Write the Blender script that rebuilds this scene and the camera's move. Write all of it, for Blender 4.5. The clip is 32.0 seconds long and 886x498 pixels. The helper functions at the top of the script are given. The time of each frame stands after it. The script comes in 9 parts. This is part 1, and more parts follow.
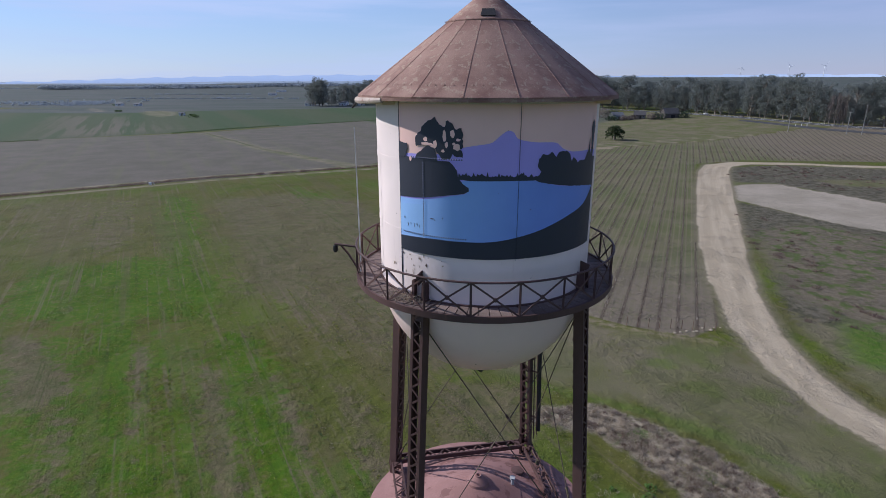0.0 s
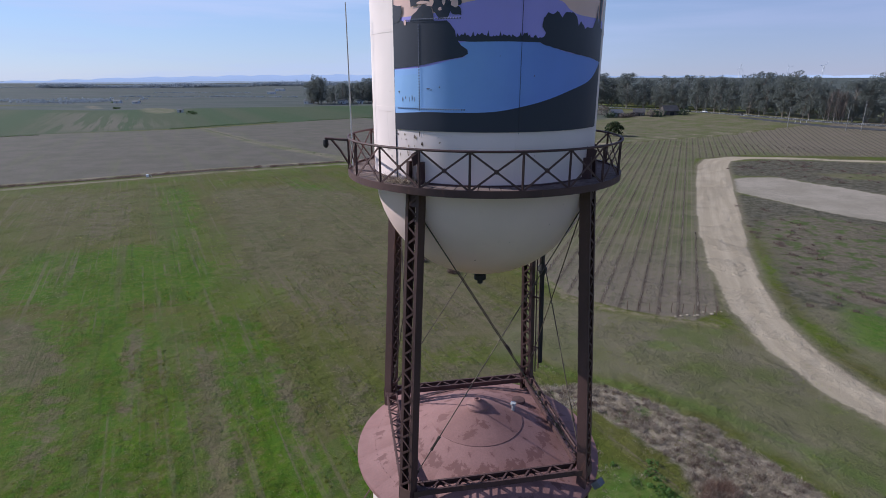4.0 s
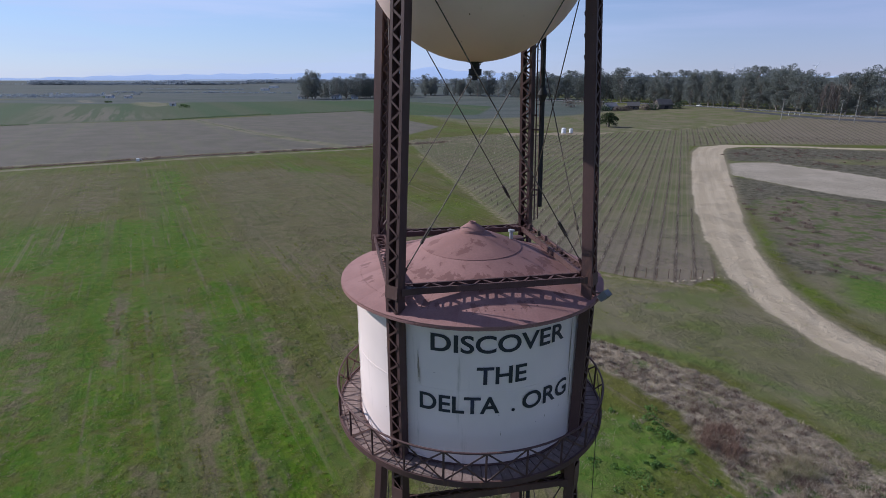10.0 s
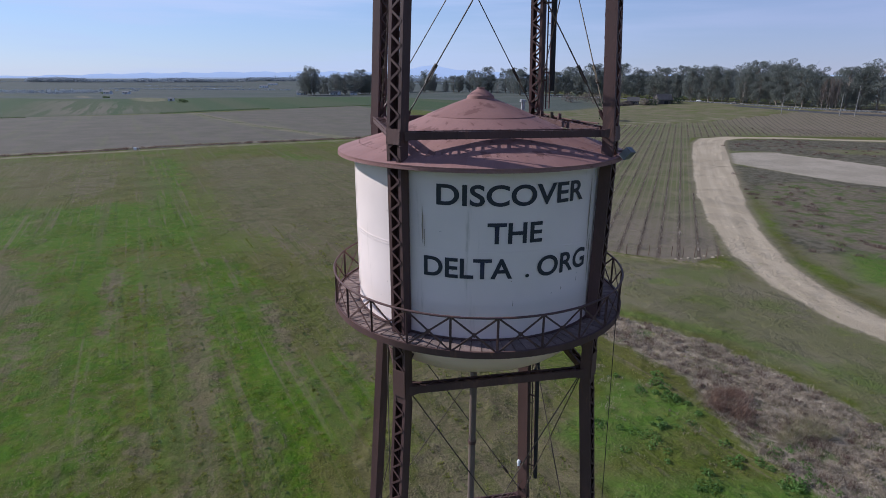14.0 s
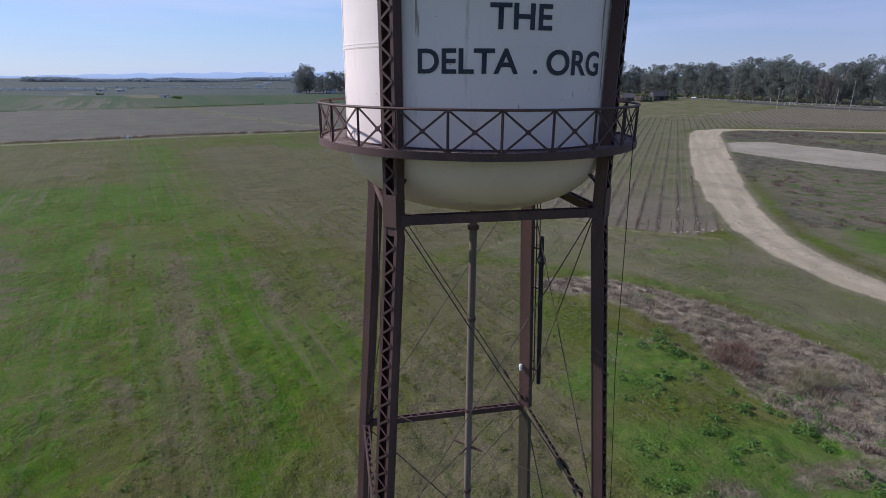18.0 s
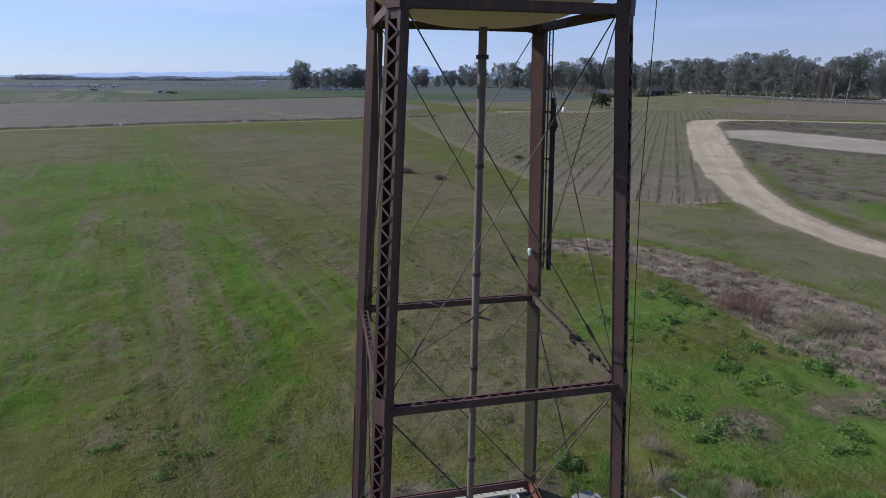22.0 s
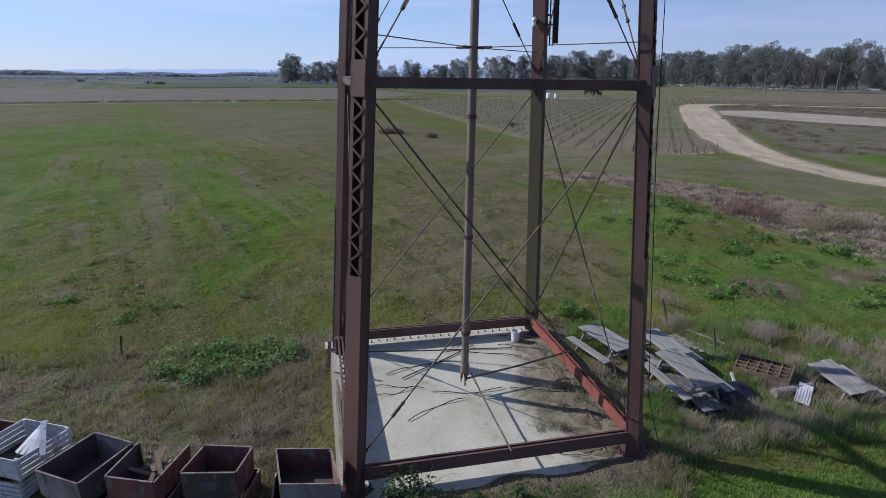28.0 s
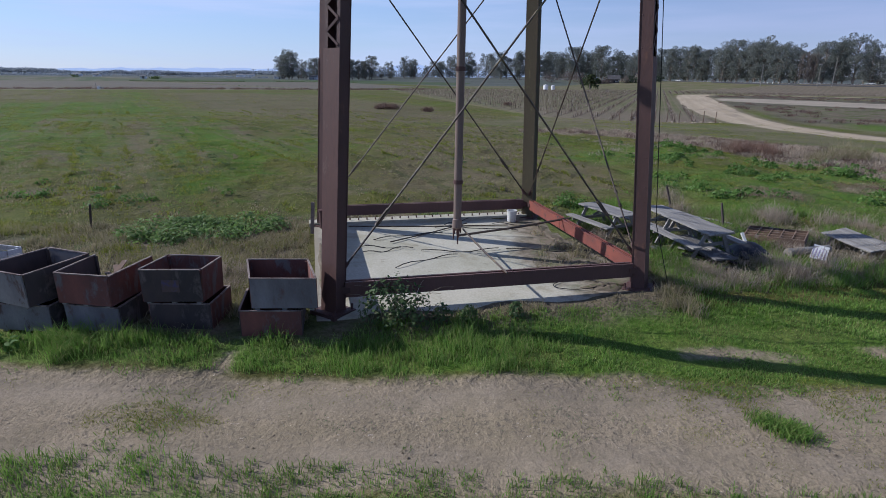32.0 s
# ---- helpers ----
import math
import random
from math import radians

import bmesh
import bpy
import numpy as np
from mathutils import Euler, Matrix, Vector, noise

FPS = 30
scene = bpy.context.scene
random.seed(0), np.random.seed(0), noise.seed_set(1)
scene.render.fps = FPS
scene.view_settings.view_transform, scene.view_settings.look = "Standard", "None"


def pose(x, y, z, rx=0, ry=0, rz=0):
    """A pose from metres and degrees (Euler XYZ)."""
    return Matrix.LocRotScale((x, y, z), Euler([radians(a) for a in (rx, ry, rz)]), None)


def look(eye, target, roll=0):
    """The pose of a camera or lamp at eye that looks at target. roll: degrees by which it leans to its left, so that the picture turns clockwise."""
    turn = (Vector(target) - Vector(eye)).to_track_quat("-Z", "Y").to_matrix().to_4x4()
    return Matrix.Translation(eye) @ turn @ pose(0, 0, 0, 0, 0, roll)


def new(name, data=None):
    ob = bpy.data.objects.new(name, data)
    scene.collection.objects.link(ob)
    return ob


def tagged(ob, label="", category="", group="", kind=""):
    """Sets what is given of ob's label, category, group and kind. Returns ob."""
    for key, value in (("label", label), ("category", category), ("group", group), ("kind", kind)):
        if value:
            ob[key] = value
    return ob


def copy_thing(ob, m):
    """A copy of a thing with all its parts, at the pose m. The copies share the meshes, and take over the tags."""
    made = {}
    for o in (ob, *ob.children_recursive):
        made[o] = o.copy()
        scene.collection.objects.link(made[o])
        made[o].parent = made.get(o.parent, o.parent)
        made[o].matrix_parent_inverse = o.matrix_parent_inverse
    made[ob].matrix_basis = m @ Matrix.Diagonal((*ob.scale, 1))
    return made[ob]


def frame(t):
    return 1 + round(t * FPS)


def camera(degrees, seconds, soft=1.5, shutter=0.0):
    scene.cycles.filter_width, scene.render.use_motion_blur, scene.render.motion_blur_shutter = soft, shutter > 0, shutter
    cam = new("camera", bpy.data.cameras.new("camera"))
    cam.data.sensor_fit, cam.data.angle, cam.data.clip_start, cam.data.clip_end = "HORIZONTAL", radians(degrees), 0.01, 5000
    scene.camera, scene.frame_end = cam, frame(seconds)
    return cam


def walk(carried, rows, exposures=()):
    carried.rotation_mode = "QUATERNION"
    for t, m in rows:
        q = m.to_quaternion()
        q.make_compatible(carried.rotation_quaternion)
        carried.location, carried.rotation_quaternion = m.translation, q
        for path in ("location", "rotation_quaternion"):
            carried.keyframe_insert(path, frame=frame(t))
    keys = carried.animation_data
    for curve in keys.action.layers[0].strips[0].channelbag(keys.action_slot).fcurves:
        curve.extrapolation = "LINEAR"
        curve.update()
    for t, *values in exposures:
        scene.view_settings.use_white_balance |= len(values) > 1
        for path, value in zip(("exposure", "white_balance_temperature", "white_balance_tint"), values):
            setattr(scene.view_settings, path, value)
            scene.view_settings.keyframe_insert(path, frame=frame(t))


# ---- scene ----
cam = camera(77.7, 32.0, 0.4)
PATH = [
    (0, (0.677, 3.129, 35.717), (0.487, 5.028, 35.12), -0.1),
    (0.5, (0.688, 3.167, 35.392), (0.498, 5.067, 34.796), -0.0),
    (1, (0.693, 3.185, 35.058), (0.504, 5.085, 34.463), -0.0),
    (1.5, (0.711, 3.206, 34.743), (0.522, 5.106, 34.147), -0.0),
    (2, (0.705, 3.245, 34.423), (0.515, 5.145, 33.828), -0.0),
    (2.5, (0.683, 3.281, 34.077), (0.494, 5.181, 33.482), 0.0),
    (3, (0.698, 3.258, 33.732), (0.51, 5.158, 33.138), -0.0),
    (3.5, (0.728, 3.187, 33.386), (0.541, 5.087, 32.79), -0.0),
    (5.5, (0.572, 3.239, 31.887), (0.392, 5.14, 31.291), 0.1),
    (6, (0.55, 3.272, 31.481), (0.373, 5.173, 30.885), 0.1),
    (6.5, (0.501, 3.306, 31.073), (0.326, 5.208, 30.477), 0.1),
    (7, (0.467, 3.39, 30.641), (0.295, 5.291, 30.044), 0.2),
    (7.5, (0.453, 3.462, 30.157), (0.282, 5.364, 29.561), 0.2),
    (8, (0.438, 3.474, 29.687), (0.27, 5.375, 29.089), 0.2),
    (8.5, (0.481, 3.415, 29.233), (0.313, 5.316, 28.635), 0.3),
    (9, (0.594, 3.297, 28.762), (0.427, 5.198, 28.165), 0.3),
    (9.5, (0.705, 3.159, 28.295), (0.538, 5.06, 27.698), 0.2),
    (10, (0.808, 2.975, 27.858), (0.642, 4.876, 27.261), 0.2),
    (10.5, (0.833, 2.935, 27.403), (0.667, 4.837, 26.806), 0.2),
    (11, (0.833, 2.866, 27.015), (0.668, 4.767, 26.416), 0.3),
    (11.5, (0.806, 2.878, 26.622), (0.641, 4.779, 26.023), 0.3),
    (12, (0.727, 2.857, 26.273), (0.564, 4.758, 25.673), 0.3),
    (12.5, (0.663, 2.926, 25.854), (0.5, 4.826, 25.254), 0.3),
    (13, (0.602, 2.977, 25.392), (0.439, 4.878, 24.792), 0.3),
    (13.5, (0.606, 3.08, 24.942), (0.444, 4.981, 24.342), 0.3),
    (14, (0.637, 3.168, 24.495), (0.475, 5.069, 23.895), 0.3),
    (14.5, (0.677, 3.28, 24.017), (0.515, 5.182, 23.418), 0.3),
    (16.5, (0.681, 3.345, 21.962), (0.527, 5.248, 21.365), 0.3),
    (17, (0.666, 3.358, 21.438), (0.515, 5.261, 20.842), 0.4),
    (17.5, (0.651, 3.37, 20.929), (0.503, 5.274, 20.333), 0.4),
    (18, (0.628, 3.367, 20.401), (0.481, 5.27, 19.806), 0.4),
    (18.5, (0.589, 3.387, 19.868), (0.444, 5.291, 19.273), 0.4),
    (19, (0.542, 3.4, 19.348), (0.399, 5.304, 18.753), 0.5),
    (19.5, (0.501, 3.339, 18.848), (0.361, 5.244, 18.253), 0.5),
    (20, (0.473, 3.336, 18.344), (0.333, 5.24, 17.749), 0.5),
    (20.5, (0.458, 3.325, 17.843), (0.319, 5.229, 17.247), 0.5),
    (21, (0.44, 3.317, 17.325), (0.304, 5.221, 16.731), 0.5),
    (21.5, (0.421, 3.323, 16.802), (0.286, 5.228, 16.208), 0.4),
    (22, (0.419, 3.34, 16.283), (0.286, 5.245, 15.688), 0.5),
    (22.5, (0.443, 3.26, 15.785), (0.312, 5.165, 15.191), 0.6),
    (23, (0.513, 3.26, 15.224), (0.386, 5.166, 14.63), 0.6),
    (23.5, (0.548, 3.323, 14.639), (0.427, 5.229, 14.044), 0.6),
    (24, (0.545, 3.398, 14.058), (0.429, 5.304, 13.464), 0.6),
    (24.5, (0.51, 3.442, 13.482), (0.396, 5.349, 12.888), 0.6),
    (25, (0.486, 3.495, 12.912), (0.374, 5.401, 12.317), 0.7),
    (25.5, (0.456, 3.504, 12.366), (0.346, 5.41, 11.77), 0.7),
    (27.5, (0.405, 3.488, 10.04), (0.303, 5.395, 9.444), 0.8),
    (28, (0.428, 3.444, 9.484), (0.326, 5.351, 8.888), 0.8),
    (28.5, (0.453, 3.431, 8.915), (0.353, 5.338, 8.319), 0.8),
    (29, (0.49, 3.401, 8.344), (0.391, 5.307, 7.748), 0.8),
    (29.5, (0.54, 3.338, 7.785), (0.442, 5.245, 7.189), 0.8),
    (30, (0.564, 3.311, 7.221), (0.469, 5.217, 6.625), 0.8),
    (30.5, (0.606, 3.321, 6.668), (0.512, 5.228, 6.072), 0.8),
    (31, (0.609, 3.327, 6.153), (0.517, 5.234, 5.559), 0.8),
    (31.5, (0.632, 3.33, 5.736), (0.541, 5.237, 5.14), 0.9),
    (32, (0.651, 3.282, 5.401), (0.56, 5.189, 4.805), 0.9),
]
walk(cam, [(t, look(eye, target, roll)) for t, eye, target, roll in PATH], [(0, 0.02, 5600, 19), (14, 0.03, 5600, 19), (24, 0.08, 5600, 19), (32, 0.09, 5600, 19)])
from mathutils.geometry import delaunay_2d_cdt
from math import degrees

# ---- world, sun, exposure ----
scene.view_settings.exposure = 0.0
SUN_AZ, SUN_EL = 166.5, 33.0          # degrees, from +x towards +y
world = bpy.data.worlds.new("sky_world")
scene.world = world
world.use_nodes = True
wn, wl = world.node_tree.nodes, world.node_tree.links
wn.clear()
w_out = wn.new("ShaderNodeOutputWorld")
w_bg = wn.new("ShaderNodeBackground")
w_sky = wn.new("ShaderNodeTexSky")
w_sky.sky_type = "NISHITA"
w_sky.sun_disc = False
w_sky.sun_elevation = radians(SUN_EL)
w_sky.sun_rotation = radians(90 - SUN_AZ)
w_sky.altitude = 10
w_sky.air_density, w_sky.dust_density, w_sky.ozone_density = 1.0, 0.05, 4.0
w_bg.inputs["Strength"].default_value = 0.1
# thin streaks of high cloud
w_co = wn.new("ShaderNodeTexCoord")
w_map = wn.new("ShaderNodeMapping")
w_map.inputs["Scale"].default_value = (0.9, 1.6, 11.0)
w_map.inputs["Rotation"].default_value = (0.06, 0.05, 0.3)
w_no = wn.new("ShaderNodeTexNoise")
w_no.inputs["Scale"].default_value = 1.7
w_no.inputs["Detail"].default_value = 7
w_no.inputs["Roughness"].default_value = 0.55
w_rg = wn.new("ShaderNodeMapRange")
w_rg.interpolation_type = "SMOOTHSTEP"
w_rg.inputs["From Min"].default_value, w_rg.inputs["From Max"].default_value = 0.43, 0.66
w_rg.inputs["To Max"].default_value = 0.7
w_mix = wn.new("ShaderNodeMix")
w_mix.data_type = "RGBA"
w_mix.inputs[7].default_value = (6.7, 7.2, 8.3, 1)
wl.new(w_co.outputs["Generated"], w_map.inputs["Vector"])
wl.new(w_map.outputs["Vector"], w_no.inputs["Vector"])
wl.new(w_no.outputs["Fac"], w_rg.inputs["Value"])
w_sep = wn.new("ShaderNodeSeparateXYZ")
w_side = wn.new("ShaderNodeMapRange")
w_side.inputs["From Min"].default_value, w_side.inputs["From Max"].default_value = -0.6, 0.5
w_side.inputs["To Min"].default_value, w_side.inputs["To Max"].default_value = 1.0, 0.45
w_mul = wn.new("ShaderNodeMath")
w_mul.operation = "MULTIPLY"
wl.new(w_co.outputs["Generated"], w_sep.inputs[0])
wl.new(w_sep.outputs[0], w_side.inputs["Value"])
wl.new(w_rg.outputs["Result"], w_mul.inputs[0])
wl.new(w_side.outputs["Result"], w_mul.inputs[1])
wl.new(w_mul.outputs[0], w_mix.inputs[0])
wl.new(w_sky.outputs["Color"], w_mix.inputs[6])
w_tint = wn.new("ShaderNodeMix")
w_tint.data_type, w_tint.blend_type = "RGBA", "MULTIPLY"
w_tint.inputs[0].default_value = 1.0
w_tint.inputs[7].default_value = (0.965, 0.985, 1.045, 1)
# pale haze low in the sky
w_low = wn.new("ShaderNodeMapRange")
w_low.interpolation_type = "SMOOTHSTEP"
w_low.inputs["From Min"].default_value, w_low.inputs["From Max"].default_value = 0.0, 0.34
w_low.inputs["To Min"].default_value, w_low.inputs["To Max"].default_value = 0.6, 0.0
w_haze = wn.new("ShaderNodeMix")
w_haze.data_type = "RGBA"
w_haze.inputs[7].default_value = (4.35, 5.35, 6.5, 1)
wl.new(w_sep.outputs[2], w_low.inputs["Value"])
wl.new(w_low.outputs["Result"], w_haze.inputs[0])
wl.new(w_mix.outputs[2], w_haze.inputs[6])
w_far = wn.new("ShaderNodeMapRange")
w_far.interpolation_type = "SMOOTHSTEP"
w_far.inputs["From Min"].default_value, w_far.inputs["From Max"].default_value = -0.2, 0.6
w_dim = wn.new("ShaderNodeMix")
w_dim.data_type, w_dim.blend_type = "RGBA", "MULTIPLY"
w_dim.inputs[7].default_value = (0.87, 0.81, 0.84, 1)
wl.new(w_sep.outputs[0], w_far.inputs["Value"])
wl.new(w_far.outputs["Result"], w_dim.inputs[0])
wl.new(w_haze.outputs[2], w_dim.inputs[6])
wl.new(w_dim.outputs[2], w_tint.inputs[6])
wl.new(w_tint.outputs[2], w_bg.inputs["Color"])
wl.new(w_bg.outputs["Background"], w_out.inputs["Surface"])

sun = new("sun", bpy.data.lights.new("sun", "SUN"))
sun.data.energy, sun.data.angle, sun.data.color = 4.9, radians(0.6), (1.0, 0.955, 0.81)
sd = Vector((math.cos(radians(SUN_AZ)) * math.cos(radians(SUN_EL)), math.sin(radians(SUN_AZ)) * math.cos(radians(SUN_EL)), math.sin(radians(SUN_EL))))
sun.matrix_world = look(sd * 100, (0, 0, 0))


# ---- materials ----
class Nodes:
    """Short calls for building one node material."""

    def __init__(self, name):
        self.m = bpy.data.materials.new(name)
        self.m.use_nodes = True
        self.t = self.m.node_tree
        self.b = self.t.nodes["Principled BSDF"]
        self.co = self.t.nodes.new("ShaderNodeTexCoord").outputs["Object"]

    def put(self, sock, v):
        if isinstance(v, bpy.types.NodeSocket):
            self.t.links.new(v, sock)
        elif isinstance(v, (tuple, list)) and len(v) == 3 and sock.type == "RGBA":
            sock.default_value = (*v, 1)
        else:
            sock.default_value = v

    def mapped(self, scale=(1, 1, 1), rot=(0, 0, 0), co=None):
        n = self.t.nodes.new("ShaderNodeMapping")
        n.inputs["Scale"].default_value, n.inputs["Rotation"].default_value = scale, rot
        self.put(n.inputs["Vector"], co or self.co)
        return n.outputs["Vector"]

    def noise(self, scale, detail=5, rough=0.55, co=None, dist=0.0):
        n = self.t.nodes.new("ShaderNodeTexNoise")
        n.inputs["Scale"].default_value, n.inputs["Detail"].default_value = scale, detail
        n.inputs["Roughness"].default_value, n.inputs["Distortion"].default_value = rough, dist
        self.put(n.inputs["Vector"], co or self.co)
        return n.outputs["Fac"]

    def rng(self, v, a, b, c=0.0, d=1.0):
        n = self.t.nodes.new("ShaderNodeMapRange")
        n.interpolation_type = "SMOOTHSTEP"
        for k, x in zip(("From Min", "From Max", "To Min", "To Max"), (a, b, c, d)):
            n.inputs[k].default_value = x
        self.put(n.inputs["Value"], v)
        return n.outputs["Result"]

    def mix(self, f, a, b, mode="MIX"):
        n = self.t.nodes.new("ShaderNodeMix")
        n.data_type, n.blend_type = "RGBA", mode
        self.put(n.inputs[0], f)
        self.put(n.inputs[6], a)
        self.put(n.inputs[7], b)
        return n.outputs[2]

    def math(self, op, a, b=0.0):
        n = self.t.nodes.new("ShaderNodeMath")
        n.operation = op
        self.put(n.inputs[0], a)
        self.put(n.inputs[1], b)
        return n.outputs[0]

    def attr(self, name):
        n = self.t.nodes.new("ShaderNodeAttribute")
        n.attribute_name = name
        return n.outputs["Fac"]

    def per_object(self):
        return self.t.nodes.new("ShaderNodeObjectInfo").outputs["Random"]

    def per_island(self):
        return self.t.nodes.new("ShaderNodeNewGeometry").outputs["Random Per Island"]

    def bright(self, col, f, lo, hi):
        n = self.t.nodes.new("ShaderNodeHueSaturation")
        self.put(n.inputs["Value"], self.rng(f, 0, 1, lo, hi))
        self.put(n.inputs["Color"], col)
        return n.outputs["Color"]

    def bump(self, h, strength, dist=0.02):
        n = self.t.nodes.new("ShaderNodeBump")
        n.inputs["Strength"].default_value, n.inputs["Distance"].default_value = strength, dist
        self.put(n.inputs["Height"], h)
        self.put(self.b.inputs["Normal"], n.outputs["Normal"])

    def done(self, col, rough=0.7, metal=0.0, spec=0.3):
        self.put(self.b.inputs["Base Color"], col)
        self.put(self.b.inputs["Roughness"], rough)
        self.put(self.b.inputs["Metallic"], metal)
        self.b.inputs["Specular IOR Level"].default_value = spec
        return self.m


def worn(name, base, dark, spot, scale=1.2, spot_scale=3.0, spot_at=(0.58, 0.68), rough=0.7, bump=0.25, grain=30, stretch=(1, 1, 1), vary=0.0, spec=0.3, spot_max=1.0):
    """A painted or weathered surface: slow drift of tone, fine grain, and patches of wear."""
    n = Nodes(name)
    v = n.mapped(stretch)
    big, fine = n.noise(scale, 4, co=v), n.noise(grain, 4, 0.6, co=v)
    col = n.mix(n.rng(big, 0.3, 0.7), base, dark)
    col = n.bright(col, fine, 0.8, 1.2)
    sp = n.noise(spot_scale, 8, 0.68, co=v, dist=0.4)
    col = n.mix(n.rng(sp, *spot_at, 0.0, spot_max), col, spot)
    if vary:
        col = n.bright(col, n.per_object(), 1 - vary, 1 + vary)
    n.bump(n.math("ADD", fine, n.math("MULTIPLY", sp, 0.8)), bump, 0.01)
    return n.done(col, n.rng(fine, 0.3, 0.7, rough - 0.1, min(1, rough + 0.12)), spec=spec)


STEEL = worn("brown_oxide_paint", (0.105, 0.056, 0.05), (0.07, 0.038, 0.034), (0.15, 0.075, 0.052), 0.9, 4, (0.56, 0.72), 0.62, 0.3, 25, (1, 1, 0.35), 0.06)
STEEL_RED = worn("flaking_red_oxide", (0.21, 0.062, 0.042), (0.14, 0.048, 0.037), (0.08, 0.045, 0.035), 1.5, 5, (0.56, 0.66), 0.75, 0.4, 30)
STEEL_MOSS = worn("mossy_steel", (0.092, 0.076, 0.043), (0.078, 0.06, 0.038), (0.115, 0.1, 0.052), 0.8, 7, (0.56, 0.7), 0.8, 0.4, 30, (1, 1, 0.4))
STEEL_PLATE = worn("red_brown_plate", (0.13, 0.07, 0.058), (0.095, 0.052, 0.045), (0.17, 0.12, 0.1), 0.7, 5, (0.6, 0.75), 0.6, 0.3, 20, (1, 1, 0.3))
ROD = worn("rod_steel", (0.09, 0.065, 0.05), (0.05, 0.036, 0.03), (0.2, 0.16, 0.09), 1.1, 2, (0.5, 0.7), 0.6, 0.1)
ROOF_UP = worn("rusted_roof_sheet", (0.325, 0.2, 0.15), (0.2, 0.104, 0.08), (0.41, 0.33, 0.23), 1.6, 7.0, (0.53, 0.62), 0.9, 0.8, 34, vary=0.05, spot_max=0.5)
# lap seams lighter than the sheets: light on their edges, put into colour
ROOF_SEAM = worn("lit_lap_seam", (0.37, 0.225, 0.17), (0.26, 0.14, 0.11), (0.2, 0.105, 0.08), 1.5, 3, (0.5, 0.6), 0.85)
ROOF_LOW = worn("pink_brown_roof_sheet", (0.29, 0.158, 0.14), (0.225, 0.115, 0.1), (0.15, 0.07, 0.06), 0.8, 1.5, (0.57, 0.6), 0.75, 0.3, 22, vary=0.03, spot_max=0.75)
PLANK = worn("walkway_boards", (0.21, 0.15, 0.13), (0.14, 0.1, 0.085), (0.3, 0.24, 0.21), 2.5, 6, (0.55, 0.7), 0.85, 0.4, 40, vary=0.15)
BLACK = worn("black_steel", (0.03, 0.027, 0.027), (0.02, 0.018, 0.018), (0.06, 0.045, 0.04), 1.0, 4, (0.6, 0.75), 0.7, 0.2)
GALV = worn("galvanised_steel", (0.42, 0.42, 0.42), (0.3, 0.3, 0.3), (0.22, 0.17, 0.13), 2.0, 5, (0.62, 0.74), 0.5, 0.1)
CONCRETE = worn("pale_concrete", (0.43, 0.405, 0.325), (0.33, 0.315, 0.235), (0.22, 0.19, 0.13), 0.5, 0.7, (0.52, 0.7), 0.9, 0.3, 18)


def soiled_slab():
    """Old slab: chalky and stained, soil and moss washed over its east side."""
    m = Nodes("soiled_slab")
    c = m.mix(m.rng(m.noise(0.5, 5), 0.3, 0.7), (0.44, 0.415, 0.335), (0.34, 0.325, 0.245))
    c = m.bright(c, m.noise(20, 5, 0.65), 0.75, 1.25)
    c = m.mix(m.rng(m.noise(0.9, 7, 0.7), 0.54, 0.68, 0, 0.6), c, (0.25, 0.22, 0.15))
    c = m.mix(m.rng(m.noise(2.4, 6, 0.7), 0.6, 0.68, 0, 0.5), c, (0.17, 0.15, 0.1))
    sp = m.t.nodes.new("ShaderNodeSeparateXYZ")
    m.put(sp.inputs[0], m.co)
    wob = m.math("MULTIPLY", m.math("SUBTRACT", m.noise(0.75, 7, 0.68), 0.5), 3.4)
    east = m.math("ADD", m.math("SUBTRACT", sp.outputs[0], m.math("MULTIPLY", m.math("ABSOLUTE", m.math("ADD", sp.outputs[1], 0.9)), 0.25)), wob)
    soil_m = m.mix(m.rng(m.noise(3.0, 5, 0.65), 0.42, 0.58), (0.2, 0.16, 0.115), (0.105, 0.085, 0.055))
    soil_m = m.mix(m.rng(m.noise(1.3, 5, 0.6), 0.52, 0.64, 0, 0.7), soil_m, (0.075, 0.09, 0.03))
    c = m.mix(m.rng(east, 0.9, 2.0, 0, 0.92), c, soil_m)
    west = m.math("SUBTRACT", m.math("MULTIPLY", sp.outputs[0], -1.0), m.math("MULTIPLY", wob, 0.3))
    c = m.mix(m.rng(west, 3.1, 3.6, 0, 0.75), c, (0.22, 0.185, 0.14))
    m.bump(m.math("ADD", m.noise(14, 6, 0.7), m.math("MULTIPLY", m.rng(east, 1.3, 2.3), 0.6)), 0.35, 0.02)
    return m.done(c, 0.9, spec=0.2)


SLAB = soiled_slab()


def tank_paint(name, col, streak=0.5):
    """Old tank paint: chalky tone drift, thin rust runs, a few chips."""
    n = Nodes(name)
    v = n.mapped((2.6, 2.6, 0.22))
    tone, run = n.noise(0.6, 3), n.noise(1.5, 8, 0.7, co=v)
    chip = n.noise(7.0, 4, 0.6)
    c = n.bright(col, tone, 0.9, 1.08)
    c = n.mix(n.rng(run, 0.6, 0.78, 0.0, streak), c, (0.3, 0.23, 0.16))
    c = n.mix(n.rng(chip, 0.735, 0.75), c, (0.13, 0.07, 0.05))
    n.bump(n.math("ADD", n.noise(3.0, 2), n.math("MULTIPLY", chip, 0.3)), 0.12, 0.03)
    return n.done(c, n.rng(tone, 0.3, 0.7, 0.42, 0.58), spec=0.35)


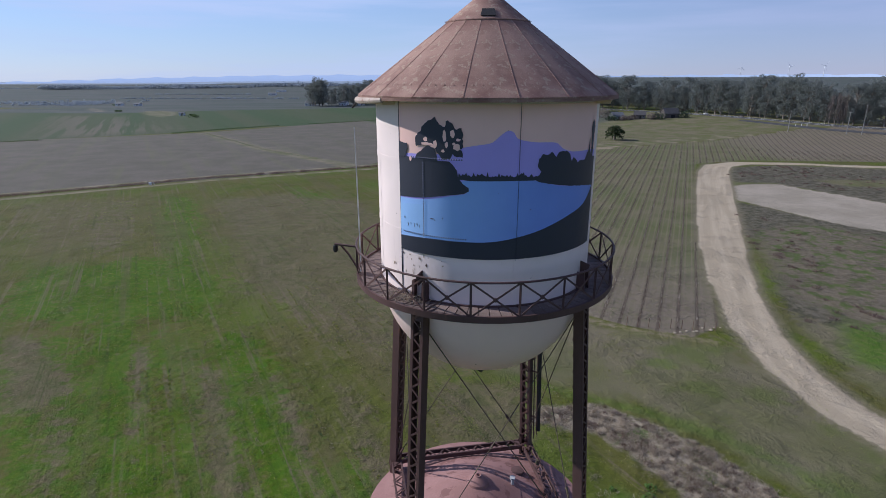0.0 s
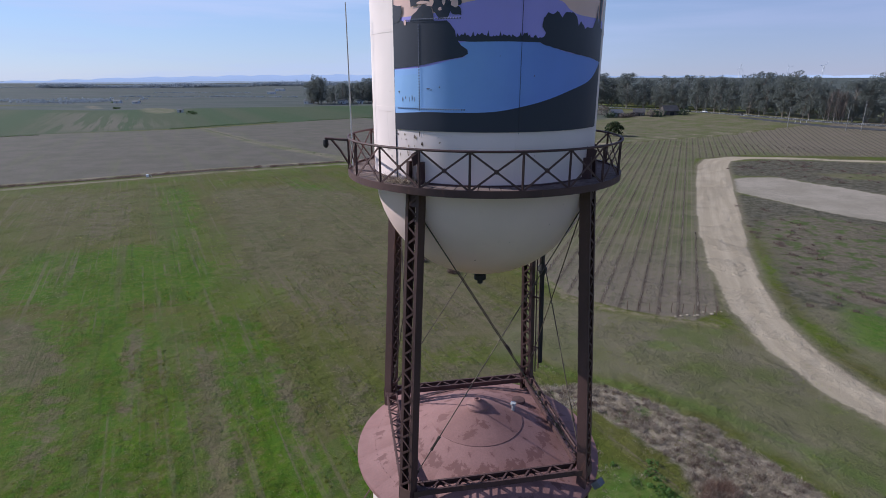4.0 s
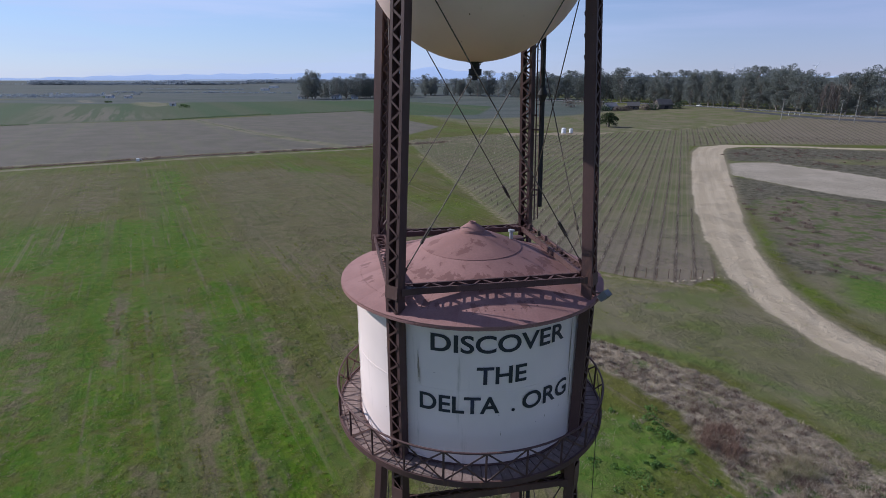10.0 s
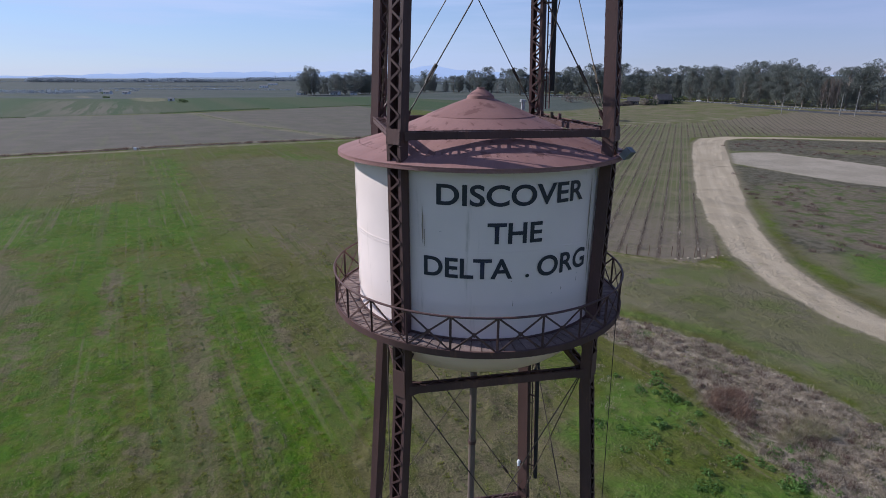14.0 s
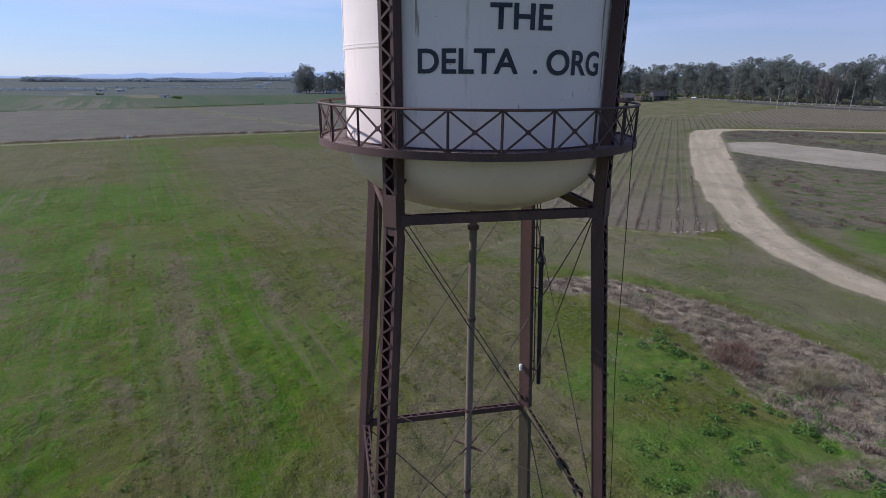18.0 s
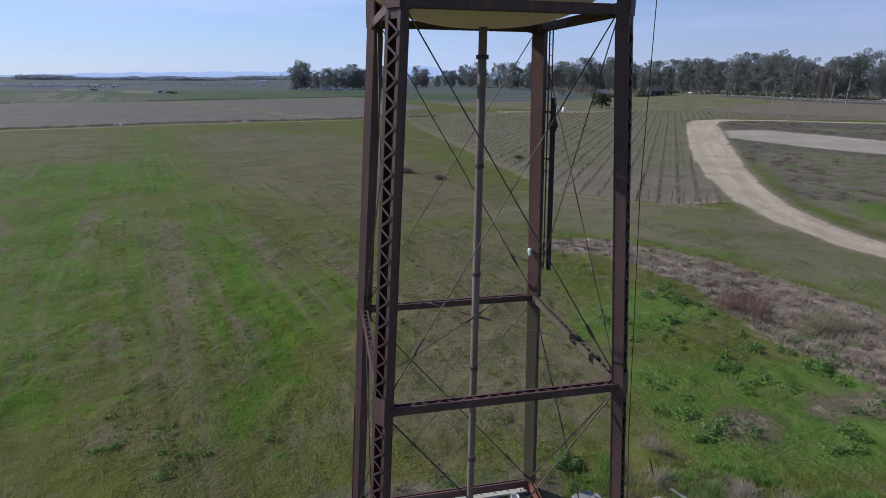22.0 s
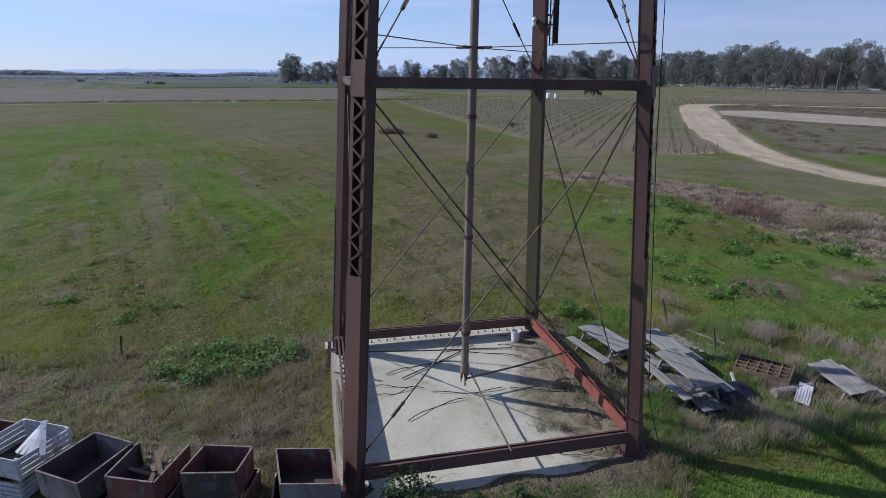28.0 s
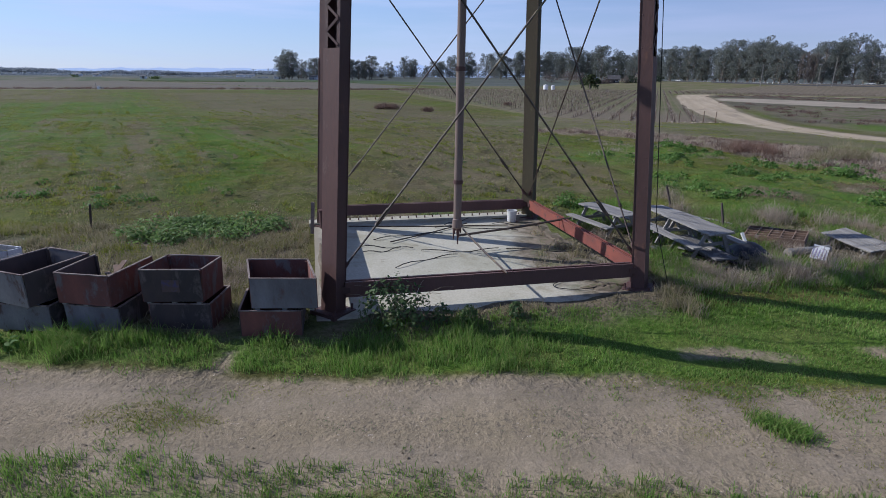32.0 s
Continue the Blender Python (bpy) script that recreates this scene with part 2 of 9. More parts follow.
WHITE = tank_paint("white_tank_paint", (0.795, 0.66, 0.605), 0.5)
# tank underside: light thrown up by the ground is mixed into its tone
BOTTOM = tank_paint("ground_lit_tank_bottom", (0.79, 0.58, 0.53), 0.35)
CREAM = tank_paint("cream_tank_paint", (0.79, 0.575, 0.47), 0.4)
M_PINK = tank_paint("mural_peach", (0.85, 0.54, 0.455), 0.06)
M_PURPLE = tank_paint("mural_purple", (0.4, 0.33, 0.74), 0.0)


def lake_paint():
    """Lake blue with the sheen of sun and sky painted into its west side."""
    m = Nodes("mural_lake_blue")
    sp = m.t.nodes.new("ShaderNodeSeparateXYZ")
    m.put(sp.inputs[0], m.co)
    w = m.math("ADD", sp.outputs[0], m.math("MULTIPLY", m.math("SUBTRACT", m.noise(0.5, 4), 0.5), 1.2))
    c = m.mix(m.rng(w, -2.0, 0.7), (0.3, 0.48, 0.82), (0.19, 0.29, 0.7))
    c = m.bright(c, m.noise(0.8, 4), 0.93, 1.07)
    c = m.mix(m.rng(m.noise(7.0, 4, 0.6), 0.735, 0.75), c, (0.13, 0.09, 0.08))
    m.bump(m.noise(3.0, 2), 0.12, 0.03)
    return m.done(c, 0.5, spec=0.35)


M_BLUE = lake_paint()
M_DARK = tank_paint("mural_navy", (0.034, 0.036, 0.052), 0.0)
LETTER = tank_paint("letter_navy", (0.028, 0.03, 0.042), 0.1)


# ---- mesh building ----
class MB:
    """Collects vertices and faces of one mesh."""

    def __init__(self):
        self.v, self.f = [], []

    def add(self, vs, fs):
        k = len(self.v)
        self.v += [tuple(p) for p in vs]
        self.f += [tuple(i + k for i in f) for f in fs]
        return self

    def prism(self, p, q, u, prof, q_scale=1.0, twist_u=None):
        """A profile of (a, b) pairs drawn from p to q; a runs along u."""
        p, q, u = Vector(p), Vector(q), Vector(u)
        d = (q - p).normalized()
        u = (u - d * u.dot(d)).normalized()
        w = d.cross(u)
        n = len(prof)
        vs = [p + u * a + w * b for a, b in prof] + [q + (u * a + w * b) * q_scale for a, b in prof]
        fs = [(i, (i + 1) % n, n + (i + 1) % n, n + i) for i in range(n)]
        fs += [tuple(range(n))[::-1], tuple(range(n, 2 * n))]
        return self.add(vs, fs)

    def beam(self, p, q, u, a, b, ca=0.0, cb=0.0):
        """A bar of size a along u and b across."""
        return self.prism(p, q, u, [(ca - a / 2, cb - b / 2), (ca + a / 2, cb - b / 2), (ca + a / 2, cb + b / 2), (ca - a / 2, cb + b / 2)])

    def channel(self, p, q, u, depth, flange, t, ca=0.0, cb=0.0, side=1):
        """A C section: web of that depth along u, flanges to one side."""
        h, s = depth / 2, side
        pr = [(-h, 0), (h, 0), (h, s * flange), (h - t, s * flange), (h - t, s * t), (-h + t, s * t), (-h + t, s * flange), (-h, s * flange)]
        pr = [(a + ca, b + cb) for a, b in pr]
        return self.prism(p, q, u, pr if side > 0 else pr[::-1])

    def tube(self, p, q, r, r2=None, n=8):
        r2 = r if r2 is None else r2
        c = [(math.cos(2 * math.pi * i / n), math.sin(2 * math.pi * i / n)) for i in range(n)]
        d = Vector(q) - Vector(p)
        u = (1, 0, 0) if abs(d.normalized().x) < 0.7 else (0, 1, 0)
        return self.prism(p, q, u, [(a * r, b * r) for a, b in c], r2 / r if r else 1)

    def chain(self, pts, r, n=6, r2=None):
        """A bent round bar through points."""
        pts = [Vector(p) for p in pts]
        vs, fs = [], []
        m = len(pts)
        for k, p in enumerate(pts):
            d = (pts[min(k + 1, m - 1)] - pts[max(k - 1, 0)]).normalized()
            u = Vector((0, 0, 1)) if abs(d.z) < 0.9 else Vector((1, 0, 0))
            u = (u - d * u.dot(d)).normalized()
            w = d.cross(u)
            rr = r if r2 is None else r + (r2 - r) * k / (m - 1)
            vs += [p + (u * math.cos(2 * math.pi * i / n) + w * math.sin(2 * math.pi * i / n)) * rr for i in range(n)]
        for k in range(m - 1):
            fs += [(k * n + i, k * n + (i + 1) % n, (k + 1) * n + (i + 1) % n, (k + 1) * n + i) for i in range(n)]
        fs += [tuple(range(n))[::-1], tuple((m - 1) * n + i for i in range(n))]
        return self.add(vs, fs)

    def rev(self, prof, n=64, a0=0.0, a1=360.0, closed=False):
        """A profile of (r, z) turned about z; closed: the profile is a loop."""
        full = a1 - a0 >= 359.9
        cols = n if full else n + 1
        m = len(prof)
        vs = [(r * math.cos(radians(a0 + (a1 - a0) * i / n)), r * math.sin(radians(a0 + (a1 - a0) * i / n)), z) for i in range(cols) for r, z in prof]
        fs = []
        for i in range(n):
            j = (i + 1) % cols
            for k in range(m if closed else m - 1):
                k2 = (k + 1) % m
                fs.append((i * m + k, j * m + k, j * m + k2, i * m + k2))
        if closed and not full:
            fs += [tuple(range(m)), tuple(n * m + k for k in range(m))[::-1]]
        return self.add(vs, fs)

    def box(self, c, s, rz=0.0):
        x, y, z = s[0] / 2, s[1] / 2, s[2] / 2
        ca, sa = math.cos(radians(rz)), math.sin(radians(rz))
        ps = [(sx * x, sy * y, sz * z) for sx, sy, sz in ((-1, -1, -1), (1, -1, -1), (1, 1, -1), (-1, 1, -1), (-1, -1, 1), (1, -1, 1), (1, 1, 1), (-1, 1, 1))]
        return self.add([(c[0] + a * ca - b * sa, c[1] + a * sa + b * ca, c[2] + k) for a, b, k in ps],
                        [(0, 3, 2, 1), (4, 5, 6, 7), (0, 1, 5, 4), (1, 2, 6, 5), (2, 3, 7, 6), (3, 0, 4, 7)])

    def mesh(self, name, mat, smooth=False):
        me = bpy.data.meshes.new(name)
        me.from_pydata(self.v, [], self.f)
        me.materials.append(mat)
        if smooth:
            me.polygons.foreach_set("use_smooth", [True] * len(me.polygons))
            me.set_sharp_from_angle(angle=radians(35))
        me.update()
        return me


def part(name, mb, mat, parent=None, label="", smooth=False):
    """Links one mesh under a thing or a part."""
    ob = new(name, mb if isinstance(mb, bpy.types.Mesh) else mb.mesh(name, mat, smooth))
    if parent is not None:
        ob.parent = parent
    if label:
        ob["label"] = label
    return ob


def thing(name, label, category, m=None, group=""):
    ob = new(name)
    ob.empty_display_size = 0.2
    if m is not None:
        ob.matrix_world = m
    return tagged(ob, label, category, group)


def raw_mesh(name, verts, faces, mat, smooth=False):
    """A mesh from numpy arrays; all faces have the same number of corners."""
    me = bpy.data.meshes.new(name)
    n, k = faces.shape
    me.vertices.add(len(verts))
    me.vertices.foreach_set("co", np.asarray(verts, np.float32).ravel())
    me.loops.add(n * k)
    me.loops.foreach_set("vertex_index", faces.astype(np.int32).ravel())
    me.polygons.add(n)
    me.polygons.foreach_set("loop_start", np.arange(0, n * k, k, dtype=np.int32))
    if smooth:
        me.polygons.foreach_set("use_smooth", np.ones(n, bool))
    me.materials.append(mat)
    me.update(calc_edges=True)
    return me

# ---- ground ----
TX, TY, TROT = 0.35, 17.0, 16.0       # the tower's axis and turn
PAD_Z = 1.06


def sstep(a, b, v):
    v = np.clip((v - a) / (b - a), 0, 1)
    return v * v * (3 - 2 * v)


def lattice(x, y, scale, seed):
    """Smooth value noise, 0 to 1."""
    u, v = x / scale, y / scale
    i, j = np.floor(u).astype(np.int64), np.floor(v).astype(np.int64)
    fu, fv = u - i, v - j
    fu, fv = fu * fu * (3 - 2 * fu), fv * fv * (3 - 2 * fv)

    def h(a, b):
        k = (a * 374761393 + b * 668265263 + seed * 974711) & 0x7fffffff
        k = ((k ^ (k >> 13)) * 1274126177) & 0x7fffffff
        return ((k ^ (k >> 16)) & 0xffff) / 65535.0

    return (h(i, j) * (1 - fu) + h(i + 1, j) * fu) * (1 - fv) + (h(i, j + 1) * (1 - fu) + h(i + 1, j + 1) * fu) * fv


def clods(x, y):
    """Old plough clods and tractor ridges in the field, a hand high at most."""
    a, c = x * -0.555 + y * 0.832, x * 0.832 + y * 0.555
    far = sstep(19.5, 24, y) * (1 - sstep(50, 75, y)) * (1 - sstep(24, 36, np.abs(x)))
    rough = 0.35 + 0.65 * sstep(0.4, 0.7, lattice(x, y, 5.0, 31))
    lump = 0.09 * (lattice(x, y, 0.75, 32) - 0.5) + 0.16 * sstep(0.62, 0.95, lattice(x, y, 1.3, 33)) + 0.05 * (lattice(x, y, 0.42, 34) - 0.5)
    return far * (rough * lump + 0.1 * (lattice(c, a * 0.12, 0.8, 35) - 0.5))


def ground_z(x, y):
    """Height of the land: a low rise under the tower, a bank along the highway, hills behind it."""
    x, y = np.asarray(x, float), np.asarray(y, float)
    z = 1 - sstep(15, 85, np.hypot(x - TX, y - TY))
    d = (x - 110) * 0.834 + (y - 610) * 0.552
    z = z + 5 * sstep(-150, -10, d) + 26 * sstep(250, 2200, d) * sstep(-200, 900, x)
    near = np.exp(-np.hypot(x, y - 15) / 60)
    ca, sa = math.cos(radians(TROT)), math.sin(radians(TROT))
    lx, ly = (x - TX) * ca + (y - TY) * sa, (y - TY) * ca - (x - TX) * sa
    q = np.maximum(np.abs(lx), np.abs(ly))
    z = z - 0.16 * (q < 3.1)
    z = z + (0.09 + 0.06 * sstep(1.2, 3.0, lx) + 0.012 * np.sin(2.1 * lx + 1.7 * ly)) * sstep(3.3, 3.72, q) * sstep(4.6, 3.8, q) * ((ly < -2.4) | (lx > 3.0))
    z = z + clods(x, y)
    return z + near * (0.05 * np.sin(x * 0.9 + 1.3 * np.sin(y * 0.31)) * np.sin(y * 0.7) + 0.03 * np.sin(x * 2.3 + y * 1.7))


def gz(x, y):
    return float(ground_z(x, y))


def line_dist(x, y, pts):
    d = np.full(x.shape, 1e9)
    for (ax, ay), (bx, by) in zip(pts, pts[1:]):
        ux, uy = bx - ax, by - ay
        k = np.clip(((x - ax) * ux + (y - ay) * uy) / (ux * ux + uy * uy), 0, 1)
        d = np.minimum(d, np.hypot(x - ax - k * ux, y - ay - k * uy))
    return d


def area(x, y, pts):
    """Signed distance to a closed outline, positive inside."""
    inside = np.zeros(x.shape, bool)
    loop = list(pts) + [pts[0]]
    for (ax, ay), (bx, by) in zip(loop, loop[1:]):
        if ay != by:
            inside ^= ((ay > y) != (by > y)) & (x < (bx - ax) * (y - ay) / (by - ay) + ax)
    d = line_dist(x, y, loop)
    return np.where(inside, d, -d)


def steps(lo, a, b, hi, near, grow):
    """Grid lines: even from a to b, wider and wider outside."""
    out = list(np.arange(a, b, near))
    s, v = near, b
    while v < hi:
        out.append(v)
        s *= 1 + grow
        v += s
    s, v = near, a
    while v > lo:
        s *= 1 + grow
        v -= s
        out.insert(0, v)
    return np.array(out)


ROAD = [(300, 246), (230, 249), (158, 245), (126, 252), (104, 252), (92, 243), (85, 228), (69.5, 183), (56, 142), (49.5, 122), (43.5, 101), (39.2, 81.5), (38.4, 69), (39.6, 59.5), (44.5, 50), (58, 35), (90, 18), (140, 4)]
ROAD_W = [3.0, 3.0, 3.0, 3.0, 3.4, 4.6, 5.6, 5.2, 5.0, 4.3, 3.7, 3.1, 2.9, 2.8, 2.8, 2.8, 2.8, 2.8]
LOT = [(72.5, 175), (80.8, 199), (96.8, 203.7), (102.6, 193), (109.6, 183.7), (116, 170), (150, 130), (135, 95), (94, 140.7), (88.8, 144.4), (83.7, 152.6), (78.7, 163.3)]
VINE_A = [(20, 80.8), (29, 77.5), (34.5, 82), (39.4, 101), (50.5, 142), (75.5, 222), (85, 248), (112, 262), (190, 262), (300, 262), (330, 330), (257, 403), (185, 378), (112, 334), (52, 295), (-6, 287), (-38, 256), (-26.6, 214), (-5.1, 145), (4.4, 112), (12.4, 86)]
ROW_DIR = np.array([0.303, 0.953])
ROW_GAP, ROW_AT = 2.72, 0.6           # vine rows: their spacing, and the first one across
FIELD_DIR = np.array([-0.555, 0.832])
BRUSH = [[(6, 57), (12.8, 58), (17.4, 55), (21.8, 51.5), (17.6, 45), (14.8, 48.7), (11.9, 52.7), (5, 54)], [(17.6, 45), (21.8, 51.5), (25, 47), (27.4, 42.8), (29.6, 38.4), (34, 31), (22, 30), (18.8, 35), (17.6, 41)],
         [(10.9, 25.5), (12.6, 27.6), (14.8, 27), (13.3, 24.7)], [(29, 39), (40, 34), (46, 26), (34, 30)], [(16.6, 28.6), (20.6, 29.9), (24, 29), (19.5, 27.4), (16.6, 27.1)]]

gx = steps(-4700, -30, 27, 4700, 0.26, 0.03)
gy = steps(-1500, 4.5, 56, 4750, 0.26, 0.027)
GX, GY = np.meshgrid(gx, gy)
X, Y = GX.ravel(), GY.ravel()
nx, ny = len(gx), len(gy)
idx = np.arange(nx * ny).reshape(ny, nx)
quads = np.stack([idx[:-1, :-1], idx[:-1, 1:], idx[1:, 1:], idx[1:, :-1]], -1).reshape(-1, 4)


def soft(d, w):
    return np.clip(0.5 + d / (2 * w), 0, 1)


road_d = np.full(X.shape, -1e9)
for i in range(len(ROAD) - 1):
    road_d = np.maximum(road_d, (ROAD_W[i] + ROAD_W[i + 1]) / 2 - line_dist(X, Y, ROAD[i:i + 2]))
lane_y = 9.45 + 0.03 * X + 0.12 * np.sin(X * 0.5)          # the lane beside the tower
lane = 1.28 - np.abs(Y - lane_y)
dirt = np.maximum(soft(lane, 0.55), soft(area(X, Y, LOT), 1.5))
for o in ([(4.24, 12.06), (5.4, 12.19), (6.5, 12.05), (6.39, 11.69), (4.24, 11.67)], [(2.4, 11.75), (2.88, 11.71), (2.84, 11.54), (2.37, 11.54)], [(-3.42, 10.5), (-2.95, 10.5), (-3.05, 11.45), (-3.35, 11.45)], [(7.4, 12.3), (9.5, 12.6), (9.6, 12.2), (7.6, 11.8)]):
    dirt = np.maximum(dirt, 0.85 * soft(area(X, Y, o), 0.3))
tracks = soft(0.26 - np.abs(np.abs(Y - lane_y + 0.02) - 0.66 - 0.05 * np.sin(X * 1.1)), 0.2)
# place along and across the farm road, for its ruts
along_d, across_d, best, run = np.zeros(X.shape), np.full(X.shape, 9.0), np.full(X.shape, 1e9), 0.0
for (ax, ay), (bx, by) in zip(ROAD, ROAD[1:]):
    L = math.hypot(bx - ax, by - ay)
    ux, uy = (bx - ax) / L, (by - ay) / L
    s_ = np.clip((X - ax) * ux + (Y - ay) * uy, 0, L)
    d_ = np.hypot(X - ax - s_ * ux, Y - ay - s_ * uy)
    m_ = d_ < best
    best = np.where(m_, d_, best)
    along_d = np.where(m_, run + s_, along_d)
    across_d = np.where(m_, (X - ax) * uy - (Y - ay) * ux, across_d)
    run += L
dirt = np.maximum(dirt, 0.5 * soft(2.2 - line_dist(X, Y, [(-26.6, 210), (-5.1, 142), (4.4, 110), (12.4, 84), (21, 79), (31, 76.5)]), 2.0))
dirt = np.maximum(dirt, 0.5 * soft(3 - line_dist(X, Y, [(-198, 364), (-119, 287), (-65, 228)]), 2))
dirt = np.maximum(dirt, 0.9 * soft(area(X, Y, [(8, 286), (30, 289), (62, 297), (60, 307), (30, 301), (6, 297)]), 2.0))
dirt = np.maximum(dirt, 0.85 * soft(3 - line_dist(X, Y, [(-605, 762), (-508, 661), (-426, 574)]), 2))
DITCH = [(-420, -30), (-155, 158), (-124, 181.7), (-104, 197), (-79, 212), (-55, 226), (-20, 250), (40, 300), (160, 372)]
dirt = np.maximum(dirt, 0.65 * soft(1.6 - np.abs(line_dist(X, Y, DITCH) - 5.0), 1.5))
side = (X + 155) * 0.555 + (Y - 158.8) * -0.832             # > 0 on the near side of the ditch
soil = soft(-side, 3) * soft(area(X, Y, [(-700, -60), (-292, 304), (-198, 364), (-144, 439), (-118, 483), (-90, 440), (-30, 330), (-55, 226), (-155, 158.8)]), 6)
beyond = sstep(20, 200, (X - 110) * 0.834 + (Y - 610) * 0.552)
marsh = sstep(-40, 60, Y - (600 + 0.45 * np.clip(X + 230, -1000, 0) * -0.25)) * soft(-(X - 60), 40)
marsh = np.maximum(marsh, beyond)
dry = np.zeros(X.shape)
for o in BRUSH:
    dry = np.maximum(dry, soft(area(X, Y, o), 2.5))
dry = np.maximum(dry, 0.85 * soft(area(X, Y, [(-14, 12.4), (-3.2, 12.4), (-3.6, 18.3), (-6, 17.6), (-10, 18), (-20, 16)]), 1.2))
dry = np.maximum(dry, 0.62 * soft(area(X, Y, [(4.6, 14.6), (7.5, 15.2), (12, 17), (14, 19.6), (9, 21.4), (5.2, 21.2), (3.9, 20)]), 0.8))
dry = np.maximum(dry, 0.6 * soft(1.2 - np.abs(area(X, Y, [(-5.0, 11.6), (4.6, 14.0), (3.1, 22), (-5.2, 19.8)])), 0.9))
dry = np.maximum(dry, 0.75 * soft(area(X, Y, [(48, 96), (60, 140), (80, 150), (100, 128), (130, 120), (150, 90), (90, 60), (60, 66)]), 8))
pale = np.zeros(X.shape)
for w_, s_, o in ((0.75, 4, [(6, 88), (20, 80), (34, 76), (38, 60), (44, 50), (62, 34), (64, 14), (32, 20), (28, 42), (22, 52), (12, 60), (0, 64)]),
                  (0.9, 14, [(-10, 330), (60, 300), (112, 334), (185, 378), (257, 403), (330, 330), (420, 200), (300, 470), (150, 540), (60, 520), (-60, 440)]),
                  (0.8, 4, [(44, 60), (45, 82), (50, 101), (57, 122), (68, 150), (76, 180), (90, 225), (104, 246), (130, 246), (300, 238), (420, 20), (140, 10), (62, 38)])):
    pale = np.maximum(pale, w_ * soft(area(X, Y, o), s_))
brush = np.zeros(X.shape)
for o in BRUSH:
    brush = np.maximum(brush, soft(area(X, Y, o), 2.5) if area(X, Y, o).max() > 2 else 0.6 * soft(area(X, Y, o), 0.9))
vine = soft(area(X, Y, VINE_A), 1.2)
vine_bare = np.maximum(0.9 * (1 - sstep(88, 130, Y)), 0.9 * sstep(112, 150, X) * sstep(240, 280, Y))
lush = np.maximum(soft(area(X, Y, [(-9, 10.6), (10, 11.1), (16, 11), (16, 15), (8, 14.4), (4.6, 13.8), (-2, 11.9), (-9, 11.7)]), 0.5), soft(8.2 + 0.03 * X - Y, 0.3))
lush = np.maximum(lush, 0.9 * soft(area(X, Y, [(8, 33), (18, 40), (12, 45), (5, 36)]), 3))
lush = np.maximum(lush, soft(area(X, Y, [(10, 22.5), (26, 24), (24, 33), (8, 32)]), 3))
lush = np.maximum(lush, 0.5 * soft(2.4 - line_dist(X, Y, [(4, 63), (10, 60), (17, 57.5), (24, 53.5), (29, 49), (34, 43), (40, 36)]), 2.0))
lush = np.maximum(lush, 0.5 * soft(2.6 - np.hypot((X - 22.5) * 0.7, Y - 69), 1.5))
lush = np.maximum(lush, 0.8 * soft(area(X, Y, [(52, 86), (46, 72), (60, 60), (90, 70), (76, 92)]), 5))
marsh = np.maximum(marsh, 0.72 * soft(area(X, Y, [(-600, 330), (-292, 310), (-198, 370), (-118, 490), (-20, 380), (200, 520), (100, 700), (-600, 640)]), 20) * soft(-(X - 120), 60))
water = soft(area(X, Y, [(-4700, 2900), (-1500, 2950), (-300, 3300), (200, 3900), (200, 4700), (-4700, 4700)]), 60)
water = np.maximum(water, soft(area(X, Y, [(-850, 2150), (-470, 2100), (-100, 2150), (-100, 3300), (-1300, 3300)]), 30))

# patches of the big field: fresh growth and bare, trampled ground
FRESH = ((0.75, 5, [(-89, 96.5), (-72.6, 105.4), (-50, 97.1), (-41, 77), (-53.2, 75.9), (-54.2, 66.3), (-59.7, 72.2), (-74.8, 73.8), (-82.9, 82.3)]),
         (1.0, 2.5, [(-61, 75.2), (-54.5, 75.8), (-46, 62.1), (-40.6, 53.2), (-44.9, 54.1)]),
         (1.0, 2.5, [(-39.8, 73), (-33.2, 71.6), (-26.1, 62.2), (-17.4, 46.1), (-14.3, 40.2), (-17.6, 39.9), (-22.5, 47.5), (-29.3, 55.3)]),
         (0.6, 4, [(-104.9, 163.2), (-92.6, 164.4), (-65.6, 118.9), (-49.4, 85.6), (-55.1, 85.1)]),
         (0.5, 6, [(-75.5, 191), (-49.8, 173.2), (-32.4, 132.3), (-43.6, 131.2), (-61.6, 155.2)]),
         (0.6, 2.5, [(-46.7, 68.6), (-37.6, 62.7), (-32, 48.6), (-38.1, 54.6)]),
         (0.9, 2, [(16.8, 69.5), (24.4, 68.8), (28.5, 59.9), (33.6, 54.4), (35, 46), (31.6, 45.5), (27.8, 51.5), (22.8, 55.5), (16.5, 61)]),
         (0.7, 3, [(-24.5, 36), (-12, 47), (-6, 42), (-9, 31), (-8, 24), (-12, 23), (-13, 30), (-20, 30)]),
         (0.8, 2, [(-30, 34), (-25, 36), (-22, 29), (-19, 24), (-24, 23)]))
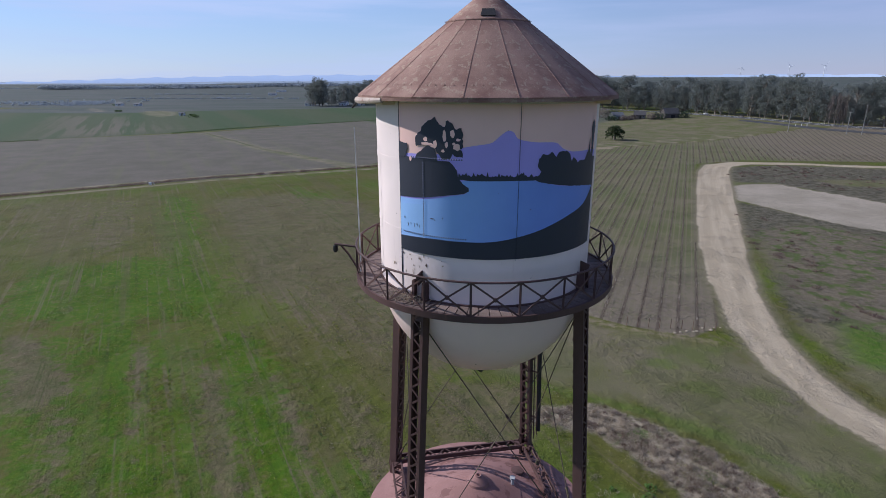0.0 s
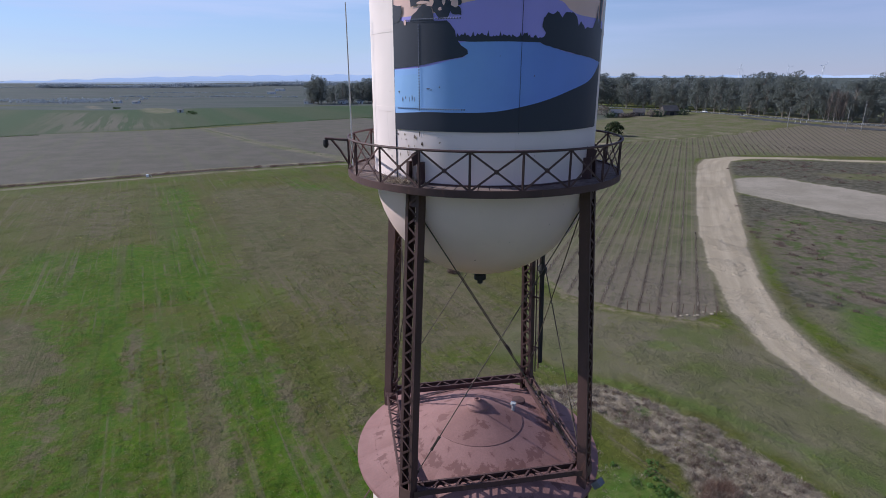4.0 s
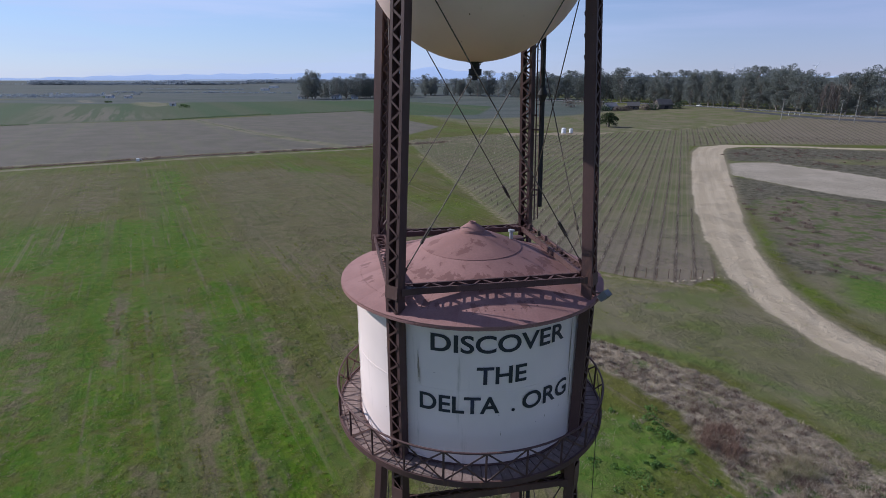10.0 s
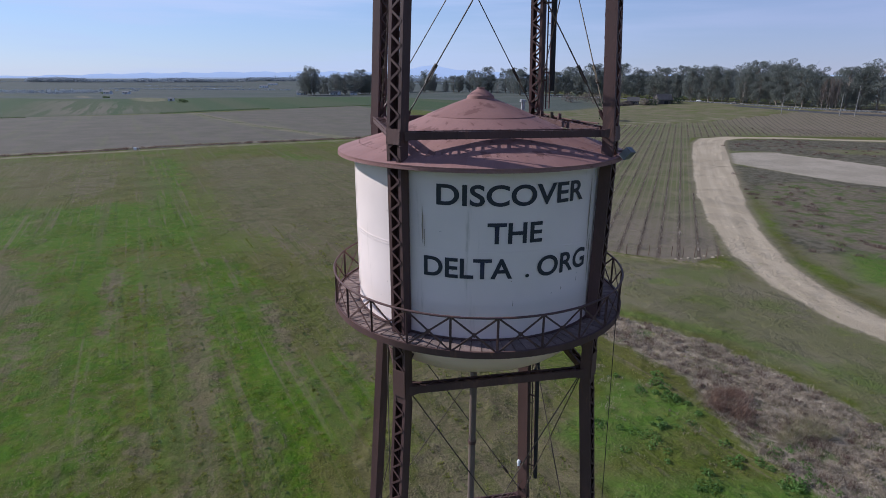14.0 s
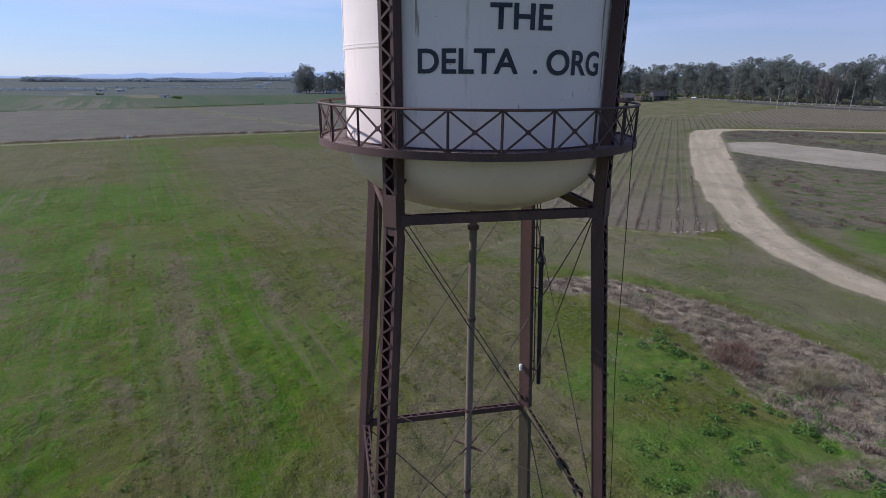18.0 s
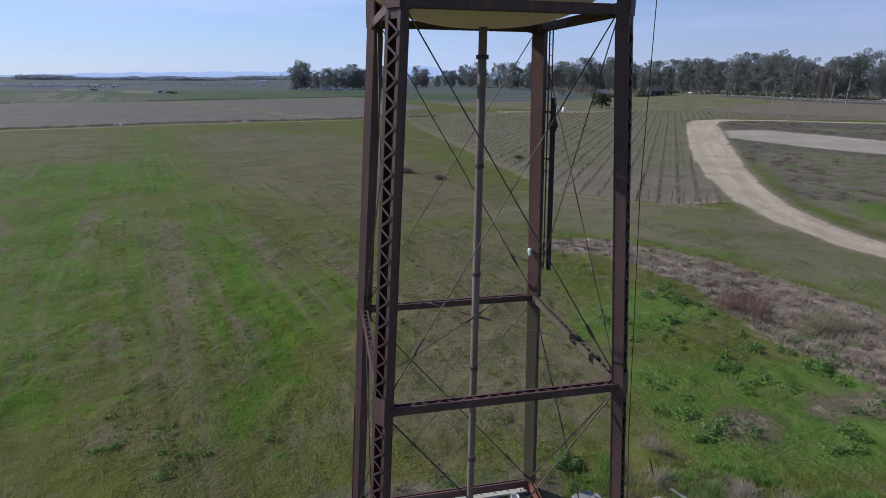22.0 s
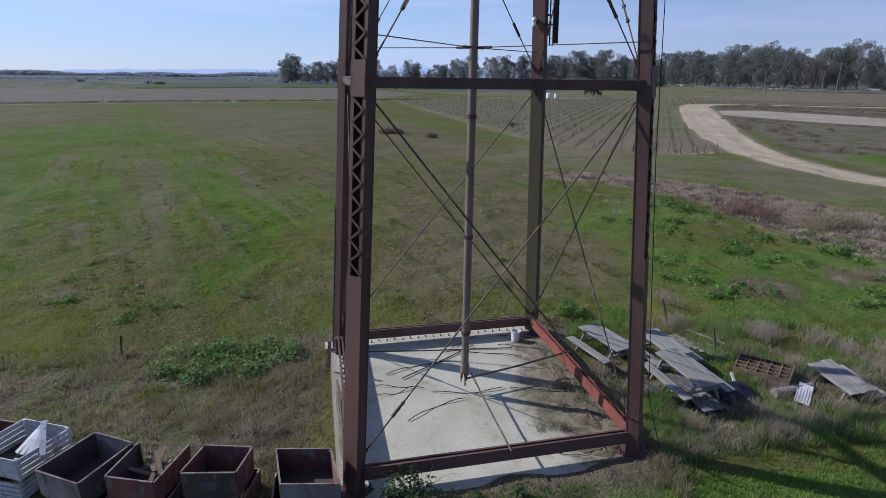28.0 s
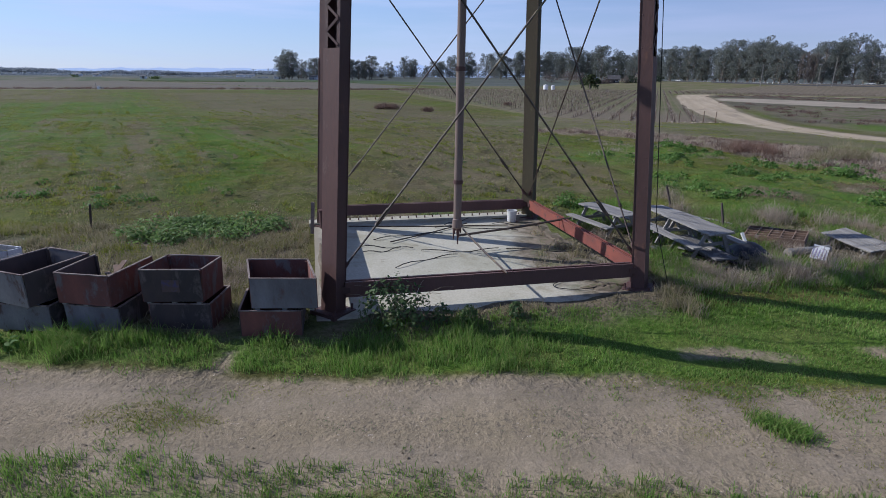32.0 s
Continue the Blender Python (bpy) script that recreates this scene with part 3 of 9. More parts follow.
BARE_G = ((1.0, 2.5, [(-69.8, 68.4), (-65.7, 68.8), (-58.4, 64.2), (-48.8, 56.3), (-49.6, 51.4), (-52.5, 50.1)]),
          (0.8, 1.5, [(-49.3, 67.5), (-46.6, 67.8), (-39.2, 55.7), (-35, 48.3), (-35.2, 45.5), (-41.5, 55.6)]),
          (1.0, 2, [(-37.2, 62.8), (-32.8, 61.6), (-23.4, 45.6), (-19.6, 39.7), (-17.1, 33.5), (-15.7, 29), (-17.7, 30.3), (-23.4, 39.4), (-28.1, 47)]),
          (0.9, 2, [(-26.2, 60.7), (-20.9, 56), (-15.8, 46.3), (-11.9, 40.5), (-14.8, 40.2), (-19.1, 47.8)]),
          (0.8, 3, [(-22.6, 67.1), (-12.1, 54.4), (-8.2, 47), (-7.1, 41), (-10.3, 42.1), (-15.8, 51.9)]),
          (0.62, 8, [(-150.6, 154.4), (-104.9, 163.2), (-72.6, 109.4), (-91.8, 99.7), (-105.2, 106.1)]),
          (0.85, 6, [(-87.8, 160.6), (-67.8, 171.4), (-40, 165), (-6, 110), (4, 80), (6, 66), (-11.5, 62), (-19.6, 67.4), (-33.2, 82.2), (-43.7, 86.2)]),
          (0.6, 2, [(-49.6, 51.4), (-46.9, 53.9), (-39.5, 46.1), (-36.1, 38.3), (-39.5, 38.1)]),
          (1.0, 1.5, [(-17.7, 30.3), (-15.7, 29), (-13.3, 25.8), (-16.8, 25.5)]),
          (0.8, 1.2, [(-17.4, 37.3), (-14.7, 35.5), (-10.7, 28.2), (-12.2, 27.5)]),
          (0.9, 1.0, [(-16.7, 24), (-14.1, 24.7), (-12.7, 22.6), (-16, 22.3)]),
          (0.7, 1.2, [(-27.5, 32.7), (-26.8, 34.6), (-23.8, 30.5), (-25.3, 29.7)]),
          (0.7, 1.2, [(-24.3, 33.8), (-21.6, 34.9), (-18.7, 30.2), (-21, 29.3)]),
          (0.8, 3, [(29.3, 75.2), (34, 75.7), (36.8, 54.7), (37.3, 49.5), (35.5, 47), (31.7, 52.5), (26.9, 59.5), (23.5, 67)]),
          (0.8, 3, [(-8, 23), (-2, 22.5), (8, 25), (9, 36), (5, 48), (6, 64), (-8, 60), (-6, 44), (-5, 32)]),
          (0.6, 5, [(8, 90), (20, 80), (16, 68), (6, 64), (-4, 80)]))
FRESH += ((0.5, 8, [(-75, 70), (-50, 78), (-25, 62), (-12, 40), (-10, 24), (-35, 24), (-60, 45)]),)
fresh, bare = np.zeros(X.shape), np.zeros(X.shape)
for w_, s_, o in FRESH:
    fresh = np.maximum(fresh, w_ * soft(area(X, Y, o), s_))
for w_, s_, o in BARE_G:
    bare = np.maximum(bare, w_ * soft(area(X, Y, o), s_))
trail = soft(0.14 - line_dist(X, Y, [(-30, 13), (-20.9, 23.6), (-19.5, 25.3), (-18.2, 27.6), (-16.7, 30.3), (-14.8, 33.2), (-12.6, 37.1), (-11, 39.5), (-7, 47)]), 0.28)
# the green field beyond the ploughed ones, with a thin brown corner
sown = soft(area(X, Y, [(-620, 560), (-400, 556), (-334, 604), (-133, 700), (0, 560), (-10, 440), (-79, 425), (-165, 420), (-211, 364), (-291, 302), (-420, 200)]), 8)
thin_sown = soft(area(X, Y, [(-285.9, 331.4), (-419.2, 509.4), (-370.3, 514.2), (-239.1, 384.9), (-246.6, 335.3)]), 20)
strip = np.maximum(soft(3.4 - line_dist(X, Y, [(-200, 366), (-123, 283), (-90, 254), (-62, 232)]), 2.5), 0.9 * soft(2.2 - np.abs(line_dist(X, Y, DITCH) - 4.5), 1.5))
strip = np.maximum(strip, soft(area(X, Y, [(-390, 588), (-392, 612), (-350, 590), (-320, 540), (-313, 504), (-349, 534)]), 6))
scrub = np.maximum(soft(area(X, Y, [(52, 104), (60, 141), (66, 160), (72, 172), (78, 163), (84, 152), (94, 140), (110, 115), (130, 90), (75, 60), (47, 72), (46, 84)]), 3), soft(area(X, Y, [(84, 214), (92, 238), (120, 248), (160, 238), (240, 170), (150, 135), (116, 172), (103, 195), (97, 205), (84, 205)]), 3))
for o in ([(60.6, 131.4), (66.4, 123.2), (80.4, 118.7), (70.6, 103), (57.7, 101.7), (52.9, 110.6)], [(49.8, 86.2), (55.7, 79.1), (46.7, 64.6), (44, 69.7), (43, 75.9)], [(112, 214), (150, 214), (150, 196), (118, 200)]):
    scrub = scrub * (1 - 0.85 * soft(area(X, Y, o), 4))

n = Nodes("land")
fine, mid, big = n.noise(9, 6, 0.65), n.noise(0.9, 5, 0.6), n.noise(0.085, 5, 0.55)
patch = n.noise(0.03, 4, 0.5)
ang = math.atan2(FIELD_DIR[1], FIELD_DIR[0])
rowco = n.mapped((1, 1, 1), (0, 0, -ang))                    # x runs along the tractor rows
stripe = n.noise(1.0, 4, 0.6, co=n.mapped((0.009, 0.16, 0.0), co=rowco))
thin = n.noise(1.0, 3, 0.6, co=n.mapped((0.03, 0.75, 0.0), co=rowco))
grass = n.mix(n.rng(big, 0.3, 0.7), (0.072, 0.086, 0.01), (0.094, 0.086, 0.022))
grass = n.mix(n.rng(patch, 0.48, 0.62, 0, 0.6), grass, (0.078, 0.115, 0.01))
blot = n.math("ADD", n.math("MULTIPLY", n.math("SUBTRACT", stripe, 0.5), 1.1), n.math("MULTIPLY", n.math("SUBTRACT", n.noise(0.55, 7, 0.72), 0.5), 1.5))
freshc = n.mix(n.rng(mid, 0.35, 0.65), (0.047, 0.103, 0.002), (0.072, 0.11, 0.004))
grass = n.mix(n.rng(n.math("ADD", n.attr("fresh"), blot), 0.26, 0.54), grass, freshc)
barec = n.mix(n.rng(n.noise(0.55, 6, 0.7), 0.38, 0.62), (0.128, 0.1, 0.06), (0.078, 0.078, 0.03))
grass = n.mix(n.rng(n.math("SUBTRACT", n.attr("bare"), blot), 0.42, 0.78, 0, 0.8), grass, barec)
scuff = n.noise(1.0, 7, 0.72, co=n.mapped((0.16, 0.5, 0.0), co=rowco))
grass = n.mix(n.rng(scuff, 0.57, 0.68, 0, 0.5), grass, n.mix(n.rng(mid, 0.4, 0.6), (0.13, 0.104, 0.07), (0.088, 0.072, 0.045)))
grass = n.mix(n.rng(n.noise(1.0, 7, 0.75, co=n.mapped((0.5, 2.6, 0.0), co=rowco)), 0.62, 0.68, 0, 0.5), grass, (0.17, 0.155, 0.085))
grass = n.mix(n.math("MULTIPLY", n.attr("bare"), n.rng(fine, 0.4, 0.62, 0, 0.5)), grass, (0.15, 0.122, 0.072))
grass = n.mix(n.math("MULTIPLY", n.attr("trail"), 0.6), grass, (0.045, 0.05, 0.014))
rutted = n.noise(1.0, 3, 0.55, co=n.mapped((0.02, 1.15, 0.0), co=rowco))
grass = n.mix(n.math("MULTIPLY", n.rng(rutted, 0.55, 0.66, 0, 0.62), n.rng(big, 0.36, 0.56)), grass, (0.14, 0.108, 0.07))
grass = n.mix(n.rng(rutted, 0.4, 0.32, 0, 0.45), grass, (0.04, 0.062, 0.008))
grass = n.mix(n.rng(stripe, 0.5, 0.62, 0, 0.5), grass, (0.098, 0.082, 0.038))
grass = n.mix(n.rng(n.noise(0.22, 6, 0.65, dist=0.8), 0.55, 0.66, 0, 0.5), grass, (0.115, 0.098, 0.042))
grass = n.mix(n.rng(thin, 0.58, 0.74, 0, 0.4), grass, (0.15, 0.122, 0.078))
grass = n.mix(n.rng(mid, 0.56, 0.72, 0, 0.55), grass, (0.13, 0.115, 0.06))
clod = n.noise(2.6, 5, 0.7, dist=0.3)
grass = n.mix(n.rng(clod, 0.55, 0.64, 0, 0.5), grass, (0.03, 0.045, 0.008))
grass = n.mix(n.rng(n.noise(3.7, 5, 0.7), 0.58, 0.68, 0, 0.35), grass, (0.18, 0.16, 0.07))
palec = n.mix(n.rng(big, 0.35, 0.65), (0.15, 0.128, 0.078), (0.115, 0.11, 0.05))
palec = n.mix(n.rng(n.noise(0.1, 6, 0.6), 0.5, 0.62, 0, 0.6), palec, (0.085, 0.106, 0.024))
palec = n.mix(n.rng(clod, 0.54, 0.66, 0, 0.3), palec, (0.075, 0.065, 0.04))
grass = n.mix(n.rng(n.math("ADD", n.attr("pale"), n.math("MULTIPLY", n.math("SUBTRACT", n.noise(0.2, 5, 0.6), 0.5), 1.0)), 0.35, 0.7), grass, palec)
lushc = n.mix(n.rng(mid, 0.35, 0.65), (0.066, 0.122, 0.014), (0.1, 0.13, 0.028))
soilc = n.mix(n.rng(big, 0.3, 0.7), (0.132, 0.112, 0.09), (0.104, 0.096, 0.07))
soilc = n.mix(n.rng(stripe, 0.5, 0.7, 0, 0.5), soilc, (0.13, 0.125, 0.07))
dirtc = n.mix(n.rng(mid, 0.35, 0.68), (0.275, 0.22, 0.148), (0.205, 0.165, 0.108))
dirtc = n.mix(n.rng(n.noise(0.16, 5, 0.6), 0.45, 0.62, 0, 0.7), dirtc, (0.25, 0.202, 0.13))
dirtc = n.mix(n.rng(n.attr("lot"), 0.3, 0.7, 0, 0.8), dirtc, n.mix(n.rng(n.noise(0.06, 6, 0.65), 0.4, 0.6), (0.36, 0.31, 0.245), (0.27, 0.235, 0.18)))
dirtc = n.mix(n.rng(n.noise(2.2, 7, 0.7), 0.55, 0.7, 0, 0.6), dirtc, (0.19, 0.15, 0.11))
speck = n.math("MULTIPLY", n.rng(n.noise(15, 4, 0.7, dist=0.3), 0.53, 0.58), n.rng(n.noise(1.3, 5, 0.65), 0.42, 0.6, 0.2, 1.0))
dirtc = n.mix(n.math("MULTIPLY", speck, 0.85), dirtc, (0.14, 0.115, 0.085))
dirtc = n.mix(n.rng(n.noise(16, 3, 0.6), 0.66, 0.72, 0, 0.8), dirtc, (0.42, 0.36, 0.29))
dryc = n.mix(n.rng(mid, 0.3, 0.7), (0.16, 0.13, 0.092), (0.105, 0.087, 0.056))
dryc = n.mix(n.rng(n.noise(0.28, 6, 0.65), 0.48, 0.6, 0, 0.85), dryc, (0.065, 0.095, 0.02))
# marsh tones greyed towards blue, so the distance haze is in the colour
marshc = n.mix(n.rng(n.noise(0.012, 6, 0.6, co=n.mapped((0.6, 2.6, 1))), 0.42, 0.58), (0.088, 0.092, 0.082), (0.066, 0.078, 0.064))
marshc = n.mix(n.rng(n.noise(0.03, 5, 0.6, co=n.mapped((0.35, 2.0, 1))), 0.58, 0.66, 0, 0.6), marshc, (0.115, 0.112, 0.092))
sownc = n.mix(n.rng(n.noise(0.02, 5, 0.55, co=n.mapped((0.02, 1.2, 0), co=rowco)), 0.4, 0.62), (0.05, 0.076, 0.032), (0.068, 0.08, 0.04))
# vine rows: bare strips under the vines, thin sward between
sep = n.t.nodes.new("ShaderNodeSeparateXYZ")
n.put(sep.inputs[0], n.mapped((1, 1, 1), (0, 0, -math.atan2(ROW_DIR[1], ROW_DIR[0]))))
saw = n.math("ABSOLUTE", n.math("SUBTRACT", n.math("FRACT", n.math("DIVIDE", n.math("ADD", n.math("SUBTRACT", sep.outputs[1], ROW_AT), n.math("MULTIPLY", n.math("SUBTRACT", mid, 0.5), 0.5)), ROW_GAP)), 0.5))
vinec = n.mix(n.rng(big, 0.35, 0.65), (0.108, 0.108, 0.046), (0.15, 0.13, 0.075))
vinec = n.mix(n.rng(patch, 0.45, 0.6, 0.1, 0.7), vinec, (0.1, 0.112, 0.042))
wheel = n.math("ABSOLUTE", n.math("SUBTRACT", saw, 0.22))
vinec = n.mix(n.rng(wheel, 0.075, 0.03, 0, 0.55), vinec, (0.175, 0.145, 0.1))
vinec = n.mix(n.rng(saw, 0.34, 0.45, 0, 0.7), vinec, (0.098, 0.076, 0.055))
vinec = n.mix(n.math("MULTIPLY", n.attr("vine_bare"), n.rng(mid, 0.3, 0.6, 0.4, 0.95)), vinec, n.mix(n.rng(saw, 0.36, 0.44), (0.165, 0.132, 0.1), (0.1, 0.076, 0.058)))


def edge(name, amp=0.7):
    return n.rng(n.math("ADD", n.attr(name), n.math("MULTIPLY", n.math("SUBTRACT", n.math("ADD", n.math("MULTIPLY", mid, 0.6), n.math("MULTIPLY", fine, 0.4)), 0.5), amp)), 0.34, 0.66)


col = n.mix(edge("marsh", 0.3), grass, marshc)
sownc = n.mix(n.math("MULTIPLY", n.attr("thin_sown"), n.rng(n.noise(1.0, 4, 0.6, co=n.mapped((0.004, 0.1, 0.0), co=rowco)), 0.46, 0.54, 0.1, 0.95)), sownc, (0.125, 0.108, 0.078))
col = n.mix(edge("sown", 0.3), col, sownc)
col = n.mix(edge("soil", 0.3), col, soilc)
col = n.mix(n.math("MULTIPLY", edge("strip", 0.9), 0.8), col, n.mix(n.rng(big, 0.4, 0.6), (0.175, 0.155, 0.1), (0.12, 0.118, 0.055)))
col = n.mix(n.math("MULTIPLY", edge("scrub", 1.4), 0.9), col, n.mix(n.rng(n.noise(0.5, 6, 0.72), 0.42, 0.58), (0.128, 0.11, 0.08), (0.06, 0.055, 0.036)))
col = n.mix(edge("lush"), col, lushc)
col = n.mix(edge("vine", 0.3), col, vinec)
col = n.mix(edge("dry", 0.9), col, dryc)
col = n.bright(col, fine, 0.68, 1.32)
brushc = n.mix(n.rng(n.noise(1.1, 6, 0.72, dist=0.5), 0.42, 0.58), (0.3, 0.248, 0.18), (0.14, 0.112, 0.078))
brushc = n.mix(n.rng(n.noise(0.35, 5), 0.56, 0.66, 0, 0.8), brushc, (0.07, 0.1, 0.025))
col = n.mix(edge("brush", 1.1), col, brushc)
dirtc = n.mix(n.math("MULTIPLY", n.attr("tracks"), 0.75), dirtc, n.mix(n.rng(n.noise(1.7, 4, 0.6), 0.4, 0.6), (0.25, 0.204, 0.148), (0.205, 0.167, 0.118)))
col = n.mix(edge("dirt", 0.95), col, dirtc)
# the farm road: ruts along it, worn shoulders
rc = n.t.nodes.new("ShaderNodeCombineXYZ")
n.put(rc.inputs[0], n.math("MULTIPLY", n.attr("along"), 0.03))
n.put(rc.inputs[1], n.math("MULTIPLY", n.attr("across"), 0.55))
rut = n.noise(1.0, 5, 0.6, co=rc.outputs[0])
roadc = n.mix(n.rng(rut, 0.36, 0.6), (0.41, 0.335, 0.235), (0.34, 0.277, 0.19))
roadc = n.mix(n.rng(n.noise(3.0, 5, 0.7), 0.58, 0.68, 0, 0.5), roadc, (0.22, 0.18, 0.12))
rd = n.math("ADD", n.attr("road_in"), n.math("MULTIPLY", n.math("SUBTRACT", n.noise(0.9, 6, 0.65), 0.5), 1.7))
shoulder = n.mix(n.rng(mid, 0.35, 0.65), (0.2, 0.165, 0.115), (0.13, 0.115, 0.06))
col = n.mix(n.rng(rd, -2.2, -0.2, 0, 0.85), col, shoulder)
col = n.mix(n.rng(rd, -0.35, 0.35), col, roadc)
col = n.bright(col, fine, 0.85, 1.15)
col = n.bright(col, n.noise(34, 4, 0.6), 0.78, 1.22)
col = n.mix(edge("water", 0.1), col, (0.25, 0.3, 0.36))
ridge_n = n.noise(1.0, 5, 0.65, co=n.mapped((0.25, 1.5, 0.0), co=rowco))
off_dirt = n.math("SUBTRACT", 1.0, n.math("MULTIPLY", n.attr("dirt"), 0.9))
relief = n.math("ADD", n.math("MULTIPLY", clod, 1.0), n.math("MULTIPLY", ridge_n, 0.6))
relief = n.math("MULTIPLY", relief, n.rng(n.noise(0.12, 4, 0.6), 0.42, 0.62, 0.3, 1.2))
relief = n.math("MULTIPLY", relief, n.math("SUBTRACT", 1.0, n.math("MAXIMUM", n.attr("soil"), n.attr("marsh"))))
relief = n.math("ADD", n.math("MULTIPLY", relief, off_dirt), n.math("MULTIPLY", fine, n.math("MULTIPLY", off_dirt, 0.22)))
lane_r = n.math("MULTIPLY", n.math("ADD", n.noise(5.5, 6, 0.7), n.math("MULTIPLY", n.noise(14, 4, 0.7), 0.5)), n.math("MULTIPLY", n.attr("dirt"), n.math("SUBTRACT", 0.16, n.math("MULTIPLY", n.attr("tracks"), 0.09))))
relief = n.math("ADD", relief, lane_r)
n.bump(relief, 0.8, 0.36)
LAND = n.done(col, 0.95, spec=0.12)

ground_me = raw_mesh("ground", np.stack([X, Y, ground_z(X, Y)], -1), quads, LAND, True)
for key, val in (("dirt", dirt), ("dry", dry), ("soil", soil), ("vine", vine), ("marsh", marsh), ("lush", lush), ("water", water), ("lot", soft(area(X, Y, LOT), 1.5)), ("along", along_d), ("across", np.clip(across_d, -12, 12)), ("road_in", np.clip(road_d, -12, 12)), ("brush", brush), ("pale", pale), ("fresh", fresh), ("bare", bare), ("trail", trail), ("sown", sown), ("vine_bare", vine_bare), ("tracks", tracks), ("thin_sown", thin_sown), ("strip", strip), ("scrub", scrub)):
    ground_me.attributes.new(key, "FLOAT", "POINT").data.foreach_set("value", val.astype(np.float32))
tagged(new("ground", ground_me), "farm land with green field, vine rows and dirt tracks", "ground", kind="structure")

# ---- water tower ----
tower = thing("water_tower", "riveted steel water tower with two stacked tanks on four laced legs", "water tower", pose(TX, TY, 1.0, 0, 0, TROT))
R_UP, R_LOW = 2.67, 3.08


def zz(z):
    return z - 1.0


def cyl(phi, r, z):
    """A place round the axis; phi 0 faces the lane, positive to the east."""
    a = radians(phi - 90 - TROT)
    return Vector((r * math.cos(a), r * math.sin(a), zz(z)))


def ring(r0, r1, z0, z1, n=72):
    return MB().rev([(r0, zz(z0)), (r1, zz(z0)), (r1, zz(z1)), (r0, zz(z1))], n, closed=True)


def rivets(name, spots, mat, parent, size=0.016):
    """Rows of small round heads, too many to count: (place, outward) pairs."""
    mb = MB()
    for p, o in spots:
        o = Vector(o).normalized()
        u = o.orthogonal().normalized()
        w = o.cross(u)
        p = Vector(p)
        vs = [p + (u * math.cos(k * math.pi / 3) + w * math.sin(k * math.pi / 3)) * size for k in range(6)] + [p + o * size * 0.7]
        mb.add(vs, [(k, (k + 1) % 6, 6) for k in range(6)])
    return tagged(part(name, mb, mat, parent, smooth=True), kind="stuff")


def strip_on(phi0, phi1, z0, z1, r, thick, n=None):
    """A curved plate on a tank wall."""
    n = n or max(2, int(abs(phi1 - phi0) / 3))
    mb = MB()
    vs, fs = [], []
    for i in range(n + 1):
        ph = phi0 + (phi1 - phi0) * i / n
        vs += [cyl(ph, r - 0.01, z0), cyl(ph, r + thick, z0), cyl(ph, r + thick, z1), cyl(ph, r - 0.01, z1)]
    for i in range(n):
        for k in range(4):
            fs.append((i * 4 + k, i * 4 + (k + 1) % 4, i * 4 + 4 + (k + 1) % 4, i * 4 + 4 + k))
    fs += [(0, 1, 2, 3), (n * 4 + 3, n * 4 + 2, n * 4 + 1, n * 4)]
    return mb.add(vs, fs)


def painted(name, outline, r, mat, parent, label=""):
    """A painted shape on a tank wall: an outline in (phi, z), cut at narrow columns and laid round the wall."""
    vs = [Vector(p) for p in outline]
    n = len(vs)
    lo, hi = min(p for p, z in outline), max(p for p, z in outline)
    za, zb = min(z for p, z in outline) - 0.05, max(z for p, z in outline) + 0.05
    edges = []
    for k in np.arange(math.floor(lo / 1.5) * 1.5 + 0.013, hi, 1.5):
        edges.append((len(vs), len(vs) + 1))
        vs += [Vector((k, za)), Vector((k, zb))]
    out = delaunay_2d_cdt(vs, edges, [list(range(n))], 0, 1e-6, False)
    mb = MB()
    mb.v = [tuple(cyl(p.x, r, p.y)) for p in out[0]]
    mid_p = np.array([sum((out[0][q] for q in f), Vector((0, 0))) / len(f) for f in out[2]])
    keep_f = area(mid_p[:, 0], mid_p[:, 1], outline) > 0
    for f, inside in zip(out[2], keep_f):
        if not inside:
            continue
        a, b, c = (out[0][q] for q in f[:3])
        mb.f.append(tuple(f) if (b - a).cross(c - a) > 0 else tuple(f)[::-1])
    kept = {q: i for i, q in enumerate(sorted({q for f in mb.f for q in f}))}
    mb.v, mb.f = [mb.v[q] for q in kept], [tuple(kept[q] for q in f) for f in mb.f]
    return part(name, mb, mat, parent, label)


# upper tank
up = part("upper_tank", MB().rev([(R_UP, zz(35.36)), (R_UP, zz(30.86))], 120), WHITE, tower, "white tank wall with a painted lake mural", True)
part("tank_bottom", MB().rev([(R_UP * math.cos(a), zz(30.86) - 2.66 * math.sin(a)) for a in np.linspace(0, math.pi / 2, 26)], 96), BOTTOM, up, "white hemispherical tank bottom", True)
for z in (32.38, 33.97):
    part("seam_band", ring(R_UP - 0.02, R_UP + 0.006, z - 0.05, z + 0.05, 96), WHITE, up, smooth=True)
part("drain_fitting", MB().rev([(0.0, zz(28.32)), (0.2, zz(28.3)), (0.2, zz(28.2)), (0.11, zz(28.18)), (0.11, zz(28.05)), (0.16, zz(28.04)), (0.16, zz(27.9)), (0.07, zz(27.88)), (0.07, zz(27.78)), (0, zz(27.78))], 16), BLACK, up, "black drain fitting", True)
for ph, z0, z1 in ((16.6, 30.9, 35.3), (-98, 30.9, 35.3), (102, 30.9, 35.3), (176, 30.9, 35.3)):
    part("seam_strip", strip_on(ph - 0.9, ph + 0.9, z0, z1, R_UP, 0.008, 2), WHITE, up)
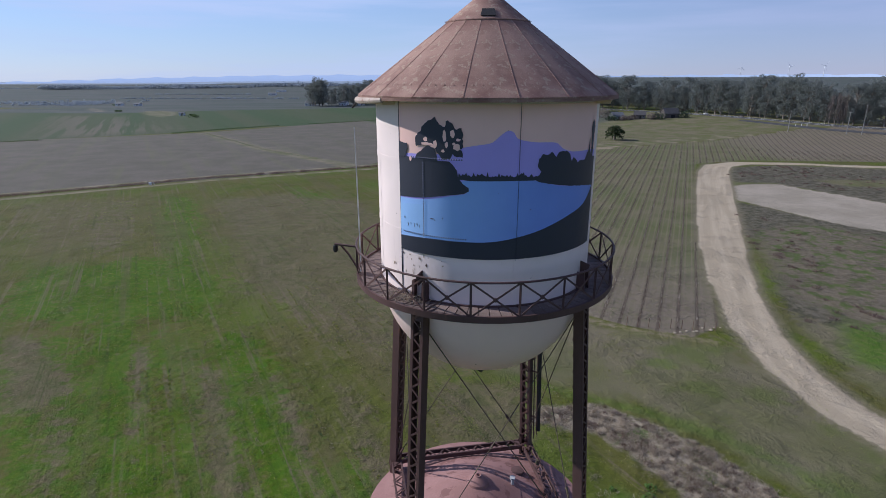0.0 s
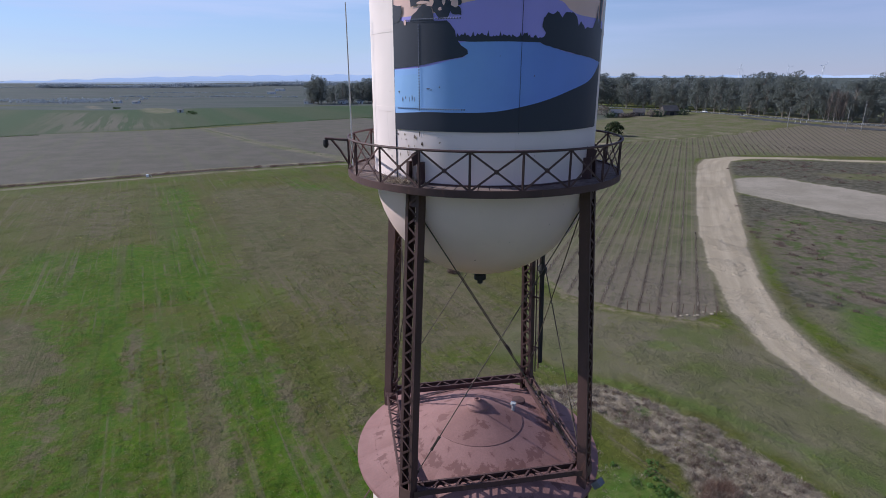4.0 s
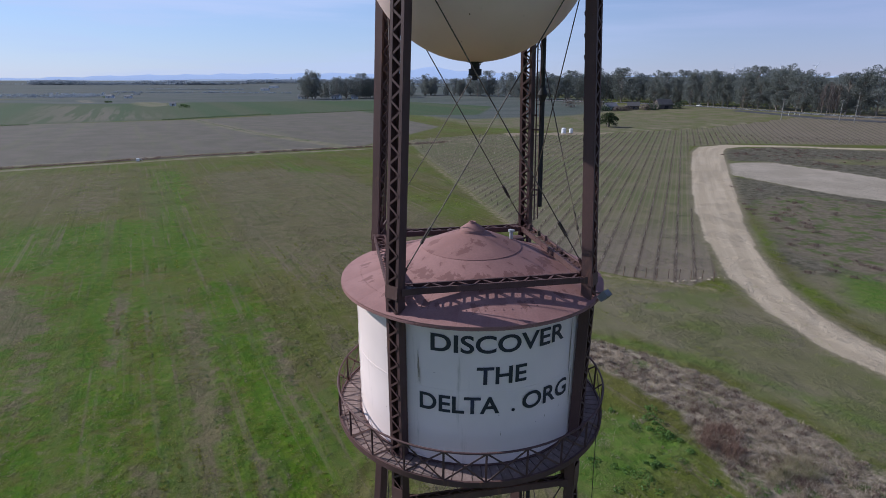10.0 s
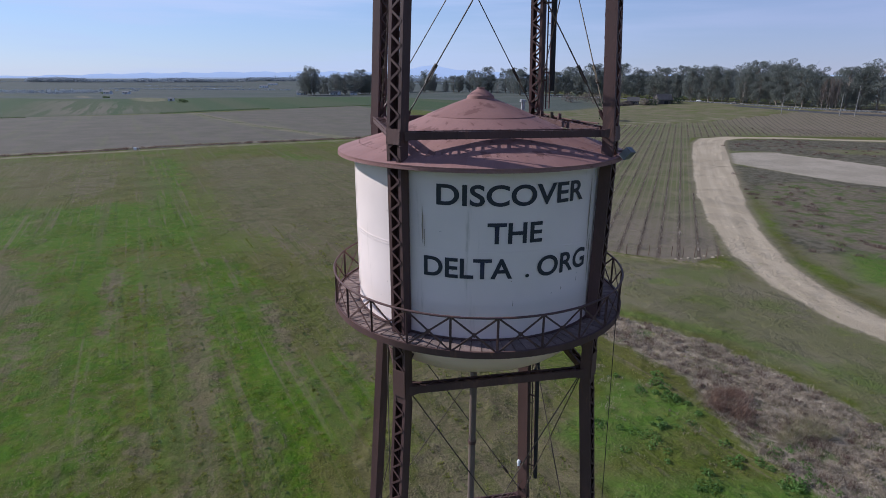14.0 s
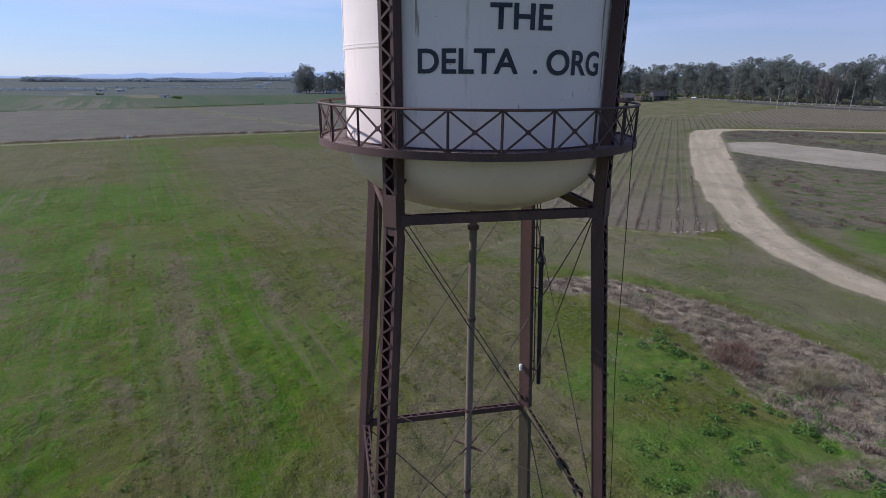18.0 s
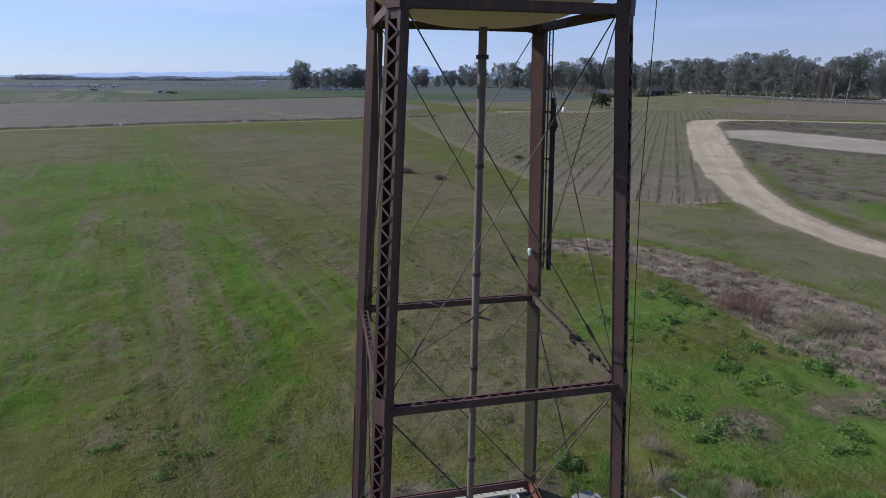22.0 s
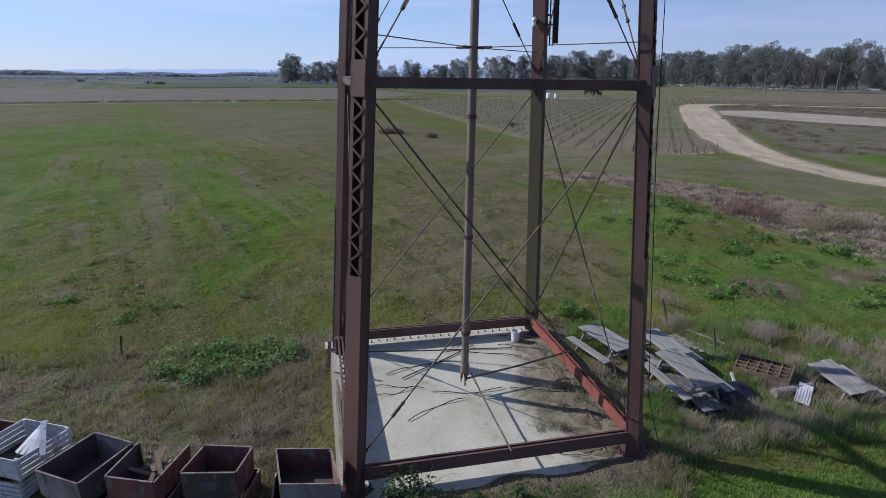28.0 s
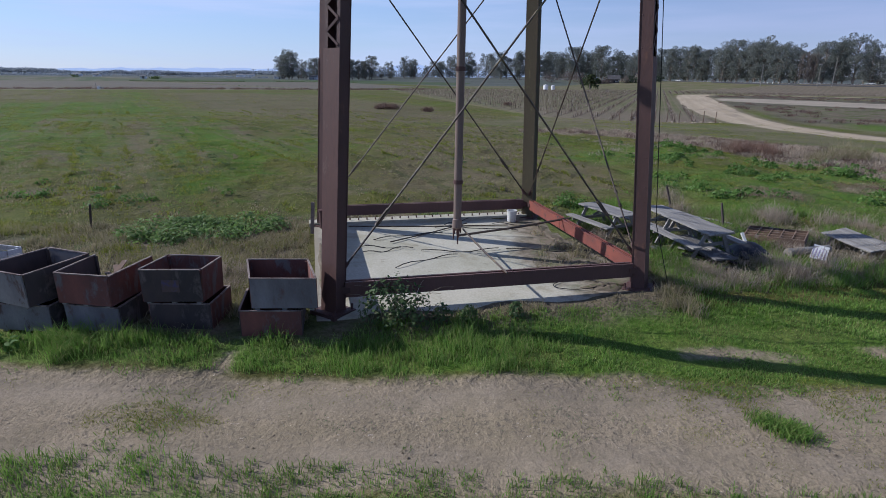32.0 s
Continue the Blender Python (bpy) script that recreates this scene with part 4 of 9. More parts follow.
rivets("riveting", [(cyl(-27.4, R_UP + 0.03, z), cyl(-27.4, 1, 1)) for z in np.arange(32.4, 34.0, 0.055)] + [(cyl(p, R_UP + 0.024, 32.42), cyl(p, 1, 1)) for p in np.arange(-40, -6, 1.15)]
       + [(cyl(p, R_UP + 0.03, 34.1), cyl(p, 1, 1)) for p in np.arange(-34, -8, 1.15)], tank_paint("rivet_grey", (0.1, 0.11, 0.17), 0.0), up, 0.018)

# mural: flat painted shapes, one over another
rm = random.Random(4)


def lat1(x):
    """A slow wave between 0 and 1."""
    return 0.5 + 0.3 * math.sin(x) + 0.2 * math.sin(2.7 * x + 1)


def spline(pts, per=6):
    """A smooth line through a few places."""
    out = []
    for i in range(len(pts) - 1):
        p = [Vector(pts[max(0, min(len(pts) - 1, j))]) for j in (i - 1, i, i + 1, i + 2)]
        for k in range(per):
            t = k / per
            q = 0.5 * ((2 * p[1]) + (p[2] - p[0]) * t + (2 * p[0] - 5 * p[1] + 4 * p[2] - p[3]) * t * t + (3 * p[1] - p[0] - 3 * p[2] + p[3]) * t ** 3)
            out.append((q.x, q.y))
    out.append(tuple(pts[-1]))
    return out


def serrate(pts, step, amp, seed):
    """Leafy teeth along a closed outline; distances in metres on the wall."""
    r = random.Random(seed)
    out = []
    for (p0, z0), (p1, z1) in zip(pts, pts[1:] + pts[:1]):
        dx, dz = (p1 - p0) * 0.0466, z1 - z0
        L = math.hypot(dx, dz)
        k = max(1, int(L / step))
        for q in range(k):
            t = q / k
            o = (r.uniform(-amp, amp) if q % 2 else r.uniform(-amp, amp) * 0.4) if q else 0.0
            out.append((p0 + (p1 - p0) * t - dz / L * o / 0.0466, z0 + dz * t + dx / L * o))
    return out


L0, R0 = -42.4, 68.0
mural = part("mural", strip_on(L0, R0, 31.99, 35.2, R_UP, 0.010, 60), M_PINK, up, "painted mural with a peach sky", True)
rp = R_UP + 0.014
ridge = spline([(L0, 34.16), (-20, 34.2), (-9, 34.34), (-2, 34.4), (4, 34.45), (7.5, 34.58), (11, 34.69), (13.6, 34.65), (16, 34.52), (24, 34.45), (34, 34.42), (39, 34.28), (46, 34.2), (62, 34.18), (R0, 34.15)], 5)
painted("painted_mountain", ridge + [(R0, 33.2), (L0, 33.0)], rp, M_PURPLE, mural, "purple mountain range")
lake = spline([(L0, 33.18), (-26, 33.22), (-12.6, 33.35), (-6.4, 33.42), (-9.2, 33.62), (-5, 33.68), (12, 33.685), (23, 33.675), (40, 33.49), (R0, 33.38)], 5)
painted("painted_lake", lake + [(R0, 32.2), (L0, 32.2)], rp + 0.004, M_BLUE, mural, "blue painted lake")
bank = spline([(L0, 32.31), (-24, 32.36), (-12, 32.36), (5, 32.38), (18, 32.48), (29, 32.6), (42, 32.78), (55, 32.95), (61, 33.1), (R0, 33.36)], 5)
painted("painted_near_shore", bank + [(R0, 31.99), (L0, 31.98)], rp + 0.008, M_DARK, mural, "dark painted shore")
far = [(-10.5, 33.7)] + [(-10 + i * 0.55, 33.755 + 0.05 * lat1(i * 0.4) + rm.uniform(-0.02, 0.03) + (0.06 if rm.random() < 0.12 else 0)) for i in range(63)] + [(25, 33.76), (25, 33.67), (12, 33.68), (-5, 33.675)]
painted("painted_far_shore", far, rp + 0.008, M_DARK, mural, "dark painted treeline")
rt = [(23.0, 33.69), (26.2, 33.78), (27.0, 33.84), (25.2, 33.95), (25.6, 34.11), (27.7, 34.21), (30, 34.18), (32, 34.24), (34.7, 34.13), (36.5, 34.23), (40.6, 34.24), (43.2, 34.16), (44.5, 34.0)]
rt += [(46 + i * 1.6, 34.0 + rm.uniform(-0.05, 0.12)) for i in range(8)] + [(59.3, 34.22), (60.0, 34.45), (60.8, 34.2), (62.5, 34.05), (R0, 34.0), (R0, 33.34), (55, 33.42), (44.8, 33.47), (31.8, 33.57), (27, 33.62)]
painted("painted_grove", serrate(rt, 0.045, 0.012, 3), rp + 0.009, M_DARK, mural, "dark painted grove")
painted("painted_cypress", serrate([(62.6, 34.0), (62.4, 34.5), (61.4, 34.62), (62.2, 34.75), (63.5, 34.83), (65.6, 34.78), (66.5, 34.66), (65.6, 34.5), (65, 34.0)], 0.05, 0.015, 4), rp + 0.006, M_DARK, mural, "dark painted cypress")
bluff = [(L0, 34.11), (-36, 34.1), (-35, 34.02), (-34, 34.08), (-14.4, 34.06), (-12.8, 34.0), (-10.9, 33.88), (-10.2, 33.73), (-8.2, 33.61), (-5.6, 33.53), (-5.4, 33.46), (-7.6, 33.4), (-14.9, 33.35), (-27.6, 33.25), (L0, 33.2)]
painted("painted_bluff", bluff, rp + 0.010, M_DARK, mural, "dark painted bluff")
crown = [(-31.3, 34.33), (-31.6, 34.5), (-29.3, 34.63), (-27.1, 34.77), (-25.3, 34.84), (-22.4, 34.91), (-21.3, 34.95), (-19.1, 34.8), (-16.5, 34.75), (-16.0, 34.86), (-14.9, 34.89), (-12.4, 34.78), (-11.1, 34.7), (-8.9, 34.74), (-8.2, 34.64), (-8.1, 34.36), (-9.8, 34.32), (-8.3, 34.23), (-8.3, 34.15), (-10.8, 34.16), (-12.8, 34.22), (-14.1, 34.1), (-17.5, 34.1), (-19.4, 34.21), (-22.5, 34.35), (-26.0, 34.39)]
painted("painted_foliage", serrate(crown, 0.04, 0.022, 5), rp + 0.013, M_DARK, mural, "dark painted tree crown")
painted("painted_foliage", serrate([(-31.8, 34.05), (-30.8, 34.18), (-27.8, 34.28), (-25.4, 34.36), (-22.5, 34.35), (-20.8, 34.27), (-20, 34.05)], 0.04, 0.012, 6), rp + 0.0145, M_DARK, mural, "dark painted undergrowth")
painted("painted_foliage", serrate([(L0, 34.05), (L0, 34.42), (-38.8, 34.38), (-36.5, 34.38), (-36.3, 34.26), (-37.9, 34.1)], 0.045, 0.012, 7), rp + 0.0145, M_DARK, mural, "dark painted trunk")


def blob(p, z, wp, wz, n=22, rough=0.3):
    return [(p + wp * math.cos(2 * math.pi * i / n) * (1 + rm.uniform(-rough, rough)), z + wz * math.sin(2 * math.pi * i / n) * (1 + rm.uniform(-rough, rough))) for i in range(n)]


for p, z, wp, wz in ((-26.0, 34.49, 1.0, 0.045), (-21.1, 34.4, 0.9, 0.08), (-25.4, 34.4, 3.0, 0.03), (-22.2, 34.36, 1.3, 0.035), (-16.6, 34.56, 0.8, 0.12), (-15.6, 34.4, 0.7, 0.06), (-12.9, 34.62, 1.0, 0.08), (-10.3, 34.5, 1.1, 0.028), (-10.9, 34.35, 1.6, 0.065), (-17.2, 34.27, 0.8, 0.03), (-34.6, 34.06, 0.7, 0.05), (-12.3, 34.42, 0.7, 0.03)):
    painted("painted_gap", blob(p, z, wp, wz, 14, 0.22), rp + 0.016, M_PINK, mural)
# dark strip over the mural draws the shade at the plate's edge
part("seam_line", strip_on(16.48, 16.55, 31.95, 35.3, R_UP, 0.03, 2), LETTER, mural, "thin dark line along a plate seam")
part("seam_line", strip_on(-42.55, -42.38, 30.9, 35.3, R_UP, 0.02, 2), LETTER, mural, "thin dark line along a plate seam")
# paler blue panel: the sun's glancing sheen is painted on the lake
M_SHEEN = tank_paint("mural_sheen_blue", (0.3, 0.49, 0.8), 0.1)
painted("sheen_panel", [(L0, 32.44), (-27.5, 32.44), (-27.6, 33.1), (L0, 33.05)], rp + 0.0062, M_SHEEN, mural, "lake panel painted paler for glancing sun")
RUSTY = worn("rust_chips", (0.1, 0.06, 0.045), (0.07, 0.045, 0.035), (0.16, 0.1, 0.07), 4, 8)
for p, z, w, h in ((-22.8, 32.81, 0.9, 0.012), (-21.6, 32.79, 0.5, 0.01), (-17.6, 32.84, 0.3, 0.014), (-39.3, 32.74, 0.3, 0.03), (-37, 32.6, 0.22, 0.05), (-35.2, 32.63, 0.15, 0.03), (-31.4, 32.62, 0.18, 0.06), (-33, 32.6, 0.12, 0.05), (-30, 32.6, 0.12, 0.04)):
    painted("rust_chip", blob(p, z, w, h, 10, 0.4), rp + 0.011, RUSTY, mural)

STAIN = tank_paint("rust_stain", (0.33, 0.25, 0.18), 0.0)
for i in range(22):
    p, z = -35 + rm.gauss(0, 7), 31.7 + rm.gauss(0, 0.2)
    painted("rust_stain", blob(p, z, rm.uniform(0.12, 0.6), rm.uniform(0.01, 0.05), 10, 0.45), R_UP + 0.004 + 0.0003 * i, STAIN if i % 7 else RUSTY, up)

# roofs of wedge panels
def wedge(prof, a0, a1, n=4, lip=0.00032):
    """One roof sheet between two angles, with an upturned lap on one edge."""
    m = len(prof)
    mb = MB()
    vs, fs = [], []
    for s in (0.0, -0.012):
        for i in range(n + 1):
            a = radians(a0 + (a1 - a0) * i / n)
            lift = lip if i == n else 0
            vs += [(r * math.cos(a), r * math.sin(a), z + s + lift) for r, z in prof]
    k = (n + 1) * m
    for i in range(n):
        for j in range(m - 1):
            a, b = i * m + j, (i + 1) * m + j
            fs += [(a, b, b + 1, a + 1), (k + a + 1, k + b + 1, k + b, k + a)]
        fs += [(i * m, k + i * m, k + (i + 1) * m, (i + 1) * m), (i * m + m - 1, (i + 1) * m + m - 1, k + (i + 1) * m + m - 1, k + i * m + m - 1)]
    for i, o in ((0, 1), (n, -1)):
        for j in range(m - 1):
            q = (i * m + j, i * m + j + 1, k + i * m + j + 1, k + i * m + j)
            fs.append(q if o > 0 else q[::-1])
    return mb.add(vs, fs)


def wedge_roof(name, prof, count, mat, label, phase, ribs=0.0):
    base = part(name, MB().rev([(prof[0][0] - 0.05, prof[0][1] - 0.04), (prof[-1][0], prof[-1][1] - 0.02)], 64), mat, tower, label, True)
    me = wedge(prof, 0, 360 / count + 0.5).mesh("roof_sheet", mat, True)
    pr = [(prof[1][0] + 0.01, prof[1][1] + 0.008)] + [(r, z + 0.008) for r, z in prof[2:]]
    rib = MB()
    for (ra, za), (rb, zb) in zip(pr, pr[1:]):
        rib.beam((ra, 0, za - 0.004), (rb, 0, zb - 0.004), (0, 0, 1), 0.006, ribs)
    rib = rib.mesh("lap_seam", ROOF_SEAM) if ribs else None
    for i in range(count):
        if ribs:
            part("lap_seam", rib, ROOF_SEAM, base).rotation_euler = (0, 0, radians(phase + i * 360 / count))
        o = part("roof_sheet", me, mat, base)
        o.rotation_euler = (0, 0, radians(phase + i * 360 / count))
    return base


r_up = wedge_roof("upper_roof", [(3.06, zz(35.3)), (3.07, zz(35.34)), (2.0, zz(36.15)), (0.95, zz(36.93))], 18, ROOF_UP, "rusted conical steel roof of wedge sheets", 7, 0.007)
part("roof_cap", MB().rev([(0.99, zz(36.91)), (0.99, zz(36.925)), (0.5, zz(37.3)), (0.03, zz(37.66)), (0, zz(37.67))], 40), ROOF_UP, r_up, "rusted cone cap", True)
# black plate on the cap stands for the dark inside the vent
part("vent_opening", MB().prism(cyl(2, 0.92, 36.985), cyl(2, 0.7, 37.15), cyl(92, 1, 1.0), [(-0.17, -0.014), (0.17, -0.014), (0.14, 0.012), (-0.14, 0.012)], 0.8), BLACK, r_up, "black plate for the dark of an open vent")
part("eave_band", ring(2.98, 3.075, 35.25, 35.31, 96), ROOF_UP, r_up, smooth=True)
for ph in (-60, -46, 66, 90, 120, 160, 200, 240, 270):
    part("rafter_end", MB().beam(cyl(ph, R_UP - 0.02, 35.2), cyl(ph, 2.99, 35.2), (0, 0, 1), 0.09, 0.04), CREAM, r_up)
bent = MB()
lip_p = [cyl(p, 3.04 + 0.05 * math.sin(radians((p + 104) * 3)), 35.26 - 0.05 * math.sin(radians((p + 104) * 3))) for p in range(-104, -43, 3)]
part("bent_eave", bent.chain(lip_p, 0.085, 8, 0.06), worn("pale_bent_sheet", (0.5, 0.4, 0.33), (0.38, 0.28, 0.22), (0.25, 0.14, 0.1), 2, 6, (0.55, 0.66), 0.7), r_up, "pale bent eave sheet", True)
part("eave_hook", MB().chain([cyl(-78, 2.95, 35.22), cyl(-84, 3.15, 35.14), cyl(-88, 3.3, 35.0)], 0.028, 6), BLACK, r_up, "dark hook below the eave")
rivets("roof_riveting", [(cyl(p, 2.78, 35.57), (0, 0, 1)) for p in range(0, 360, 4)] + [(cyl(p, 1.0, 36.93), (0, 0, 1)) for p in range(0, 360, 9)], ROOF_UP, r_up, 0.018)

low_prof = [(3.45, zz(22.78)), (3.46, zz(22.83)), (2.4, zz(23.15)), (1.28, zz(23.6))]
r_low = wedge_roof("lower_roof", low_prof, 16, ROOF_LOW, "pink-brown conical steel roof of wedge sheets", 3)
part("roof_cap", MB().rev([(1.31, zz(23.588)), (1.31, zz(23.6)), (0.7, zz(23.85)), (0.34, zz(23.98)), (0.32, zz(24.05)), (0.2, zz(24.14)), (0.1, zz(24.2)), (0.09, zz(24.24)), (0.06, zz(24.24)), (0.05, zz(24.18)), (0, zz(24.17))], 40), ROOF_LOW, r_low, "rusted cap with a small finial", True)
part("eave_band", ring(3.3, 3.465, 22.74, 22.79, 96), ROOF_LOW, r_low, smooth=True)
part("vent_pipe", MB().tube(cyl(108, 1.1, 23.7), cyl(108, 1.1, 23.92), 0.05).tube(cyl(108, 1.1, 23.9), cyl(108, 1.1, 23.95), 0.09), GALV, r_low)
part("hatch_lid", MB().rev([(0.0, 0.1), (0.2, 0.08), (0.22, 0.0)], 12), STEEL, r_low).location = cyl(135, 1.75, 23.42)
rivets("roof_riveting", [(cyl(p, 2.95, 22.99), (0, 0, 1)) for p in range(0, 360, 4)], ROOF_LOW, r_low, 0.018)

# lower tank
low = part("lower_tank", MB().rev([(R_LOW, zz(22.86)), (R_LOW, zz(18.95))], 120), WHITE, tower, "white tank wall with dark painted words", True)
part("tank_bottom", MB().rev([(R_LOW * math.cos(a) ** 0.8 if a < 1.57 else 0.0, zz(18.96) - 1.56 * math.sin(a)) for a in np.linspace(0, math.pi / 2, 24)], 96), CREAM, low, "cream dished tank bottom", True)
part("seam_band", ring(R_LOW - 0.02, R_LOW + 0.006, 20.95, 21.05, 96), WHITE, low, smooth=True)
for ph in (1, -70, 72, 145, 215):
    part("seam_strip", strip_on(ph - 0.8, ph + 0.8, 19.0, 22.7, R_LOW, 0.007, 2), WHITE, low)
rivets("riveting", [(cyl(p, R_LOW + 0.006, 21.0 + s), cyl(p, 1, 1)) for p in np.arange(-75, -30, 1.1) for s in (-0.03, 0.03)], WHITE, low, 0.013)


def words(text, ph0, ph1, z0, z1, r):
    """Painted capitals laid round the wall between two angles, one mesh a letter."""
    cu = bpy.data.curves.new("words", "FONT")
    cu.body, cu.size, cu.offset, cu.resolution_u = text, 1.0, 0.02, 5
    ob = bpy.data.objects.new("words", cu)
    me = bpy.data.meshes.new_from_object(ob)
    bm = bmesh.new()
    bm.from_mesh(me)
    xs, ys = [v.co.x for v in bm.verts], [v.co.y for v in bm.verts]
    x0, x1, y0, y1 = min(xs), max(xs), min(ys), max(ys)
    bm.verts.ensure_lookup_table()
    seen, groups = set(), []
    for v in bm.verts:
        if v.index in seen:
            continue
        todo, got = [v], []
        seen.add(v.index)
        while todo:
            w = todo.pop()
            got.append(w)
            for e in w.link_edges:
                o = e.other_vert(w)
                if o.index not in seen:
                    seen.add(o.index)
                    todo.append(o)
        groups.append({w.index for w in got})
    for g in groups:
        b2 = bm.copy()
        b2.verts.ensure_lookup_table()
        bmesh.ops.delete(b2, geom=[v for v in b2.verts if v.index not in g], context="VERTS")
        for v in b2.verts:
            v.co = (ph0 + (ph1 - ph0) * (v.co.x - x0) / (x1 - x0), 0, z0 + (z1 - z0) * (v.co.y - y0) / (y1 - y0))
        lo, hi = min(v.co.x for v in b2.verts), max(v.co.x for v in b2.verts)
        k = math.ceil(lo / 1.5) * 1.5
        while k < hi:
            bmesh.ops.bisect_plane(b2, geom=b2.verts[:] + b2.edges[:] + b2.faces[:], plane_co=(k, 0, 0), plane_no=(1, 0, 0))
            k += 1.5
        for v in b2.verts:
            v.co = cyl(v.co.x, r, v.co.z)
        m2 = bpy.data.meshes.new("letter")
        b2.to_mesh(m2)
        b2.free()
        m2.materials.append(LETTER)
        part("letter", m2, LETTER, low, "dark painted capital letter")
    bm.free()
    bpy.data.objects.remove(ob)
    bpy.data.meshes.remove(me)


for p, z, w, h in ((-20.4, 21.55, 0.3, 0.4), (-19.6, 21.3, 0.18, 0.2), (53.5, 21.6, 0.4, 0.7), (55.5, 20.6, 0.3, 0.5), (47, 20.2, 0.16, 0.05), (38, 20.1, 0.14, 0.05), (16, 19.9, 0.12, 0.06)):
    painted("rust_run", blob(p, z, w, h, 14, 0.35), R_LOW + 0.011, STAIN, low, "thin brown rust run")
words("DISCOVER", -14.6, 47.2, 22.01, 22.45, R_LOW + 0.013)
words("THE", 5.0, 27.0, 21.23, 21.67, R_LOW + 0.013)
words("DELTA", -19.8, 15.2, 20.47, 20.91, R_LOW + 0.013)
words(".", 20.6, 22.2, 20.47, 20.55, R_LOW + 0.013)
words("ORG", 25.6, 52.2, 20.45, 20.91, R_LOW + 0.013)


# walkways with rails
def walkway(name, r_in, r_out, z, bays, phase, label):
    deck = part(name, ring(r_in, r_out, z - 0.06, z - 0.02, bays * 4), PLANK, tower, label)
    part("edge_channel", ring(r_out, r_out + 0.05, z - 0.1, z + 0.05, bays * 4), STEEL, deck, smooth=True)
    part("inner_angle", ring(r_in - 0.01, r_in + 0.05, z - 0.02, z + 0.04, bays * 4), STEEL, deck, smooth=True)
    nb = bays * 4
    me = strip_on(0, 360 / nb - 0.35, z - 0.02, z + 0.005, (r_in + r_out) / 2, 0.0, 1)
    board = MB()
    a = 360 / nb
    board.add([cyl(0.2, r_in + 0.05, z - 0.02), cyl(a - 0.2, r_in + 0.05, z - 0.02), cyl(a - 0.2, r_out, z - 0.02), cyl(0.2, r_out, z - 0.02),
               cyl(0.2, r_in + 0.05, z + 0.01), cyl(a - 0.2, r_in + 0.05, z + 0.01), cyl(a - 0.2, r_out, z + 0.01), cyl(0.2, r_out, z + 0.01)],
              [(0, 3, 2, 1), (4, 5, 6, 7), (0, 1, 5, 4), (1, 2, 6, 5), (2, 3, 7, 6), (3, 0, 4, 7)])
    bme = board.mesh("floor_board", PLANK)
    for i in range(nb):
        o = part("floor_board", bme, PLANK, deck)
        o.rotation_euler = (0, 0, radians(i * a))
    h = 0.8
    rail = part("top_rail", MB().rev([(r_out + 0.02 + 0.026 * math.cos(t), zz(z + h) + 0.026 * math.sin(t)) for t in np.linspace(0, 2 * math.pi, 9)[:-1]], bays * 4, closed=True), STEEL, deck, smooth=True)
    st = 360 / bays
    post = MB().beam(cyl(0, r_out + 0.02, z), cyl(0, r_out + 0.02, z + h), cyl(90, 1, 1.0), 0.05, 0.012).beam(cyl(0, r_out + 0.02, z), cyl(0, r_out + 0.02, z + h), cyl(0, 1, 1.0), 0.05, 0.012).mesh("rail_post", STEEL)
    b1 = MB().beam(cyl(0.5, r_out + 0.025, z + 0.05), cyl(st - 0.5, r_out + 0.025, z + h - 0.03), (0, 0, 1), 0.04, 0.012).mesh("rail_brace", STEEL)
    b2 = MB().beam(cyl(0.5, r_out + 0.012, z + h - 0.03), cyl(st - 0.5, r_out + 0.012, z + 0.05), (0, 0, 1), 0.04, 0.012).mesh("rail_brace", STEEL)
    rr = r_out * math.cos(radians(st / 2)) + 0.02
    plate = MB().prism(cyl(st / 2, rr - 0.01, z + 0.41), cyl(st / 2, rr + 0.02, z + 0.41), (0, 0, 1), [(0.05 * math.cos(t), 0.05 * math.sin(t)) for t in np.linspace(0, 2 * math.pi, 9)[:-1]]).mesh("brace_plate", STEEL)
    for i in range(bays):
        for nm, m in (("rail_post", post), ("rail_brace", b1), ("rail_brace", b2), ("brace_plate", plate)):
            o = part(nm, m, STEEL, deck)
            o.rotation_euler = (0, 0, radians(phase + i * st))
    return deck


w_up = walkway("upper_walkway", R_UP + 0.0, 3.27, 30.88, 20, -2.7, "steel walkway with a cross-braced rail round the upper tank")
w_low = walkway("lower_walkway", R_LOW + 0.0, 3.68, 19.06, 24, -6.5, "steel walkway with a cross-braced rail round the lower tank")
arm = MB().chain([cyl(-77, 3.29, 31.02), cyl(-79, 3.5, 31.35), cyl(-80, 3.72, 31.62)], 0.03).chain([cyl(-76, 3.25, 31.6), cyl(-80, 3.85, 31.62)], 0.032)
o = part("lamp_arm", arm, STEEL, w_up, "bent bracket arm")
part("antenna_rod", MB().tube(cyl(-72.6, 3.2, 31.0), cyl(-72.6, 3.2, 34.6), 0.018, 0.012, 6), GALV, w_up, "thin upright antenna rod")
part("hanging_lamp", MB().rev([(0.0, 0.0), (0.06, -0.02), (0.07, -0.14), (0.03, -0.2), (0, -0.2)], 10), BLACK, w_up).location = cyl(-80, 3.84, 31.6)

# legs: two channels each, laced outside and inside
LEG_W, LEG_D = 0.35, 0.25             # laced face, channel face
HALF = {30.95: 2.71, 23.17: 3.255, 17.6: 3.215, 9.38: 3.96, 1.5: 4.62, 1.0: 4.66}


def leg_r(z):
    ks = sorted(HALF)
    return float(np.interp(z, ks, [HALF[k] for k in ks]))


CORNER = {"FL": (-1, -1), "FR": (1, -1), "BR": (1, 1), "BL": (-1, 1)}


